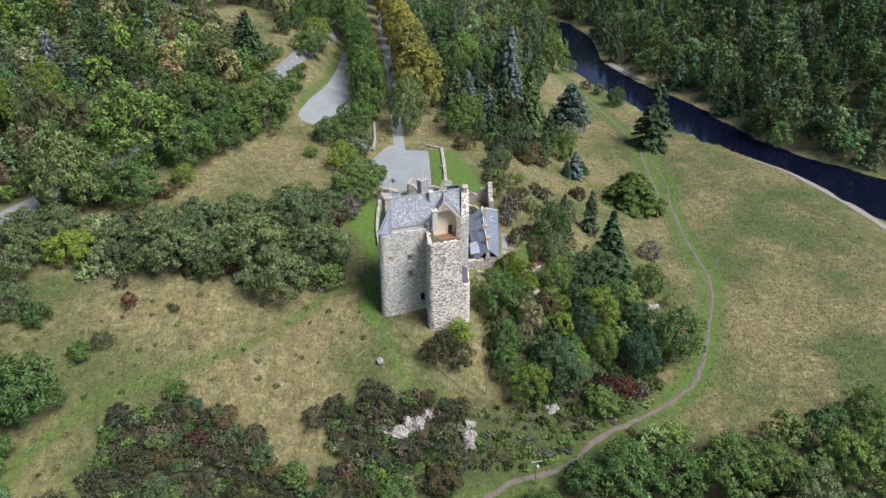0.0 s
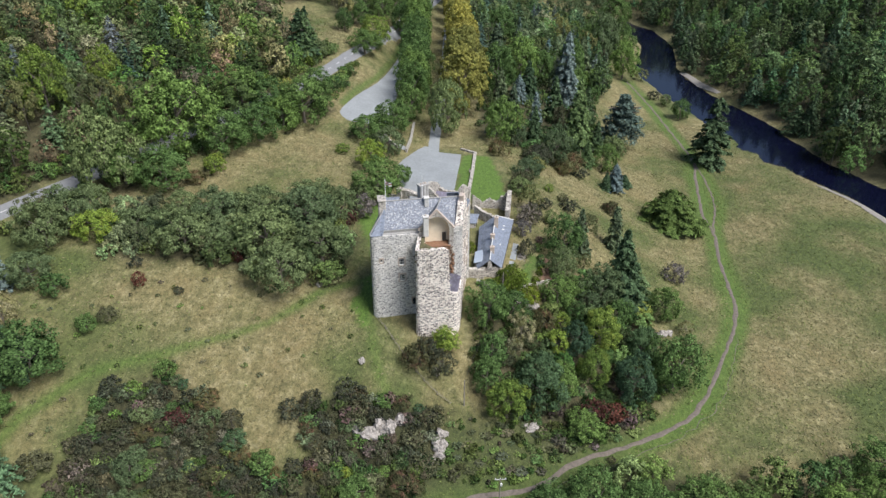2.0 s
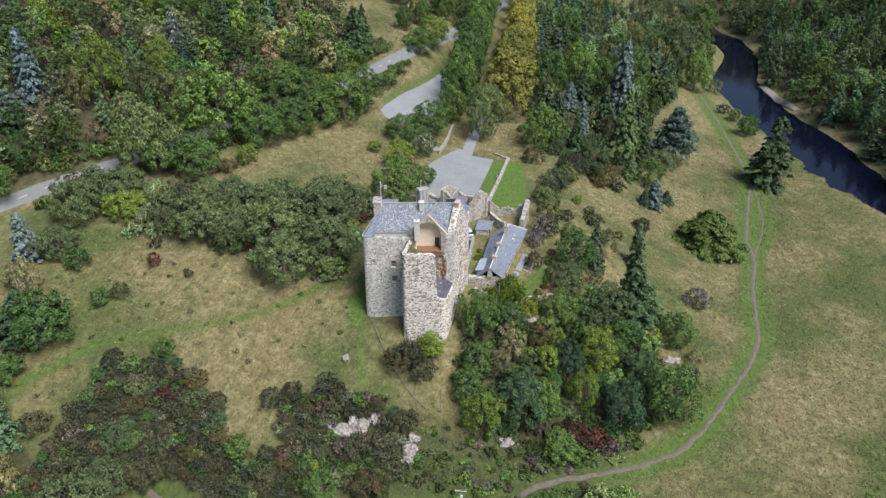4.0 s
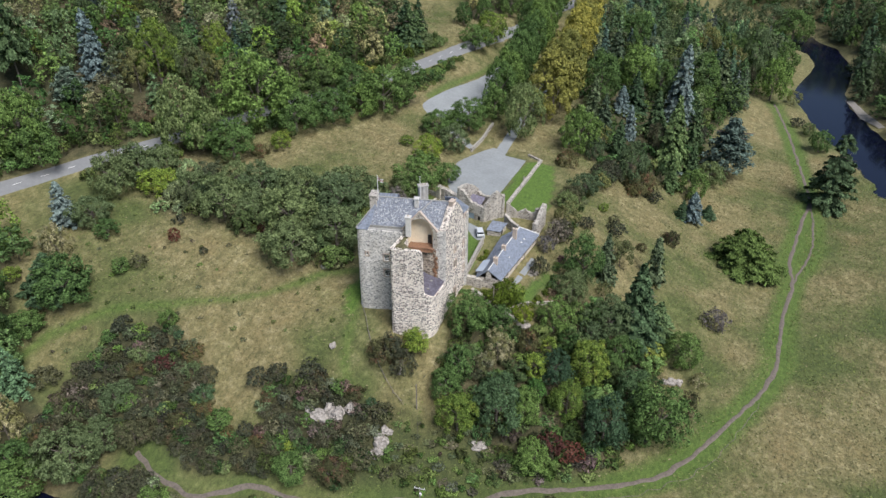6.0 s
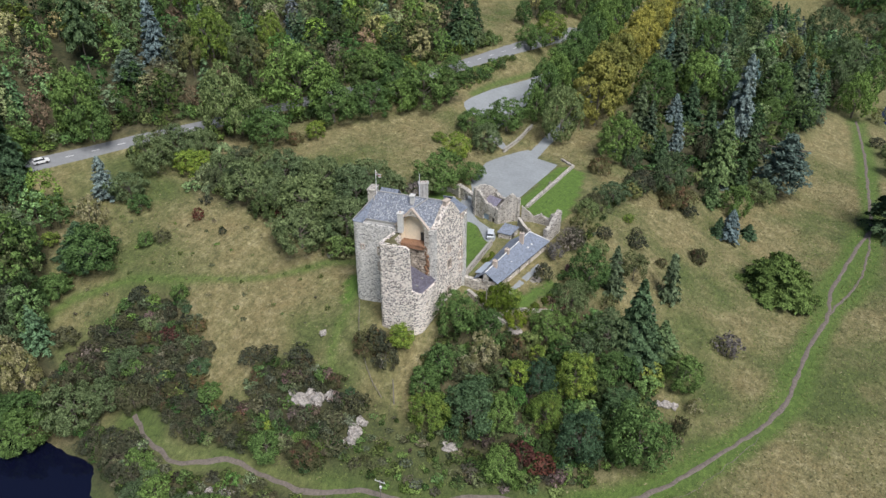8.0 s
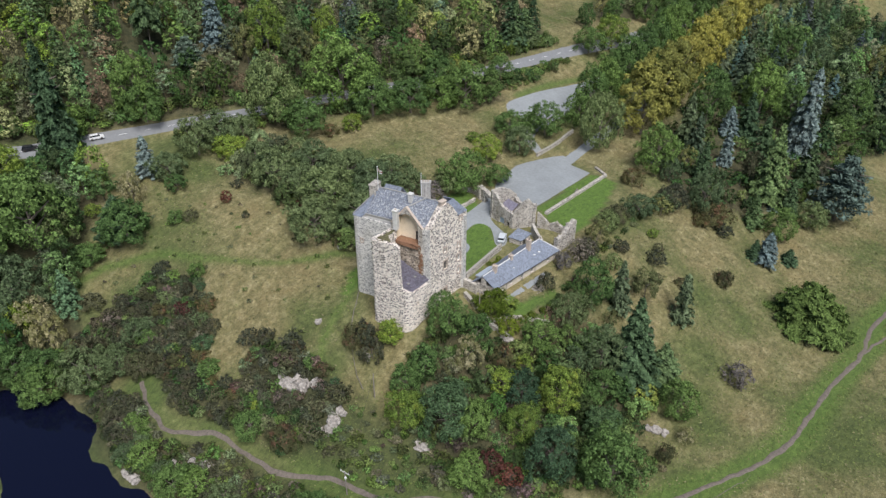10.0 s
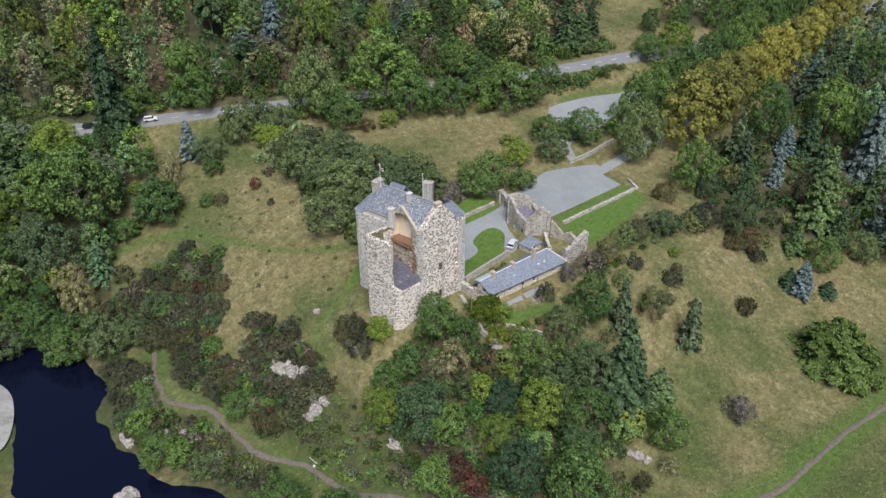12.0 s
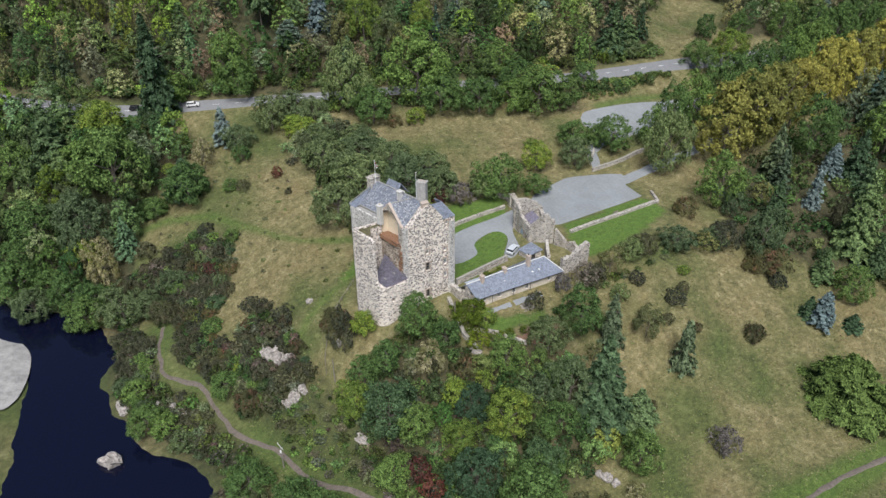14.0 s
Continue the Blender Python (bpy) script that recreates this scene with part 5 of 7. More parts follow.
def grove(poly, spacing, mixture, heights, radii, seed, group, gap=0.6):
    """Single trees of several kinds standing close together inside an outline."""
    rng = np.random.default_rng(seed)
    xs, ys = np.array(poly)[:, 0], np.array(poly)[:, 1]
    kinds = [k for k, n in mixture for _ in range(n)]
    for _ in range(int(np.ptp(xs) * np.ptp(ys) / spacing ** 2 * 14)):
        x, y, r = rng.uniform(xs.min(), xs.max()), rng.uniform(ys.min(), ys.max()), rng.uniform(*radii)
        kind = kinds[int(rng.integers(0, len(kinds)))]
        h = r * rng.uniform(*heights) * (1.55 if kind in CONES else 1.0)
        if not inside(np.array([x]), np.array([y]), poly)[0]:
            continue
        q = np.array(planted)
        if np.min(np.hypot(x - q[:, 0], y - q[:, 1]) - (q[:, 2] + r) * gap) < 0:
            continue
        plant(kind, x, y, h, r, group=group)


KINDS = {  # tint of a distant tree, its leaf places and shape
    "oak": ((0.115, 0.17, 0.055), broad_points, 1.0), "ash": ((0.17, 0.21, 0.1), broad_points, 1.0), "bright": ((0.19, 0.26, 0.05), broad_points, 1.0),
    "birch": ((0.24, 0.23, 0.115), broad_points, 0.85), "gold": ((0.25, 0.2, 0.035), broad_points, 0.9), "brown": ((0.21, 0.165, 0.1), broad_points, 0.85), "fir": ((0.09, 0.14, 0.07), conifer_points, 1.15),
    "spruce": ((0.12, 0.16, 0.14), conifer_points, 1.05), "scrub": ((0.115, 0.12, 0.07), broad_points, 1.0), "bramble": ((0.12, 0.165, 0.05), broad_points, 1.0), "dark": ((0.075, 0.12, 0.042), broad_points, 1.0), "heather": ((0.13, 0.1, 0.082), broad_points, 1.0),
}


def wood(name, label, poly, spacing, mixture, heights, radii, seed, leaves=420, size=0.17, keep_off=0.7, category="wood", road_gap=5.0):
    """Uncountable trees in one mesh: leaf sprays and stems of many kinds, each with its own tint."""
    leaves, size = int(leaves * 1.7), size * 0.78
    rng = np.random.default_rng(seed)
    xs, ys = np.array(poly)[:, 0], np.array(poly)[:, 1]
    cx, cy = np.meshgrid(np.arange(xs.min(), xs.max(), spacing), np.arange(ys.min(), ys.max(), spacing))
    cx = cx + (np.arange(cx.shape[0])[:, None] % 2) * spacing / 2
    x, y = (cx + rng.uniform(-0.38, 0.38, cx.shape) * spacing).ravel(), (cy + rng.uniform(-0.38, 0.38, cy.shape) * spacing).ravel()
    ok = inside(x, y, poly) & (near_line(x, y, ROAD) > road_gap) & (near_line(x, y, FOOTPATH) > 1.6)
    x, y = x[ok], y[ok]
    r, h = rng.uniform(*radii, len(x)), rng.uniform(*heights, len(x))
    if planted:
        q = np.array(planted)
        near = np.min(np.hypot(x[:, None] - q[:, 0], y[:, None] - q[:, 1]) - (q[:, 2] + r[:, None]) * keep_off, axis=1)
        x, y, r, h = x[near > 0], y[near > 0], r[near > 0], h[near > 0]
    if not len(x):
        return None
    names = [k for k, n in mixture for _ in range(n)]
    bases = {}
    for k in set(names):
        made = []
        for i in range(3):
            p, out = KINDS[k][1](rng, leaves, low=0.04) if KINDS[k][1] is conifer_points else KINDS[k][1](rng, leaves, low=0.06, clumps=34, spread=0.27, tall=sum(heights) / sum(radii) / KINDS[k][2])
            cone = KINDS[k][1] is conifer_points
            me = leaf_mesh("leaf", p, out, size * (0.95 if cone else 1.0), WOOD_LEAF, rng, 2.0 if cone else 1.5, sum(heights) / sum(radii) / KINDS[k][2])
            co = np.empty(len(me.vertices) * 3)
            me.vertices.foreach_get("co", co)
            bpy.data.meshes.remove(me)
            made.append(co.reshape(-1, 3))
        bases[k] = made
    stem = np.array([(math.cos(a) * w, math.sin(a) * w, z) for z, w in ((-0.1, 0.045), (0.75, 0.012)) for a in np.arange(4) * 1.5708])
    verts, tints, sides = [], [], []
    drift = [noise.noise((a * 0.03, b * 0.03, 6.0)) for a, b in zip(x, y)]
    ground_z = land(x, y)
    for i in range(len(x)):
        k = names[min(len(names) - 1, max(0, int((rng.random() * 0.8 + 0.1 + 0.35 * drift[i]) * len(names))))]
        b = bases[k][i % 3]
        a = rng.uniform(0, 6.2832)
        rr = r[i] * KINDS[k][2]
        rot = np.array([[math.cos(a) * rr, -math.sin(a) * rr, 0], [math.sin(a) * rr, math.cos(a) * rr, 0], [0, 0, h[i]]])
        verts.append(np.vstack([b, stem]) @ rot.T + (x[i], y[i], ground_z[i]))
        tone = np.array(KINDS[k][0]) * (1, 0.98, 1.02) * rng.uniform(0.6, 1.95) * rng.uniform(0.86, 1.14, 3)
        tints.append(np.vstack([np.tile((*tone, 1), (len(b), 1)), np.tile((0.16, 0.14, 0.12, 1), (8, 1))]))
    n = leaves * 3 + 8
    s = leaves * 3
    stem_tris = [(s + j, s + (j + 1) % 4, s + 4 + j) for j in range(4)] + [(s + (j + 1) % 4, s + 4 + (j + 1) % 4, s + 4 + j) for j in range(4)]
    tri_one = np.vstack([np.arange(s).reshape(-1, 3), stem_tris])
    faces = (np.arange(len(x))[:, None, None] * n + tri_one[None]).reshape(-1, 3)
    me = triangles(name, np.vstack(verts), faces, WOOD_LEAF)
    tint = me.attributes.new("tint", "FLOAT_COLOR", "POINT")
    tint.data.foreach_set("color", np.vstack(tints).ravel())
    return tagged(new(name, me), label, category, kind="stuff")


# ---- single trees and shrubs, place, height and radius ----
plant("yew", 61.2, 204.5, 12.0, 12.0)
plant("lone_conifer", 82.8, 260, 25, 8.6)
grow("cedar", [(49, 259, 19, 8.5)])
grow("blue", [(44.5, 217.5, 8.5, 3.3), (-94.5, 112.0, 10.5, 3.8)])
grow("red", [(-27, 152, 4, 1.8), (-66, 120, 3, 1.6), (-48, 132, 3, 1.5)])
AVENUE_EAST = [(-8.5, 237, 21, 7.6), (-9.5, 249, 22, 7.6), (-11.5, 261, 22, 6.8), (-14, 273, 20, 6), (-16, 286, 21, 6), (-18, 299, 20, 6), (-20.5, 312, 21, 6), (-23, 326, 20, 6), (-26, 341, 20, 6), (-29, 357, 20, 6), (-32, 374, 20, 6)]
AVENUE_WEST = [(-25, 225, 10, 4.6), (-26, 233, 15, 5.6), (-27.5, 243, 16, 5.8), (-29, 254, 16, 6), (-31, 265, 17, 6), (-33, 276, 17, 6), (-35, 288, 17, 6), (-37, 300, 17, 6), (-39, 313, 17, 6), (-41, 327, 17, 6), (-44, 341, 17, 6)]
grow("lime", AVENUE_EAST, "limes of the avenue")
grow("oak", AVENUE_WEST, "dark trees of the avenue")
plant("ash", -12.2, 218.5, 20, 7.0, "grey-green tree at the foot of an avenue")
grow("oak", [(-36, 306, 11, 4.5), (-46, 314, 12, 5), (-56, 316, 12, 5.5), (-50, 326, 12, 5), (-60, 296, 9, 4), (-47, 340, 12, 5), (-44, 352, 12, 5), (-64, 284, 8, 3.5)])
# scattered trees and shrubs
grow("oak", [(-66.3, 59.4, 8.9, 5.5), (-61.8, 64.6, 6.7, 4.4), (-72.2, 56.3, 7.8, 4.9), (-20.8, 69.3, 4.2, 3.2), (-9.5, 69.9, 5.4, 3.9), (-6.6, 73.0, 4.2, 3.2), (-112.5, 51.9, 12.3, 6.8), (-103.5, 71.7, 11.6, 6.8), (-92.2, 54.3, 12.5, 7.3), (-84.0, 47.8, 10.8, 6.4), (-56.6, 61.7, 7.6, 5.1), (-120.9, 102.2, 9.5, 5.6), (-116.5, 123.7, 11.0, 6.5) ])
grow("oak", [(-82.7, 114.3, 4.2, 3.0), (-71.7, 107.3, 2.9, 2.2), (-82.4, 98.8, 4.1, 3.0), (-52.0, 101.8, 2.8, 2.2), (-23.2, 168.6, 9.5, 6.3), (-32.3, 209.5, 5.7, 3.6), (-19.1, 177.9, 5.2, 3.5), (-88.5, 155.6, 9.4, 5.8), (-77.0, 155.7, 9.8, 6.1), (-69.7, 176.3, 11.3, 7.0), (-63.5, 186.7, 9.6, 6.4), (-59.8, 197.4, 9.1, 6.1), (-65.5, 201.9, 10.4, 6.1), (-55.1, 203.8, 12.9, 7.6), (-56.3, 222.3, 7.1, 4.4)])
grow("oak", [(-73.8, 200.4, 11.4, 6.7), (-52.2, 269.8, 8.5, 5.7), (-77.8, 47.1, 11.5, 7.2), (-77.3, 96.0, 9.8, 6.6), (-101.7, 78.1, 12.1, 7.5), (-79.7, 86.5, 5.1, 4.0), (-9.0, 87.6, 3.8, 3.8), (17.7, 85.0, 5.4, 4.9), (-28.2, 211.8, 9.2, 5.7), (-35.4, 202.8, 6.7, 4.8), (34.5, 91.9, 8.4, 6.0), (44.3, 92.3, 7.5, 5.4), (53.9, 92.7, 9.0, 6.0), (63.3, 91.9, 7.5, 5.3), (27.0, 91.2, 5.6, 4.3), (78.0, 95.7, 7.7, 4.8), (89.4, 108.9, 7.1, 4.7), (81.8, 107.2, 4.3, 3.1), (85.6, 97.8, 7.8, 4.9), (-27.9, 89.3, 2.7, 2.7), (78.6, 308.1, 7.7, 3.9)])
grow("ash", [(-51.1, 70.7, 8.9, 6.0), (45.4, 247.5, 7.3, 4.5), (14.8, 182.3, 4.3, 3.6), (18.1, 205.7, 4.4, 3.4), (-89.7, 65.1, 10.5, 6.6), (-67.8, 50.0, 8.2, 5.5), (-75.0, 135.8, 6.3, 4.8), (16.4, 195.6, 5.4, 4.2), (-42.4, 136.3, 9.9, 7.9), (-35.4, 147.4, 9.7, 7.5), (-35.7, 127.0, 9.2, 7.1), (-29.2, 136.5, 8.7, 6.2), (-48.5, 148.4, 8.0, 6.1), (-29.7, 154.1, 7.5, 5.3), (-57.8, 143.4, 8.3, 6.4), (-61.0, 132.8, 9.1, 7.0), (-53.1, 135.1, 7.0, 5.4), (-67.2, 145.5, 5.9, 4.6), (-68.4, 135.1, 5.0, 3.8)])
grow("ash", [(-91.3, 134.7, 9.2, 5.8), (-92.3, 127.0, 9.6, 6.0), (-87.4, 139.5, 7.9, 4.4), (-88.5, 115.5, 6.8, 4.6), (-26.5, 196.8, 7.2, 4.8), (-113.1, 177.5, 11.3, 6.3), (-63.4, 248.0, 5.4, 3.6), (-37.2, 154.7, 8.1, 6.2), (-25.1, 163.8, 5.5, 4.0), (67.9, 87.6, 7.3, 5.2), (74.2, 324.6, 4.9, 2.7)])
grow("russet", [(6.4, 207.8, 3.8, 3.2), (27.3, 211.0, 2.7, 2.3), (41.1, 198.8, 1.3, 2.1), (-1.3, 112.2, 4.3, 3.3), (28.3, 215.5, 5.1, 5.1), (-70.8, 160.1, 3.1, 2.6), (-0.8, 90.4, 3.2, 3.6)])
grow("scrub", [(18.6, 167.8, 4.6, 2.9), (-35.0, 69.8, 3.2, 3.6), (-29.1, 69.2, 2.5, 2.7), (-35.8, 73.8, 2.6, 2.6), (-5.5, 77.3, 2.0, 2.6), (1.3, 78.8, 1.8, 2.3), (32.8, 214.6, 2.9, 2.4), (3.0, 112.0, 4.3, 3.0), (19.0, 209.5, 5.7, 4.4), (14.8, 185.8, 4.5, 3.7), (28.8, 183.8, 2.7, 2.7), (-69.9, 125.8, 1.7, 1.7), (-57.1, 120.0, 1.2, 1.2), (-68.2, 110.2, 2.3, 2.3)])
grow("scrub", [(2.4, 94.7, 2.9, 3.2), (-14.0, 103.6, 2.9, 2.9), (2.9, 102.8, 3.0, 2.7), (-24.7, 98.8, 2.6, 2.6), (-11.8, 101.5, 2.7, 2.7)])
grow("bright", [(16.7, 139.6, 3.5, 2.7), (22.9, 192.1, 1.9, 1.6), (-83.2, 133.2, 6.3, 5.3), (3.3, 116.8, 4.6, 2.9), (-29.3, 185.1, 7.2, 4.2), (-39.1, 190.1, 2.6, 2.2), (-68.2, 166.3, 4.6, 3.3), (-50.9, 283.2, 10.9, 6.8), (-113.3, 80.0, 12.0, 7.1), (-92.8, 94.0, 2.9, 2.4), (-11.7, 91.2, 1.6, 1.3)])
grow("pale", [(-74.8, 68.1, 8.1, 5.1), (-91.4, 104.6, 5.3, 3.1)])
grow("fir", [(41.7, 216.3, 5.1, 2.5), (48.4, 224.7, 3.5, 2.7), (-109.2, 64.1, 19.9, 7.6), (-68.5, 243.6, 14.6, 6.7), (-116.7, 97.8, 28.6, 7.5), (-68.0, 249.6, 10.7, 5.9) ])
grow("birch", [(-96.0, 132.2, 8.8, 5.5), (17.6, 173.2, 6.4, 3.2), (-104.0, 178.6, 10.7, 4.9), (-98.8, 183.5, 9.3, 4.7), (19.0, 203.0, 4.5, 2.8), (66.6, 361.6, 5.7, 3.6)])
grow("lime", [(-63.3, 209.8, 7.0, 3.9)])
HILLSIDE_TREES = {
    "blue": [(-132.4, 159.4, 20.2, 5.3)],
    "pine": [(-141.5, 140.7, 30.7, 6.8)],
    "cedar": [(-128.8, 146.6, 11.1, 6.3)],
    "birch": [(-118.9, 163.4, 15.2, 5.2), (-103.5, 173.4, 17.4, 5.4)],
    "bright": [(-117.2, 170.8, 21.8, 7.2), (-111.5, 191.0, 13.6, 5.4)],
    "fir": [(-66.4, 241.9, 17.1, 4.5)],
    "pale": [(-76.3, 204.1, 6.3, 2.0)],
    "oak": [(-81.5, 173.7, 22.7, 12.1), (-119.7, 123.0, 21.0, 7.3)],
    "ash": [(-91.7, 153.0, 21.2, 8.9)],
}
for tree_kind, spots in HILLSIDE_TREES.items():
    for x, y, h, r in spots:
        plant(tree_kind, x, y, h, r)
grow("box", [(14.7, 136.8, 5.1, 3.7), (19.7, 136.8, 2.6, 2.6)])


# ---- woods and undergrowth past counting ----
MEADOW_EDGE_TREES = {
    "fir": [(-82.7, 96.6, 9.8, 8.1)],
    "oak": [(-81.0, 85.3, 5.4, 4.1), (-92.9, 78.3, 23.9, 10.8)],
    "pale": [(-87.1, 103.4, 10.6, 3.5), (-67.3, 69.0, 12.1, 4.5)],
    "bright": [(-117.1, 79.2, 13.2, 7.2), (-76.8, 65.1, 9.6, 4.7)],
    "ash": [(-82.5, 67.4, 16.4, 9.3)],
}
for tree_kind, spots in MEADOW_EDGE_TREES.items():
    for x, y, h, r in spots:
        plant(tree_kind, x, y, h, r)
SLOPE_TREES = {
    "oak": [(11.3, 126.3, 11.1, 5.1), (16.5, 130.2, 7.3, 3.7), (26.4, 139.1, 9.0, 4.1), (12.9, 117.8, 7.7, 3.5), (53.2, 127.8, 14.3, 6.5), (33.2, 109.4, 5.6, 4.3), (53.8, 152.8, 9.4, 4.3), (27.2, 157.5, 12.5, 5.0), (27.9, 117.2, 8.5, 3.9), (40.9, 142.8, 8.0, 3.6), (12.6, 112.7, 8.0, 3.6)],
    "pale": [(18.7, 125.2, 8.2, 3.7), (17.2, 121.6, 4.6, 2.1), (58.6, 148.0, 4.2, 2.1)],
    "russet": [(23.5, 131.1, 5.0, 3.0), (57.8, 140.9, 3.9, 1.8)],
    "bright": [(27.3, 133.1, 5.1, 2.3), (26.9, 126.9, 6.5, 3.0), (17.2, 108.3, 9.9, 4.5), (36.5, 133.3, 11.4, 5.2), (35.2, 123.3, 8.7, 4.0), (40.2, 117.7, 2.9, 1.3), (3.2, 117.1, 4.6, 2.1)],
    "ash": [(27.1, 149.2, 9.2, 4.2), (37.0, 147.9, 10.8, 5.5), (34.2, 142.3, 6.8, 3.1)],
    "teal": [(23.5, 113.2, 13.3, 6.1), (30.9, 128.2, 8.7, 4.0), (43.7, 121.7, 12.6, 5.7), (46.2, 134.7, 9.2, 4.2)],
    "red": [(39.2, 114.9, 4.1, 2.9), (35.2, 114.1, 4.7, 2.5)],
    "larch": [(42.0, 152.0, 19.5, 7.0), (46.5, 158.4, 8.8, 5.0)],
    "birch": [(33.2, 171.6, 8.5, 3.9), (32.9, 157.2, 4.6, 2.1)],
    "twiggy": [(58.6, 171.0, 5.4, 3.2), (17.6, 166.0, 6.0, 3.2), (16.6, 160.5, 4.2, 2.4), (-24.4, 157.2, 6.5, 3.4)],
    "scrub": [(44.1, 124.7, 5.8, 2.6), (-0.1, 113.0, 6.3, 2.9)],
    "spruce": [(41.6, 174.6, 13.0, 3.2), (31.5, 162.4, 12.4, 3.2)],
}
for tree_kind, spots in SLOPE_TREES.items():
    for x, y, h, r in spots:
        plant(tree_kind, x, y, h, r, group="trees of the slope below the tower")
TERRACE_TREES = {
    "fir": [(35.3, 228.5, 8.9, 3.7), (39.2, 245.0, 12.0, 3.6), (16.8, 230.8, 12.1, 3.8), (12.7, 270.1, 15.2, 5.6), (27.7, 322.5, 16.1, 5.9), (23.1, 258.3, 16.7, 5.0), (35.8, 267.6, 15.8, 4.7)],
    "oak": [(42.1, 231.6, 10.8, 4.9), (6.5, 220.0, 15.7, 6.2), (8.4, 289.8, 19.8, 8.4), (1.1, 263.6, 20.2, 6.9), (29.7, 326.8, 19.4, 6.8), (56.5, 357.1, 20.8, 8.0), (58.5, 392.4, 21.3, 6.9), (32.2, 309.9, 10.7, 5.5), (41.2, 331.1, 8.5, 4.0), (-4.4, 342.1, 16.6, 7.7), (59.3, 474.3, 22.8, 9.8), (40.2, 303.6, 7.9, 3.4), (16.4, 298.4, 15.1, 5.8), (40.6, 379.9, 18.4, 7.3)],
    "birch": [(11.1, 231.7, 7.9, 2.5), (37.6, 360.2, 18.4, 5.7), (23.7, 376.9, 17.4, 6.0)],
    "blue": [(16.5, 246.9, 11.7, 3.0), (9.4, 263.2, 10.3, 4.0), (27.1, 282.3, 28.6, 6.3)],
    "ash": [(24.2, 217.6, 14.1, 5.4), (46.3, 378.8, 26.8, 10.2), (26.8, 456.2, 22.6, 10.9), (5.5, 350.5, 14.6, 7.3), (24.8, 287.3, 15.4, 5.1), (11.6, 220.2, 8.9, 3.3), (45.6, 502.9, 20.0, 11.2)],
    "larch": [(31.8, 245.5, 23.0, 7.6)],
    "spruce": [(-2.8, 299.0, 16.7, 6.2), (35.2, 343.6, 16.8, 6.2), (3.7, 244.5, 16.5, 4.8), (8.5, 242.0, 13.7, 3.9)],
    "scrub": [(26.3, 246.8, 11.0, 4.0), (44.2, 362.8, 10.2, 4.6), (36.9, 277.3, 5.6, 3.6), (69.6, 332.4, 4.0, 3.2)],
}
for tree_kind, spots in TERRACE_TREES.items():
    for x, y, h, r in spots:
        plant(tree_kind, x, y, h, r, group="trees of the terrace wood")
wood("terrace_wood", "mixed wood of firs and broadleaf trees on the river terrace", [(-14, 294), (40, 294), (47, 335), (50, 380), (58, 440), (30, 470), (-30, 440), (-32, 400), (-19, 330)], 7.6, [("oak", 4), ("fir", 5), ("spruce", 3), ("ash", 4), ("fir", 2), ("birch", 1), ("oak", 3)], (10, 17), (3.8, 5.6), 44, 620, 0.125, 0.6)
grove([(-66, 60), (-59, 63), (-46, 72), (-29, 74), (-20, 69), (-2, 75), (5, 78), (0, 76), (-14, 69), (-26, 66), (-40, 68), (-52, 67)], 3.5, [("ash", 3), ("oak", 3), ("scrub", 3)], (1.1, 1.7), (1.6, 3.0), 41, "bushes of the near river bank", 0.55)
for tree_kind, x, y, h, r in (("russet", 42.1, 196.4, 4.2, 2.6), ("scrub", 32.4, 178.3, 2.7, 1.6), ("scrub", 18.2, 151.8, 4.6, 2.3), ("russet", 45.9, 161.6, 3.1, 2.3), ("scrub", 22, 178, 3.2, 2.2), ("ash", 24, 171, 4.4, 2.4), ("russet", 36, 184, 2.2, 1.6), ("scrub", 27, 188, 2.4, 1.8)):
    plant(tree_kind, x, y, h, r)
planted += [(-11, 97.6, 1.6), (-7.5, 98.2, 2.2), (-4, 99.4, 2.2), (4.8, 100, 2.0), (4.6, 96.6, 2.0)]  # bare rock, no scrub
grove(WOODS[6], 2.6, [("scrub", 11), ("russet", 2), ("ash", 2), ("oak", 1), ("teal", 1)], (0.95, 1.5), (1.3, 3.0), 43, "scrub of the river bluff", 0.62)
for tree_kind, x, y, h, r in (("scrub", -56, 74, 7.5, 4.2), ("ash", -49, 77, 7.0, 4.4), ("scrub", -43, 80, 6.5, 4.0), ("ash", -52, 84, 6, 3.6), ("red", -46.5, 94, 3.2, 2.4)):
    plant(tree_kind, x, y, h, r)
wood("hillside_wood", "mixed hillside wood of green, buff and brown trees", WOODS[0], 6.6, [("birch", 3), ("oak", 5), ("brown", 1), ("bright", 2), ("ash", 4), ("dark", 4), ("birch", 3), ("oak", 3), ("spruce", 1), ("fir", 4)], (9, 15), (3.3, 5.0), 1, 520, 0.135, 0.6, "wood", 4.2)
upper_side = []
for a, b in zip(resample(ROAD, 12)[:-1], resample(ROAD, 12)[1:]):
    d = (b - a)[:2] / np.hypot(*(b - a)[:2])
    n = np.array((-d[1], d[0])) * (1 if -d[1] < 0 else -1)
    if 20 < a[1] < 262:
        upper_side.append((a[:2] + n * 3.8, a[:2] + n * 10))
wood("verge_bramble", "bramble and young leaf trees on the bank above the road", [tuple(q[0]) for q in upper_side] + [tuple(q[1]) for q in upper_side[::-1]], 2.8, [("bramble", 4), ("oak", 3), ("bright", 1), ("ash", 1)], (1.5, 5.0), (1.5, 2.8), 17, 220, 0.19, 0.0, "undergrowth", 3.6)
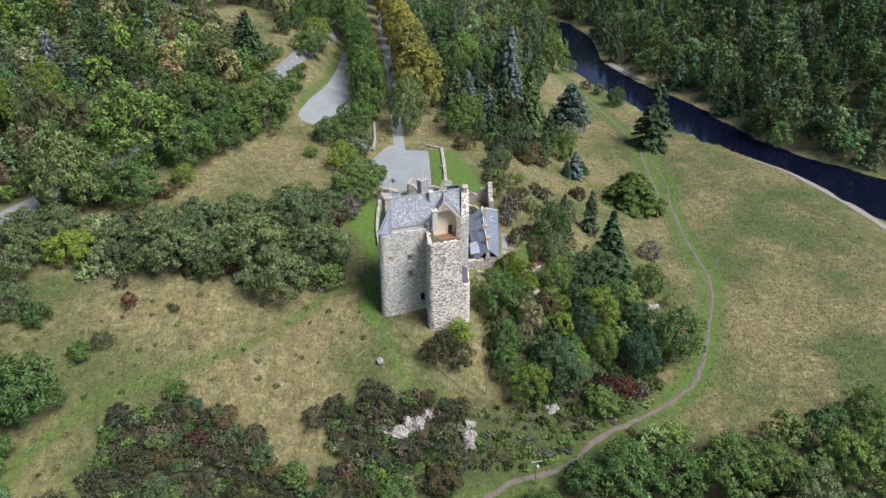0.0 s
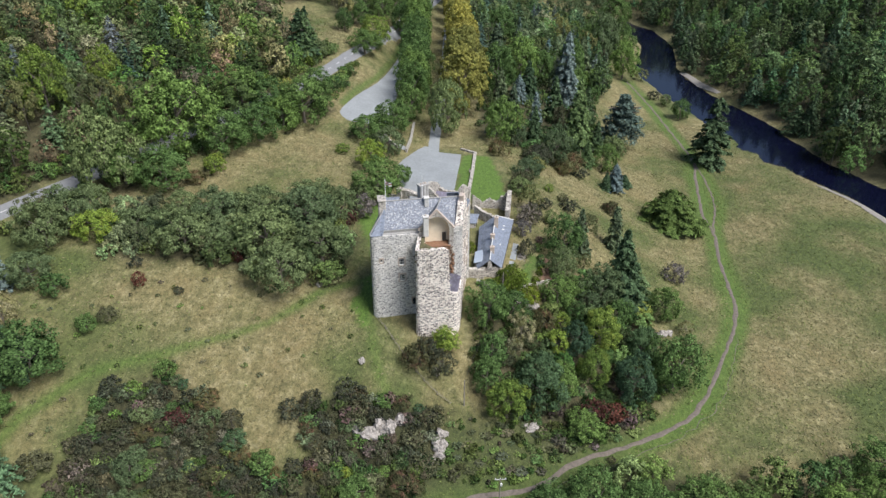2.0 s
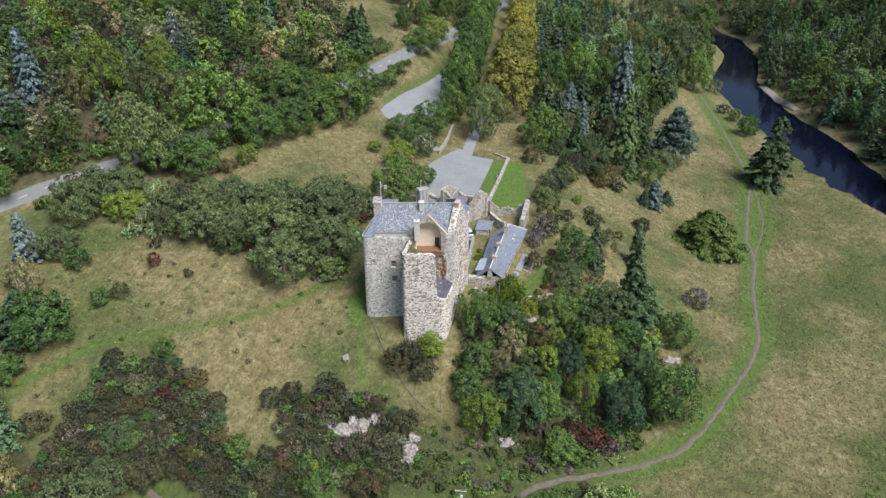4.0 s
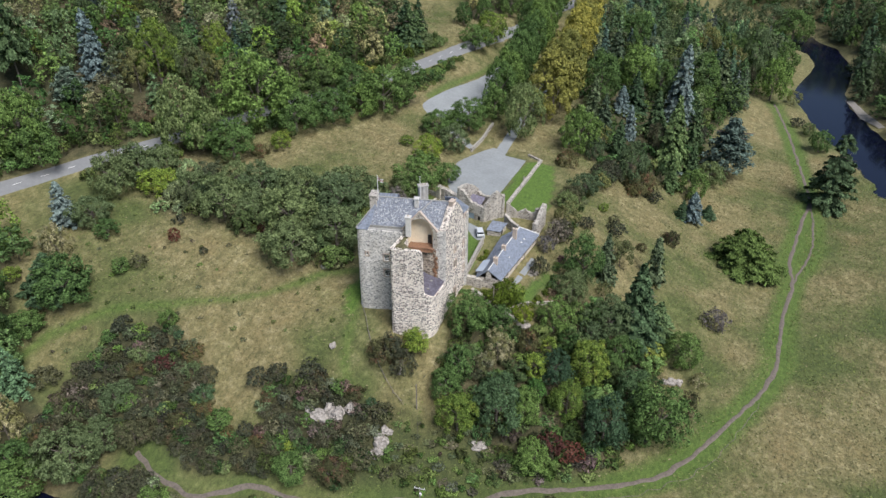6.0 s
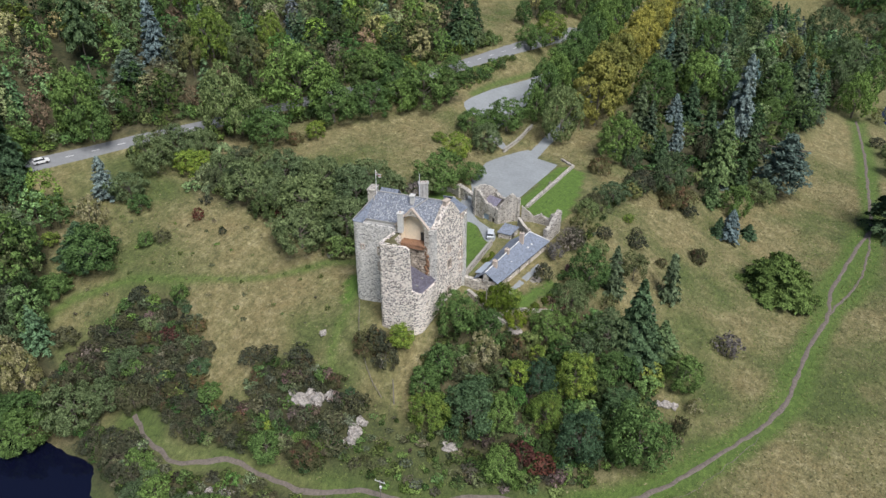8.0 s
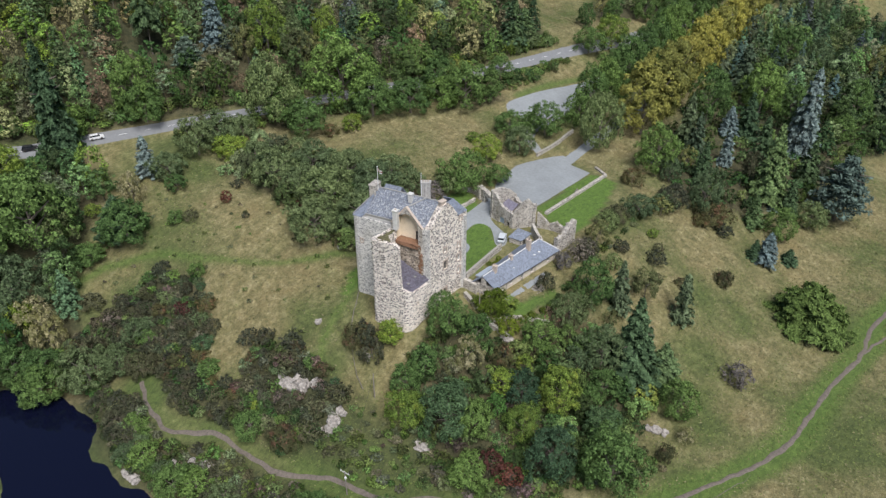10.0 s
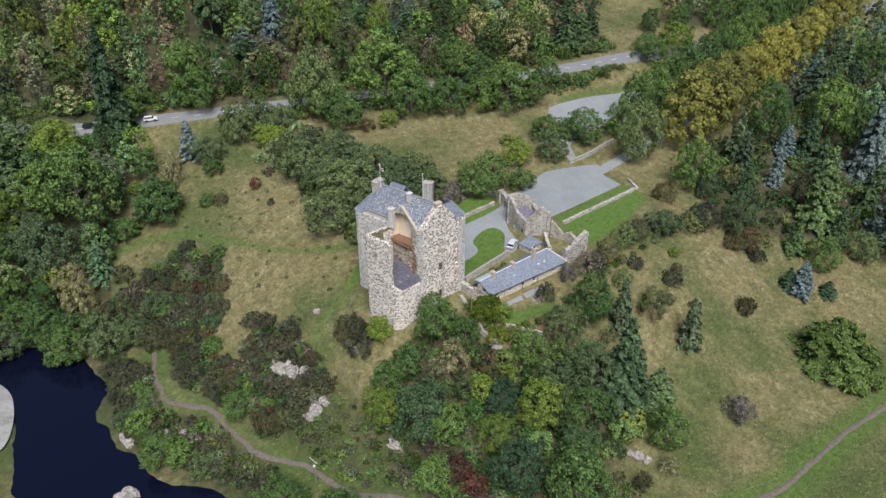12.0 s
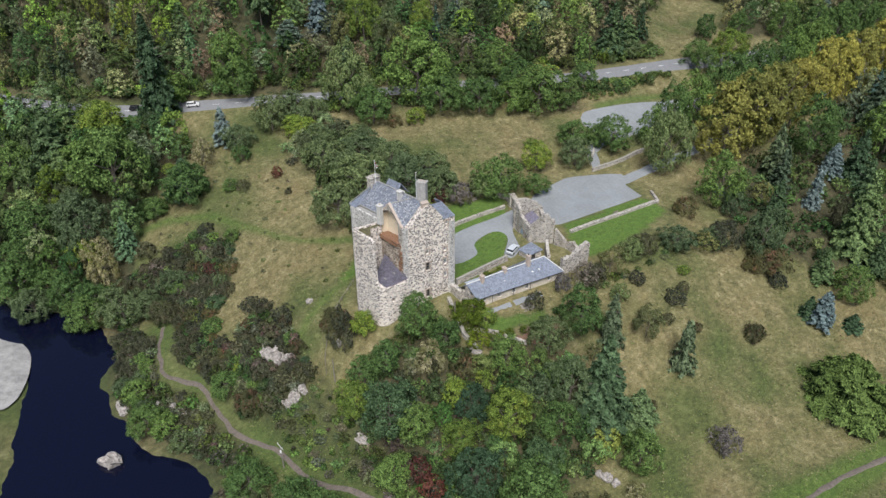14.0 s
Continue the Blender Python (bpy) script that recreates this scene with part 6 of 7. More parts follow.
wood("roadside_scrub", "leafy edge of a wood along the road", [(-160, 30), (-140, 20), (-118, 84), (-108, 120), (-90, 150), (-58, 206), (-54, 262), (-62, 262), (-68, 214), (-98, 160), (-122, 122), (-130, 96)], 3.0, [("bramble", 4), ("oak", 3), ("ash", 2)], (1.5, 4.5), (1.6, 2.8), 11, 200, 0.2, 0.1, "undergrowth", 5.2)
wood("roadside_wood", "dark broadleaf trees between road and meadow", WOODS[1], 6.5, [("oak", 5), ("ash", 2)], (11, 15), (3.6, 5.0), 2, 1300, 0.1, 0.5)
wood("riverside_wood", "dense trees on the steep bank under the road", WOODS[2], 5.5, [("dark", 5), ("oak", 3), ("ash", 2), ("bright", 1), ("fir", 2)], (10, 16), (3.4, 5), 3, 1100, 0.105, 0.55)
# Dark tints put shade into the gaps of the terrace wood.
wood("terrace_underwood", "dark undergrowth of the terrace wood", WOODS[3], 5.2, [("dark", 4), ("bramble", 3), ("spruce", 1)], (1.5, 4.5), (1.6, 2.8), 4, 100, 0.26, 0.1, "undergrowth")
wood("far_bank_wood", "dark mixed wood across the river", WOODS[4], 8.4, [("fir", 6), ("dark", 5), ("ash", 2), ("oak", 4), ("fir", 5), ("dark", 2), ("ash", 2)], (11, 21), (4.0, 6.0), 5, 640, 0.12)
wood("roadside_hedge", "dark green hedge and bramble between road and car park", [(-52.1, 212.6), (-51.1, 218), (-49.5, 231), (-50.4, 245), (-52.4, 262), (-54.6, 262), (-54.4, 250), (-55, 236.7), (-56.4, 222.5), (-56.2, 214.6)], 2.0, [("bramble", 4), ("dark", 4), ("oak", 2)], (1.2, 2.6), (1.1, 1.9), 18, 200, 0.2, 0.1, "hedge", 3.2)
edge = resample([q for q in INNER_BANK if -75 < q[0] < 30], 3)
shore = [(x, y - 0.4) for x, y, _ in edge] + [(x + 0.4, y + 4.2) for x, y, _ in edge[::-1]]
wood("bank_edge", "dark scrub and grass overhanging the water's edge", shore, 1.7, [("scrub", 3), ("dark", 3), ("bramble", 2), ("heather", 1)], (0.6, 1.8), (0.8, 1.5), 19, 150, 0.22, 0.1, "scrub")
# Mostly dark tints, so gaps between the slope trees hold painted shade.
wood("slope_undergrowth", "bramble and scrub under the slope trees", WOODS[5], 2.6, [("dark", 5), ("scrub", 2), ("bramble", 2), ("heather", 1)], (0.8, 2.2), (1.2, 2.2), 6, 180, 0.2, 0.15, "undergrowth")
wood("slope_weeds", "tangled nettles and bramble on the rough slope", [(-1.3, 104.3), (13.7, 106.1), (28.7, 111.7), (47.4, 126.9), (54.7, 140.6), (60, 138.7), (49.5, 120.4), (38, 102), (18, 95.5), (5, 93), (-4.6, 94)], 2.0, [("bramble", 5), ("scrub", 3), ("oak", 1), ("heather", 1)], (0.25, 1.0), (0.4, 1.7), 15, 90, 0.3, 0.1, "undergrowth")
wood("meadow_weeds", "scattered weeds and thistles in the meadow", [(-75, 84), (-30, 104), (-24, 110), (-14, 108), (-4, 112), (-14, 118), (-22, 128), (-60, 126), (-88, 108)], 5.5, [("bramble", 3), ("scrub", 3), ("heather", 1)], (0.25, 0.7), (0.3, 0.8), 16, 50, 0.32, 0.1, "undergrowth")
wood("bluff_scrub", "grey and russet thorn scrub on the river bluff", WOODS[6], 2.7, [("heather", 3), ("scrub", 6), ("bramble", 2), ("dark", 3)], (1.0, 2.6), (1.2, 2.3), 7, 200, 0.19, 0.15, "scrub")
wood("meadow_thicket", "grey-green thicket floor in the meadow", WOODS[7], 3.4, [("ash", 4), ("bramble", 2)], (1.5, 3.5), (1.5, 2.4), 8, 200, 0.19, 0.2, "undergrowth")
wood("bank_trees", "dark broadleaf trees along the river bank", WOODS[8], 5.4, [("oak", 6), ("ash", 2), ("fir", 1)], (5, 9), (2.8, 4.2), 9, 1000, 0.11)
wood("bank_scrub", "low scrub on the river edge", WOODS[9], 2.1, [("bramble", 4), ("scrub", 4), ("ash", 1), ("heather", 1)], (0.9, 2.4), (1.1, 2.0), 10, 170, 0.2, 0.15, "scrub")
# Dark tint leads here too, as shade between brighter tree tops.
wood("slope_wood", "dense small broadleaf trees on the slope below the tower", WOODS[5], 5.2, [("dark", 4), ("oak", 2), ("bright", 1)], (3.5, 6.0), (2.0, 3.0), 12, 1100, 0.11, 0.55)
wood("thicket", "grey-green thorn thicket in the meadow", WOODS[7], 5.0, [("ash", 6), ("oak", 1)], (5, 7.5), (2.6, 3.8), 13, 1100, 0.11, 0.5, "thicket")
wood("bluff_wood", "grey-green small trees on the river bluff", [(-8, 87), (-20, 83), (-26, 80), (-40, 83), (-56, 70), (-68, 64), (-72, 76), (-62, 90), (-40, 88)], 5.0, [("scrub", 5), ("heather", 2), ("dark", 3), ("ash", 1)], (3.5, 6), (2.2, 3.4), 14, 1000, 0.115, 0.5)
for k, ring in enumerate(([(-420, -60), (-200, -60), (-200, 150), (-180, 222), (-142, 280), (-118, 324), (-84, 356), (-70, 430), (-60, 620), (-420, 620)], [(224, 215), (420, 180), (420, 620), (20, 640), (60, 565), (132, 500), (184, 412), (226, 330)])):
    wood("distant_wood", "far hillside woods beyond the valley", ring, 11, [("oak", 4), ("fir", 3), ("ash", 2), ("birch", 1)], (11, 16), (5.5, 7.5), 20 + k, 60, 0.36)


# ---- cottage range and ruins of the courtyard ----
def base_z(*pts):
    return min(ground_at(x, y) for x, y in pts)


def ruin_wall(name, label, path, tops, thick=0.9, sink=1.2, mat=None, openings=(), amount=0.5, parent=None, category="wall", seed=1.0, rough=0.1):
    """A broken rubble wall with a ragged head."""
    z0 = base_z(*path) - sink
    total = sum((Vector(b) - Vector(a)).length for a, b in zip(path, path[1:]))
    stops = [(total * i / (len(tops) - 1), z) for i, z in enumerate(tops)]
    ob = part(name, masonry(path, z0, ragged(stops, amount, seed), thick, openings, 0.55, rough), mat or RUBBLE_RUIN, parent)
    return tagged(ob, label, category) if parent is None else tagged(ob, label)


gatehouse = thing("gatehouse_ruin", "roofless rubble gatehouse with broken gables", "ruin")
ruin_wall("front_wall", "", [(-9.7, 164.2), (-1.7, 163.6)], [33.6, 33.2, 30.6, 30.2, 29.8], parent=gatehouse, openings=[(3.4, 5.2, 24.9, 27.6), (6.1, 7.0, 24.9, 27.2)], seed=2)
ruin_wall("side_wall", "", [(-1.7, 163.6), (2.2, 168.2)], [30.0, 31.6, 33.4, 33.8, 32.2], parent=gatehouse, seed=5, amount=0.9)
ruin_wall("back_wall", "", [(2.2, 168.2), (-7.2, 171.2)], [32.0, 30.4, 30.8, 30.2, 31.4], parent=gatehouse, seed=9, openings=[(3.0, 4.2, 27.6, 29.2)])
ruin_wall("gable_wall", "", [(-7.2, 171.2), (-9.7, 164.2)], [31.4, 33.4, 34.2, 33.8], parent=gatehouse, seed=14)
part("blue_door", box(bmesh.new(), (-5.4, 164.35, 26.2), (1.8, 0.12, 2.6), -3.6), paint("faded_blue", (0.36, 0.45, 0.55), 0.7), gatehouse, "wide door in faded blue paint")
part("door", box(bmesh.new(), (-3.2, 164.2, 26.0), (0.9, 0.12, 2.3), -3.6), DARK_WOOD, gatehouse, "dark doorway")
bm = bmesh.new()
sheet(bm, [(-7.6, 165.6, 29.6), (-3.4, 165.2, 29.6), (-3.0, 167.4, 31.0), (-6.9, 168.0, 31.0)], 0.15)
part("roof_remnant", bm, SLATE_PURPLE, gatehouse, "patch of purple slates left in the shell")
gate = thing("gateway", "rubble gateway with a square opening to the forecourt", "gateway")
ruin_wall("arch_wall", "", [(-17.4, 168.4), (-9.2, 166.2)], [30.2, 30.5, 30.2, 29.8, 30.6], parent=gate, thick=1.3, openings=[(2.6, 5.6, 24.6, 29.2)], amount=0.2, seed=21)
part("pier", prism([(-18.0, 168.2), (-16.6, 167.8), (-16.2, 169.4), (-17.6, 169.8)], 25.5, 30.6), RUBBLE_RUIN, gate)
ruin_wall("ruined_range", "tall broken fragment of a rubble range, grown over at its foot", [(12.9, 163.0), (12.9, 170.4), (10.2, 171.4)], [29.2, 28.8, 29.6, 31.0, 31.6, 30.6, 29.0], 1.1, seed=30, amount=0.7, category="ruin")
ruin_wall("garden_wall", "broken rubble wall of a roofless range", [(10.2, 171.4), (5.1, 170.2), (2.4, 168.6)], [28.4, 27.6, 28.8, 27.4, 29.0, 30.5], 0.8, seed=34, amount=0.7)
ruin_wall("garden_wall", "stepped rubble wall behind a cottage", [(3.6, 164.6), (8.8, 161.6)], [29.0, 28.0, 27.8], 0.7, seed=38)

shed = thing("stone_shed", "small stone shed with a lean-to slate roof", "shed")
ring = [(1.5, 158.6), (4.6, 159.5), (5.0, 162.7), (1.6, 161.9)]
part("wall", prism([(x * 0.96 + 0.12, y * 0.998 + 0.32) for x, y in ring], 24.4, 26.7), RUBBLE_RUIN, shed)
bm = bmesh.new()
sheet(bm, [(1.3, 158.4, 26.9), (4.8, 159.3, 26.7), (5.2, 162.9, 27.6), (1.4, 162.1, 27.9)], 0.16)
part("roof", bm, SLATE_PLAIN, shed)
part("door", box(bmesh.new(), (4.66, 160.6, 25.7), (0.08, 0.9, 1.9), -8), DARK_WOOD, shed)

cottage = thing("cottage", "long low stone cottage with a grey slate roof", "cottage")
R0, R1 = Vector((10.2, 138.7, 28.7)), Vector((9.6, 159.9, 29.1))
S0, S1 = Vector((12.7, 139.9, 26.1)), Vector((13.9, 162.2, 27.0))
N0, N1 = Vector((7.4, 138.2, 26.2)), Vector((6.0, 157.6, 26.8))
front = [(12.45, 140.0), (13.6, 161.9)]
cot_windows = [(u, u + 0.9, 24.5, 25.8) for u in (1.6, 5.4, 9.2, 12.6)] + [(18.6, 19.4, 25.0, 26.2)]
part("front_wall", masonry(front, 21.8, profile([(0, 26.0), (22, 26.9)]), 0.6, cot_windows, 0.8, 0.03), paint("pale_limewashed_rubble", (0.62, 0.56, 0.47), 0.9, vary=0.4, scale=1.6), cottage, "pale lime-washed rubble front")
for u0, u1, a, b in cot_windows:
    d = (Vector(front[1]) - Vector(front[0])).normalized()
    window_fill(cottage, u0, u1, a, b, lambda u: (Vector(front[0]) + d * u, Vector((d.y, -d.x))), (2, 2), 0.2)
bm = bmesh.new()
poly_solid(bm, [(7.6, 138.3, 22), (12.4, 140.0, 22), (12.3, 140.6, 22), (7.6, 139.0, 22)], [(7.6, 138.3, 26.2), (12.4, 140.0, 26.0), (12.3, 140.6, 26.0), (7.6, 139.0, 26.2)])
poly_solid(bm, [(9.6, 138.7, 26.0), (10.8, 139.2, 26.0), (10.8, 139.8, 26.0), (9.6, 139.3, 26.0)], [(9.9, 138.8, 28.4), (10.5, 139.0, 28.4), (10.5, 139.6, 28.4), (9.9, 139.4, 28.4)])
part("west_gable", bm, RUBBLE_RUIN, cottage)
part("east_gable", poly_solid(bmesh.new(), [(6.2, 157.4, 22.5), (13.5, 161.8, 22.5), (13.3, 162.1, 22.5), (6.0, 157.8, 22.5)], [(6.2, 157.4, 26.6), (13.5, 161.8, 26.7), (13.3, 162.1, 26.7), (6.0, 157.8, 26.6)]), RUBBLE_RUIN, cottage)
part("back_wall", masonry([(6.3, 157.4), (7.6, 138.4)], 22.5, profile([(0, 26.6), (20, 26.1)]), 0.5, step=1.0), RUBBLE_RUIN, cottage)
out = Vector((0.25, 0.05, -0.22))
bm = bmesh.new()
sheet(bm, [S0 + out, S1 + out, R1, R0], 0.16)
part("roof_front", bm, SLATE_COTTAGE, cottage)
bm = bmesh.new()
sheet(bm, [N0 + Vector((-0.25, 0, -0.2)), R0, R1, N1 + Vector((-0.25, 0, -0.2))], 0.16)
part("roof_back", bm, SLATE_COTTAGE, cottage)
bm = bmesh.new()
rod(bm, R0 + Vector((0, 0, 0.04)), R1 + Vector((0, 0, 0.04)), 0.11)
rod(bm, R1 + Vector((0, 0, 0.03)), S1 + Vector((0.2, 0.2, -0.1)), 0.1)
part("ridge_capping", bm, WHITE_PAINT, cottage, "pale ridge and verge capping")
bm = bmesh.new()
rod(bm, S0 + Vector((0.32, 0.05, -0.3)), S1 + Vector((0.32, 0.05, -0.3)), 0.07)
for f in (0.18, 0.42, 0.62):
    p = S0.lerp(S1, f) + Vector((0.05, 0, -0.3))
    rod(bm, p, p - Vector((0, 0, 2.6)), 0.05)
part("gutter", bm, DARK_WOOD, cottage)
for x, y, z0, z1 in ((10.2, 155.0, 27.5, 31.2), (10.4, 142.6, 27.5, 29.9), (9.9, 148.8, 27.8, 29.7)):
    ob = part("chimney", box(box(bmesh.new(), (x, y, (z0 + z1) / 2), (1.0, 0.75, z1 - z0), 4, 0.03), (x, y, z1), (1.15, 0.9, 0.16), 4, 0.02), DRESSED, cottage)
    part("pot", rod(bmesh.new(), (x, y, z1), (x, y, z1 + 0.45), 0.15, 0.12), DARK_WOOD if y > 150 else DRESSED, ob)
for f, g in ((0.38, 0.45), (0.72, 0.42), (0.8, 0.42)):
    p = S0.lerp(S1, f).lerp(R0.lerp(R1, f), g)
    part("roof_light", box(bmesh.new(), (p.x, p.y, p.z + 0.12), (0.5, 0.42, 0.1), 4, 0.02), WHITE_PAINT, cottage)
annex = thing("cottage_annex", "low annex with a pale metal roof behind the cottage", "annex")
part("wall", prism([(6.5, 140.8), (8.0, 140.4), (7.6, 145.4), (6.3, 145.6)], 23.5, 26.0), RUBBLE_RUIN, annex)
bm = bmesh.new()
sheet(bm, [(6.3, 140.6, 26.3), (9.2, 139.9, 27.5), (9.0, 145.6, 27.6), (6.1, 145.8, 26.3)], 0.12)
part("roof", bm, paint("pale_metal_sheet", (0.5, 0.56, 0.64), 0.4, vary=0.1), annex)


def low_wall(label, path, height, thick=0.5, coping=None, seed=0.0, mat=None):
    """A dry wall that follows the ground, with an uneven head."""
    pts = [Vector(p) for p in path]
    ls = [0.0]
    for a, b in zip(pts, pts[1:]):
        ls.append(ls[-1] + (b - a).length)
    stops = []
    for i in range(int(ls[-1]) + 2):
        u = min(ls[-1], i * 1.0)
        k = min(max(int(np.searchsorted(ls, u)) - 1, 0), len(pts) - 2)
        q = pts[k].lerp(pts[k + 1], (u - ls[k]) / (ls[k + 1] - ls[k]))
        stops.append((u, ground_at(q.x, q.y) + height))
    w = thing("low_wall", label, "wall")
    part("stonework", masonry(path, base_z(*path) - 0.8, ragged(stops, 0.12, seed), thick, (), 0.5, 0.07), mat or RUBBLE_RUIN, w)
    if coping:
        bm = bmesh.new()
        for (u0, z0), (u1, z1) in zip(stops, stops[1:]):
            if u1 - u0 < 0.05:
                continue
            ends = []
            for u, z in ((u0, z0), (u1, z1)):
                k = min(max(int(np.searchsorted(ls, u)) - 1, 0), len(pts) - 2)
                d = (pts[k + 1] - pts[k]).normalized()
                q = pts[k].lerp(pts[k + 1], (u - ls[k]) / (ls[k + 1] - ls[k])) - Vector((d.y, -d.x)) * thick / 2
                ends.append((q, d, z))
            low, high = [], []
            for (q, d, z), s in ((ends[0], -1), (ends[0], 1), (ends[1], 1), (ends[1], -1)):
                v = q + Vector((d.y, -d.x)) * s * (thick / 2 + 0.06)
                low.append((v.x, v.y, z + 0.02))
                high.append((v.x, v.y, z + 0.15))
            poly_solid(bm, low, high)
        part("coping", bm, coping, w, "pale stone coping")
    return w


PALE = paint("pale_coping", (0.34, 0.32, 0.28), 0.9, vary=0.45)
low_wall("rubble wall with a pale coping round the court", [(4.4, 139.8), (3.6, 146.0), (2.2, 155.0)], 1.5, 0.5, PALE, 3)
low_wall("low dry stone wall along a lawn", [(-15.4, 145.4), (-16.4, 152.0), (-16.9, 160.0), (-16.9, 166.6)], 0.9, 0.7, None, 5)
low_wall("curved dry stone wall by a gateway", [(-22.6, 167.4), (-20.5, 168.8), (-17.6, 168.6)], 1.1, 0.6, None, 7)
low_wall("low stone wall across the east lawn", [(1.2, 174.6), (0.6, 190.0), (-0.3, 205.2)], 0.7, 0.9, None, 9)
low_wall("low stone wall at the end of a lawn", [(-0.5, 205.4), (-5.4, 207.4)], 0.6, 0.7, None, 10)
low_wall("retaining wall of a terrace garden, pale topped", [(7.6, 135.4), (12.6, 134.6), (16.6, 134.2), (21.6, 135.4)], 1.1, 0.7, PALE, 11)
low_wall("low garden wall on a slope", [(16.4, 135.6), (19.2, 140.0), (24.4, 145.6)], 0.9, 0.5, None, 13)
low_wall("rubble wall joining tower and cottage", [(5.6, 137.4), (9.0, 138.0)], 2.4, 0.9, None, 15)
low_wall("retaining wall beside the lane to a car park", [(-21.4, 199.6), (-21.6, 208.0), (-22.8, 220.0)], 1.0, 0.6, PALE, 17)
low_wall("low wall of the entrance lane", [(-24.6, 201.4), (-29.4, 206.4), (-33.4, 210.6)], 0.9, 0.5, None, 19)


# ---- garden and court furniture ----
def bench(label, x, y, turn):
    b = thing("garden_bench", label, "bench", "garden benches", (x, y, ground_at(x, y)))
    b.rotation_euler.z = radians(turn)
    for i in range(3):
        part("seat_slat", box(bmesh.new(), (0, -0.16 + 0.16 * i, 0.45), (1.7, 0.13, 0.05)), TIMBER, b)
    for i in range(2):
        part("back_slat", box(bmesh.new(), (0, 0.27, 0.65 + 0.2 * i), (1.7, 0.04, 0.14)), TIMBER, b)
    for sx in (-0.75, 0.75):
        part("end_frame", box(box(bmesh.new(), (sx, 0.25, 0.4), (0.08, 0.08, 1.0)), (sx, -0.2, 0.18), (0.08, 0.08, 0.56)), TIMBER, b)


bench("weathered timber bench on the lawn under trees", -23.6, 161.4, 100)
bench("dark timber bench by the lawn wall", -0.6, 190.6, 95)
table = thing("picnic_table", "pale timber picnic table on a garden path", "table", at=(17.0, 150.5, ground_at(17.0, 150.5)))
for i in range(4):
    part("board", box(bmesh.new(), (-0.36 + 0.24 * i, 0, 0.74), (0.22, 1.9, 0.05)), TIMBER, table)
for s in (-1, 1):
    part("seat", box(bmesh.new(), (s * 0.75, 0, 0.44), (0.28, 1.9, 0.05)), TIMBER, table)
    part("leg", box(bmesh.new(), (0, s * 0.7, 0.36), (1.5, 0.08, 0.08)), TIMBER, table)
patch_of_ground("garden_path", [(13.9, 141.5), (14.2, 148), (14.6, 156), (16.2, 156), (15.8, 148), (15.3, 141.5)], 0.06, GRAVEL, "pale gravel path in front of a cottage", "path")
patch_of_ground("garden_terrace", [(16, 149.2), (17.9, 149.0), (18.2, 151.9), (16.2, 152.2)], 0.1, SHINGLE, "small pale paved square in a garden", "terrace")

patch_of_ground("soil_bed", [(21.4, 142.6), (24, 145), (26.4, 148.8), (25, 153), (23.7, 157.2), (22.2, 154.1), (22.2, 149.5)], 0.05, SOIL, "bare brown earth of a garden bed", "soil")
for x, y, r in ((10.2, 136.6, 1.1), (4.9, 147.6, 0.9), (5.4, 149.4, 0.8), (4.6, 151, 0.8), (10.9, 140.2, 0.7), (20.4, 141.2, 1.0), (21.0, 143.4, 1.1), (21.7, 146.5, 1.0), (22.0, 148.6, 0.9), (13.9, 137.6, 0.9)):
    plant("box", x, y, r * 1.3, r, "clipped green bush in the cottage garden", "garden bushes")


def car(label, x, y, turn, colour):
    """A small hatchback."""
    c = thing("car", label, "car", at=(x, y, ground_at(x, y) + 0.1))
    c.rotation_euler.z = radians(turn)
    bodywork = paint("car_paint", colour, 0.3, vary=0.03)
    outline = [(-2.05, 0.35), (-2.1, 0.8), (-1.95, 0.98), (-0.9, 1.02), (1.3, 1.0), (2.0, 0.86), (2.1, 0.6), (2.05, 0.35)]
    body = part("body", poly_solid(bmesh.new(), [(a, -0.86, z) for a, z in outline], [(a, 0.86, z) for a, z in outline]), bodywork, c)
    bm = bmesh.new()
    poly_solid(bm, [(-1.85, -0.78, 0.98), (1.05, -0.78, 0.98), (1.05, 0.78, 0.98), (-1.85, 0.78, 0.98)], [(-1.75, -0.72, 1.46), (0.5, -0.72, 1.48), (0.5, 0.72, 1.48), (-1.75, 0.72, 1.46)])
    part("windows", bm, GLASS, body)
    part("roof", box(bmesh.new(), (-0.62, 0, 1.48), (2.25, 1.5, 0.06), 0, 0.02), bodywork, body)
    for sx in (-1.3, 1.3):
        for sy in (-0.8, 0.8):
            part("wheel", rod(bmesh.new(), (sx, sy - 0.1, 0.32), (sx, sy + 0.1, 0.32), 0.32, None, 12), DARK_WOOD, c)
    for sy in (-0.6, 0.6):
        part("headlight", box(bmesh.new(), (2.02, sy, 0.72), (0.12, 0.3, 0.14)), WHITE_PAINT, body)
    return c


car("silver hatchback parked on the gravel of a court", -0.4, 158.2, 120, (0.6, 0.63, 0.66))
car("white car on the wooded road", -117.5, 108, 75, (0.8, 0.8, 0.8))
car("dark car on the wooded road", -123, 91, 68, (0.03, 0.03, 0.035))


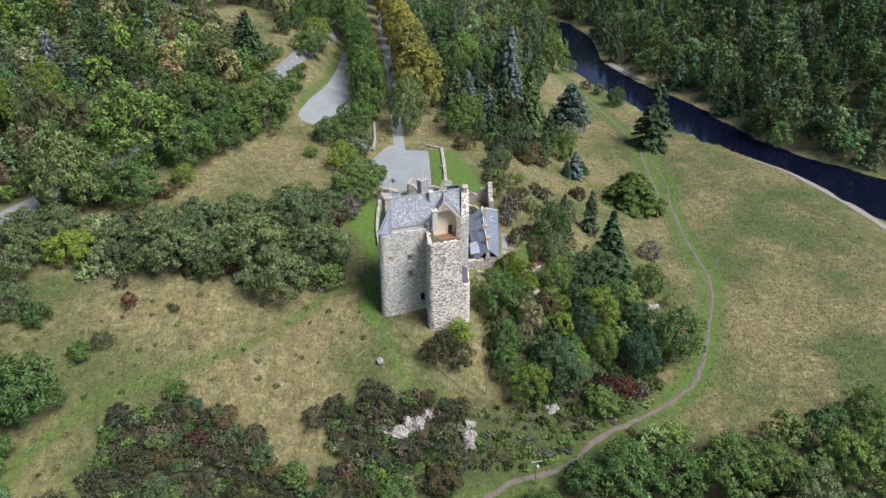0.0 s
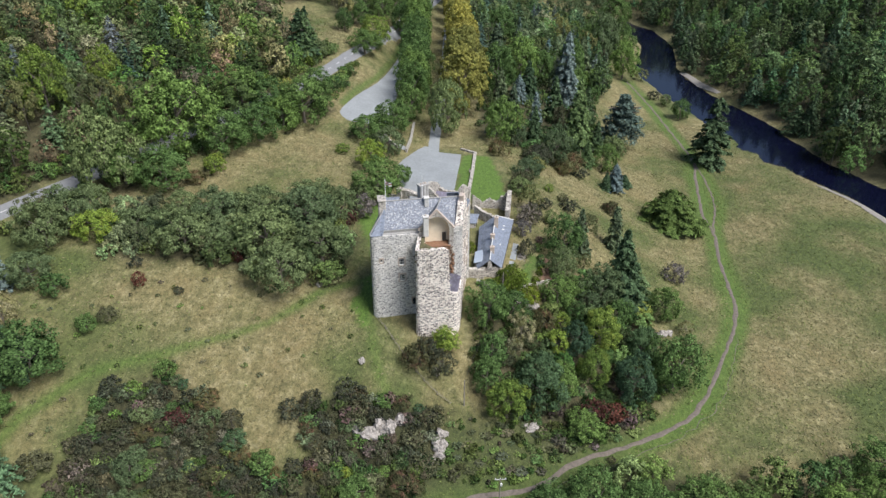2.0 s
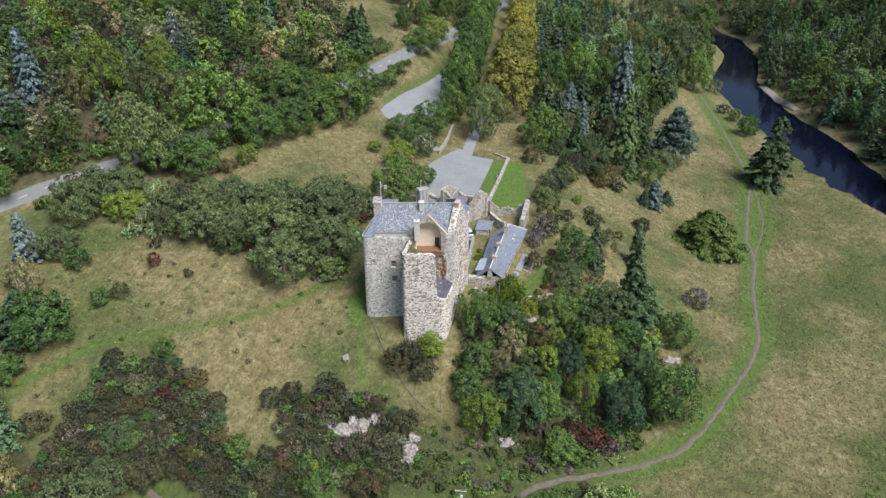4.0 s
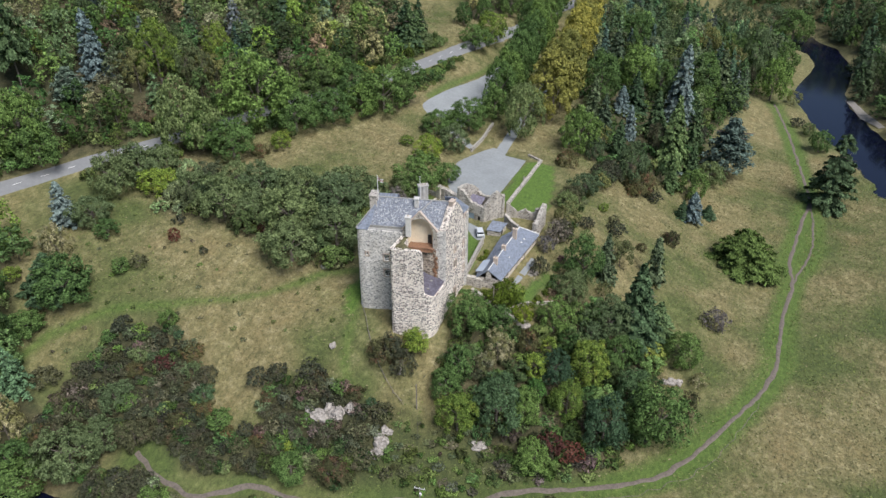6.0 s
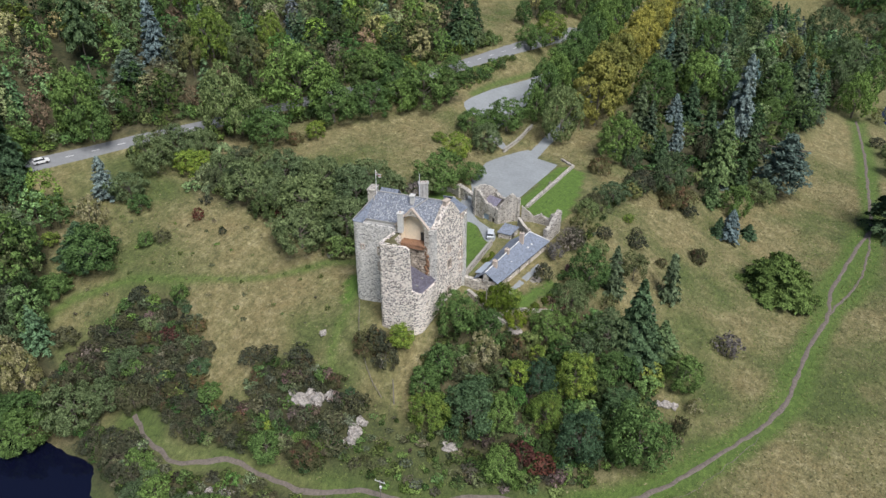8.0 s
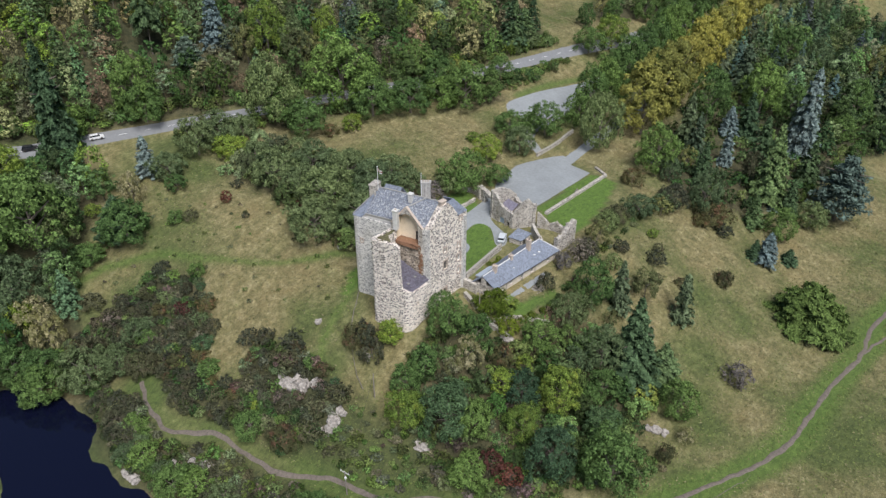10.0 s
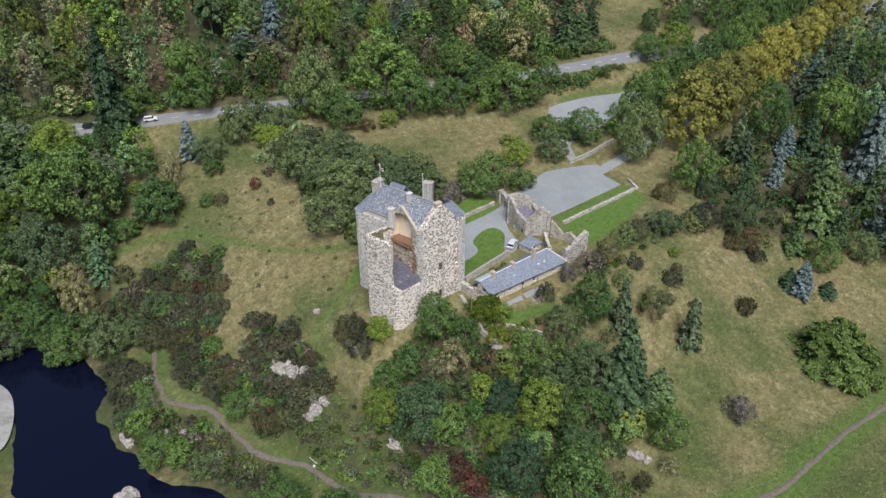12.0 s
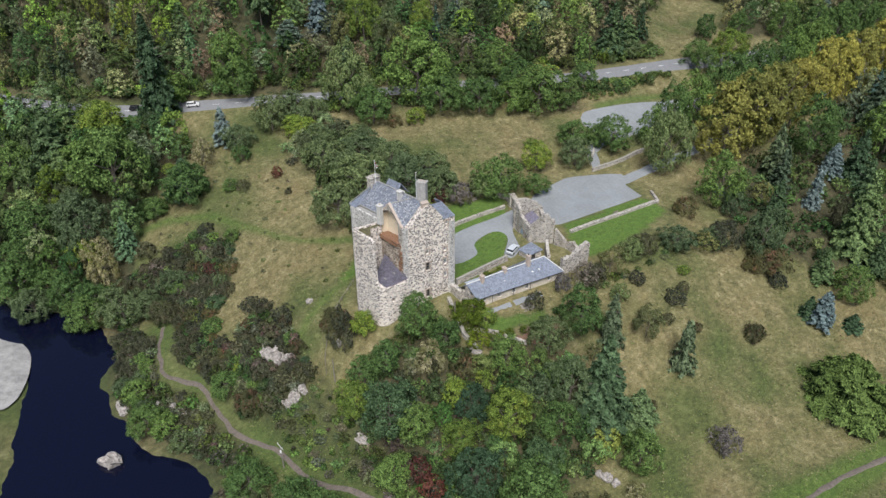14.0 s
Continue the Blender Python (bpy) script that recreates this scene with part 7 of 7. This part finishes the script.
def utility_pole(label, x, y, height, arm=False):
    z = ground_at(x, y)
    p = thing("utility_pole", label, "pole", "poles", (x, y, z))
    part("post", rod(bmesh.new(), (0, 0, -0.8), (0, 0, height), 0.14, 0.1), TIMBER, p)
    if arm:
        bar = part("crossarm", box(bmesh.new(), (0, 0, height - 0.15), (2.2, 0.12, 0.14), 12), paint("pale_crossarm", (0.55, 0.55, 0.53), 0.6), p)
        for s in (-0.9, 0, 0.9):
            part("insulator", rod(bmesh.new(), (s, s * 0.2, height - 0.08), (s, s * 0.2, height + 0.22), 0.07, 0.05), WHITE_PAINT, bar)
        part("transformer_box", box(bmesh.new(), (0.2, -0.1, height - 1.4), (0.4, 0.35, 0.5), 0, 0.03), WHITE_PAINT, p)
    return p


utility_pole("timber power pole with a pale crossarm beside a footpath", 17.3, 92.2, 6.4, True)
utility_pole("plain grey timber pole on a wooded slope", 8.5, 107.5, 6.6)
utility_pole("plain grey timber pole beside a garden wall", 13.7, 133.9, 7.0)
wires = thing("power_line", "thin overhead cables between timber poles", "cable")
tops = [(17.3, 92.2, ground_at(17.3, 92.2) + 6.3), (8.5, 107.5, ground_at(8.5, 107.5) + 6.4), (13.7, 133.9, ground_at(13.7, 133.9) + 6.9)]
for a, b in zip(tops, tops[1:]):
    a, b = Vector(a), Vector(b)
    pts = [a.lerp(b, i / 12) - Vector((0, 0, 1.2 * (1 - (2 * i / 12 - 1) ** 2))) for i in range(13)]
    bm = bmesh.new()
    for p, q in zip(pts, pts[1:]):
        rod(bm, p, q, 0.02, None, 4)
    part("wire", bm, DARK_WOOD, wires)
fence = thing("wire_fence", "low post and wire fence running down from the tower", "fence")
line = [(-12, 121.0), (-10, 118.8), (-8, 116.2), (-6, 114.0), (-4, 112.2), (-2, 110.6), (0, 109.2), (3, 107.5), (6, 106.6)]
for (x, y), (x2, y2) in zip(line, line[1:]):
    part("post", rod(bmesh.new(), (x, y, ground_at(x, y) - 0.3), (x, y, ground_at(x, y) + 1.0), 0.06, None, 6), TIMBER, fence)
    for h in (0.45, 0.85):
        part("rail", rod(bmesh.new(), (x, y, ground_at(x, y) + h), (x2, y2, ground_at(x2, y2) + h), 0.035, None, 4), TIMBER, fence)


# ---- rocks and shingle ----
def rock_mesh(seed, mat):
    bm = bmesh.new()
    bmesh.ops.create_icosphere(bm, subdivisions=3, radius=1.0)
    bmesh.ops.delete(bm, geom=[v for v in bm.verts if v.co.z < -0.75], context="VERTS")
    for v in bm.verts:
        n = noise.noise_vector(v.co * 1.1 + Vector((seed * 3.1, 0, 0)))
        v.co += n * 0.45
        f = noise.noise(v.co * 2.7 + Vector((0, seed, 0)))
        v.co *= 1 + 0.25 * f
        v.co.z = round(v.co.z * 3.2) / 3.2 * 0.6 + v.co.z * 0.4
        v.co += noise.noise_vector(v.co * 3.0) * 0.22
    me = bpy.data.meshes.new("rock")
    bm.to_mesh(me)
    bm.free()
    me.materials.append(mat)
    return me


ROCKS = [rock_mesh(i, ROCK) for i in range(5)]


def rock(x, y, sx, sy, sz, label="pale weathered outcrop rock on a grassy bluff", lift=0.25):
    i = int(abs(x * 7 + y * 3)) % 5
    ob = new("rock", ROCKS[i])
    ob.location = (x, y, ground_at(x, y) + sz * lift)
    ob.scale = (sx, sy, sz)
    ob.rotation_euler.z = x * 2.3 + y
    return tagged(ob, label, "rock", "rocks")


for k in range(22):
    u = random.random()
    s = random.uniform(0.5, 1.35)
    rock(-11.6 + u * 9.2, 97.9 + u * 3.2 + random.uniform(-1.0, 0.6), s * random.uniform(0.9, 1.4), s * 0.8, s * random.uniform(0.9, 1.5), lift=0.35)
for k in range(20):
    u = random.random()
    s = random.uniform(0.4, 1.1)
    rock(4.9 - u * 0.6 + random.uniform(-0.9, 0.9), 101.6 - u * 6.5, s, s * 0.85, s * random.uniform(0.8, 1.3))
for x, y, s in ((-15.5, 73.0, 1.0), (-17.5, 71.6, 0.8), (-13, 75.6, 0.9), (-10.5, 77.2, 1.0), (-9, 77.6, 1.2), (-12, 74, 0.7), (23, 108, 1.0), (22, 107, 0.8), (53, 145.5, 1.2), (54.5, 146.5, 0.9), (51.5, 144.6, 0.8), (21.2, 107.6, 0.7)):
    rock(x, y, s * 1.1, s * 0.8, s * 0.8)
rock(2.4, 111.2, 0.55, 0.45, 1.1, "upright pale boulder below the tower", 0.5)
rock(-27.4, 128.1, 0.8, 0.7, 0.9, "grey boulder on the meadow")
rock(-13.1, 110.2, 0.8, 0.6, 0.7, "grey boulder on the meadow")
rock(20.5, 135.2, 2.0, 0.9, 0.8, "pale outcrop under a garden wall")
rock(-4.3, 61.2, 2.2, 1.5, 2.0, "pale rock standing in the dark river", 0.9)
for k in range(4):
    rock(-21.5 + k * 1.1, 65.0 + 0.3 * k, 1.2, 0.7, 0.5, "flat ledge of river rock")
patch_of_ground("shingle_bank", rounded_ring([(-66, 37), (-60, 45), (-52, 48), (-45, 47.6), (-37, 46), (-31, 42.5), (-32, 38.5), (-44, 36), (-56, 32)]), 0.75, DRY_SHINGLE, "pale shingle bank at the river's edge", "shingle", 2.0)
patch_of_ground("shingle_bank", [(88, 381), (91, 380), (97, 362), (103, 347), (101, 346), (94, 358)], 0.5, SHINGLE, "pale shingle strip in the river", "shingle", 3.0)
patch_of_ground("shingle_bank", [(117, 246), (120, 245), (130, 232), (139, 206), (141, 192), (138, 191), (135, 208), (127, 230)], 0.25, SHINGLE, "pale shingle strip at the field's edge", "shingle", 3.0)
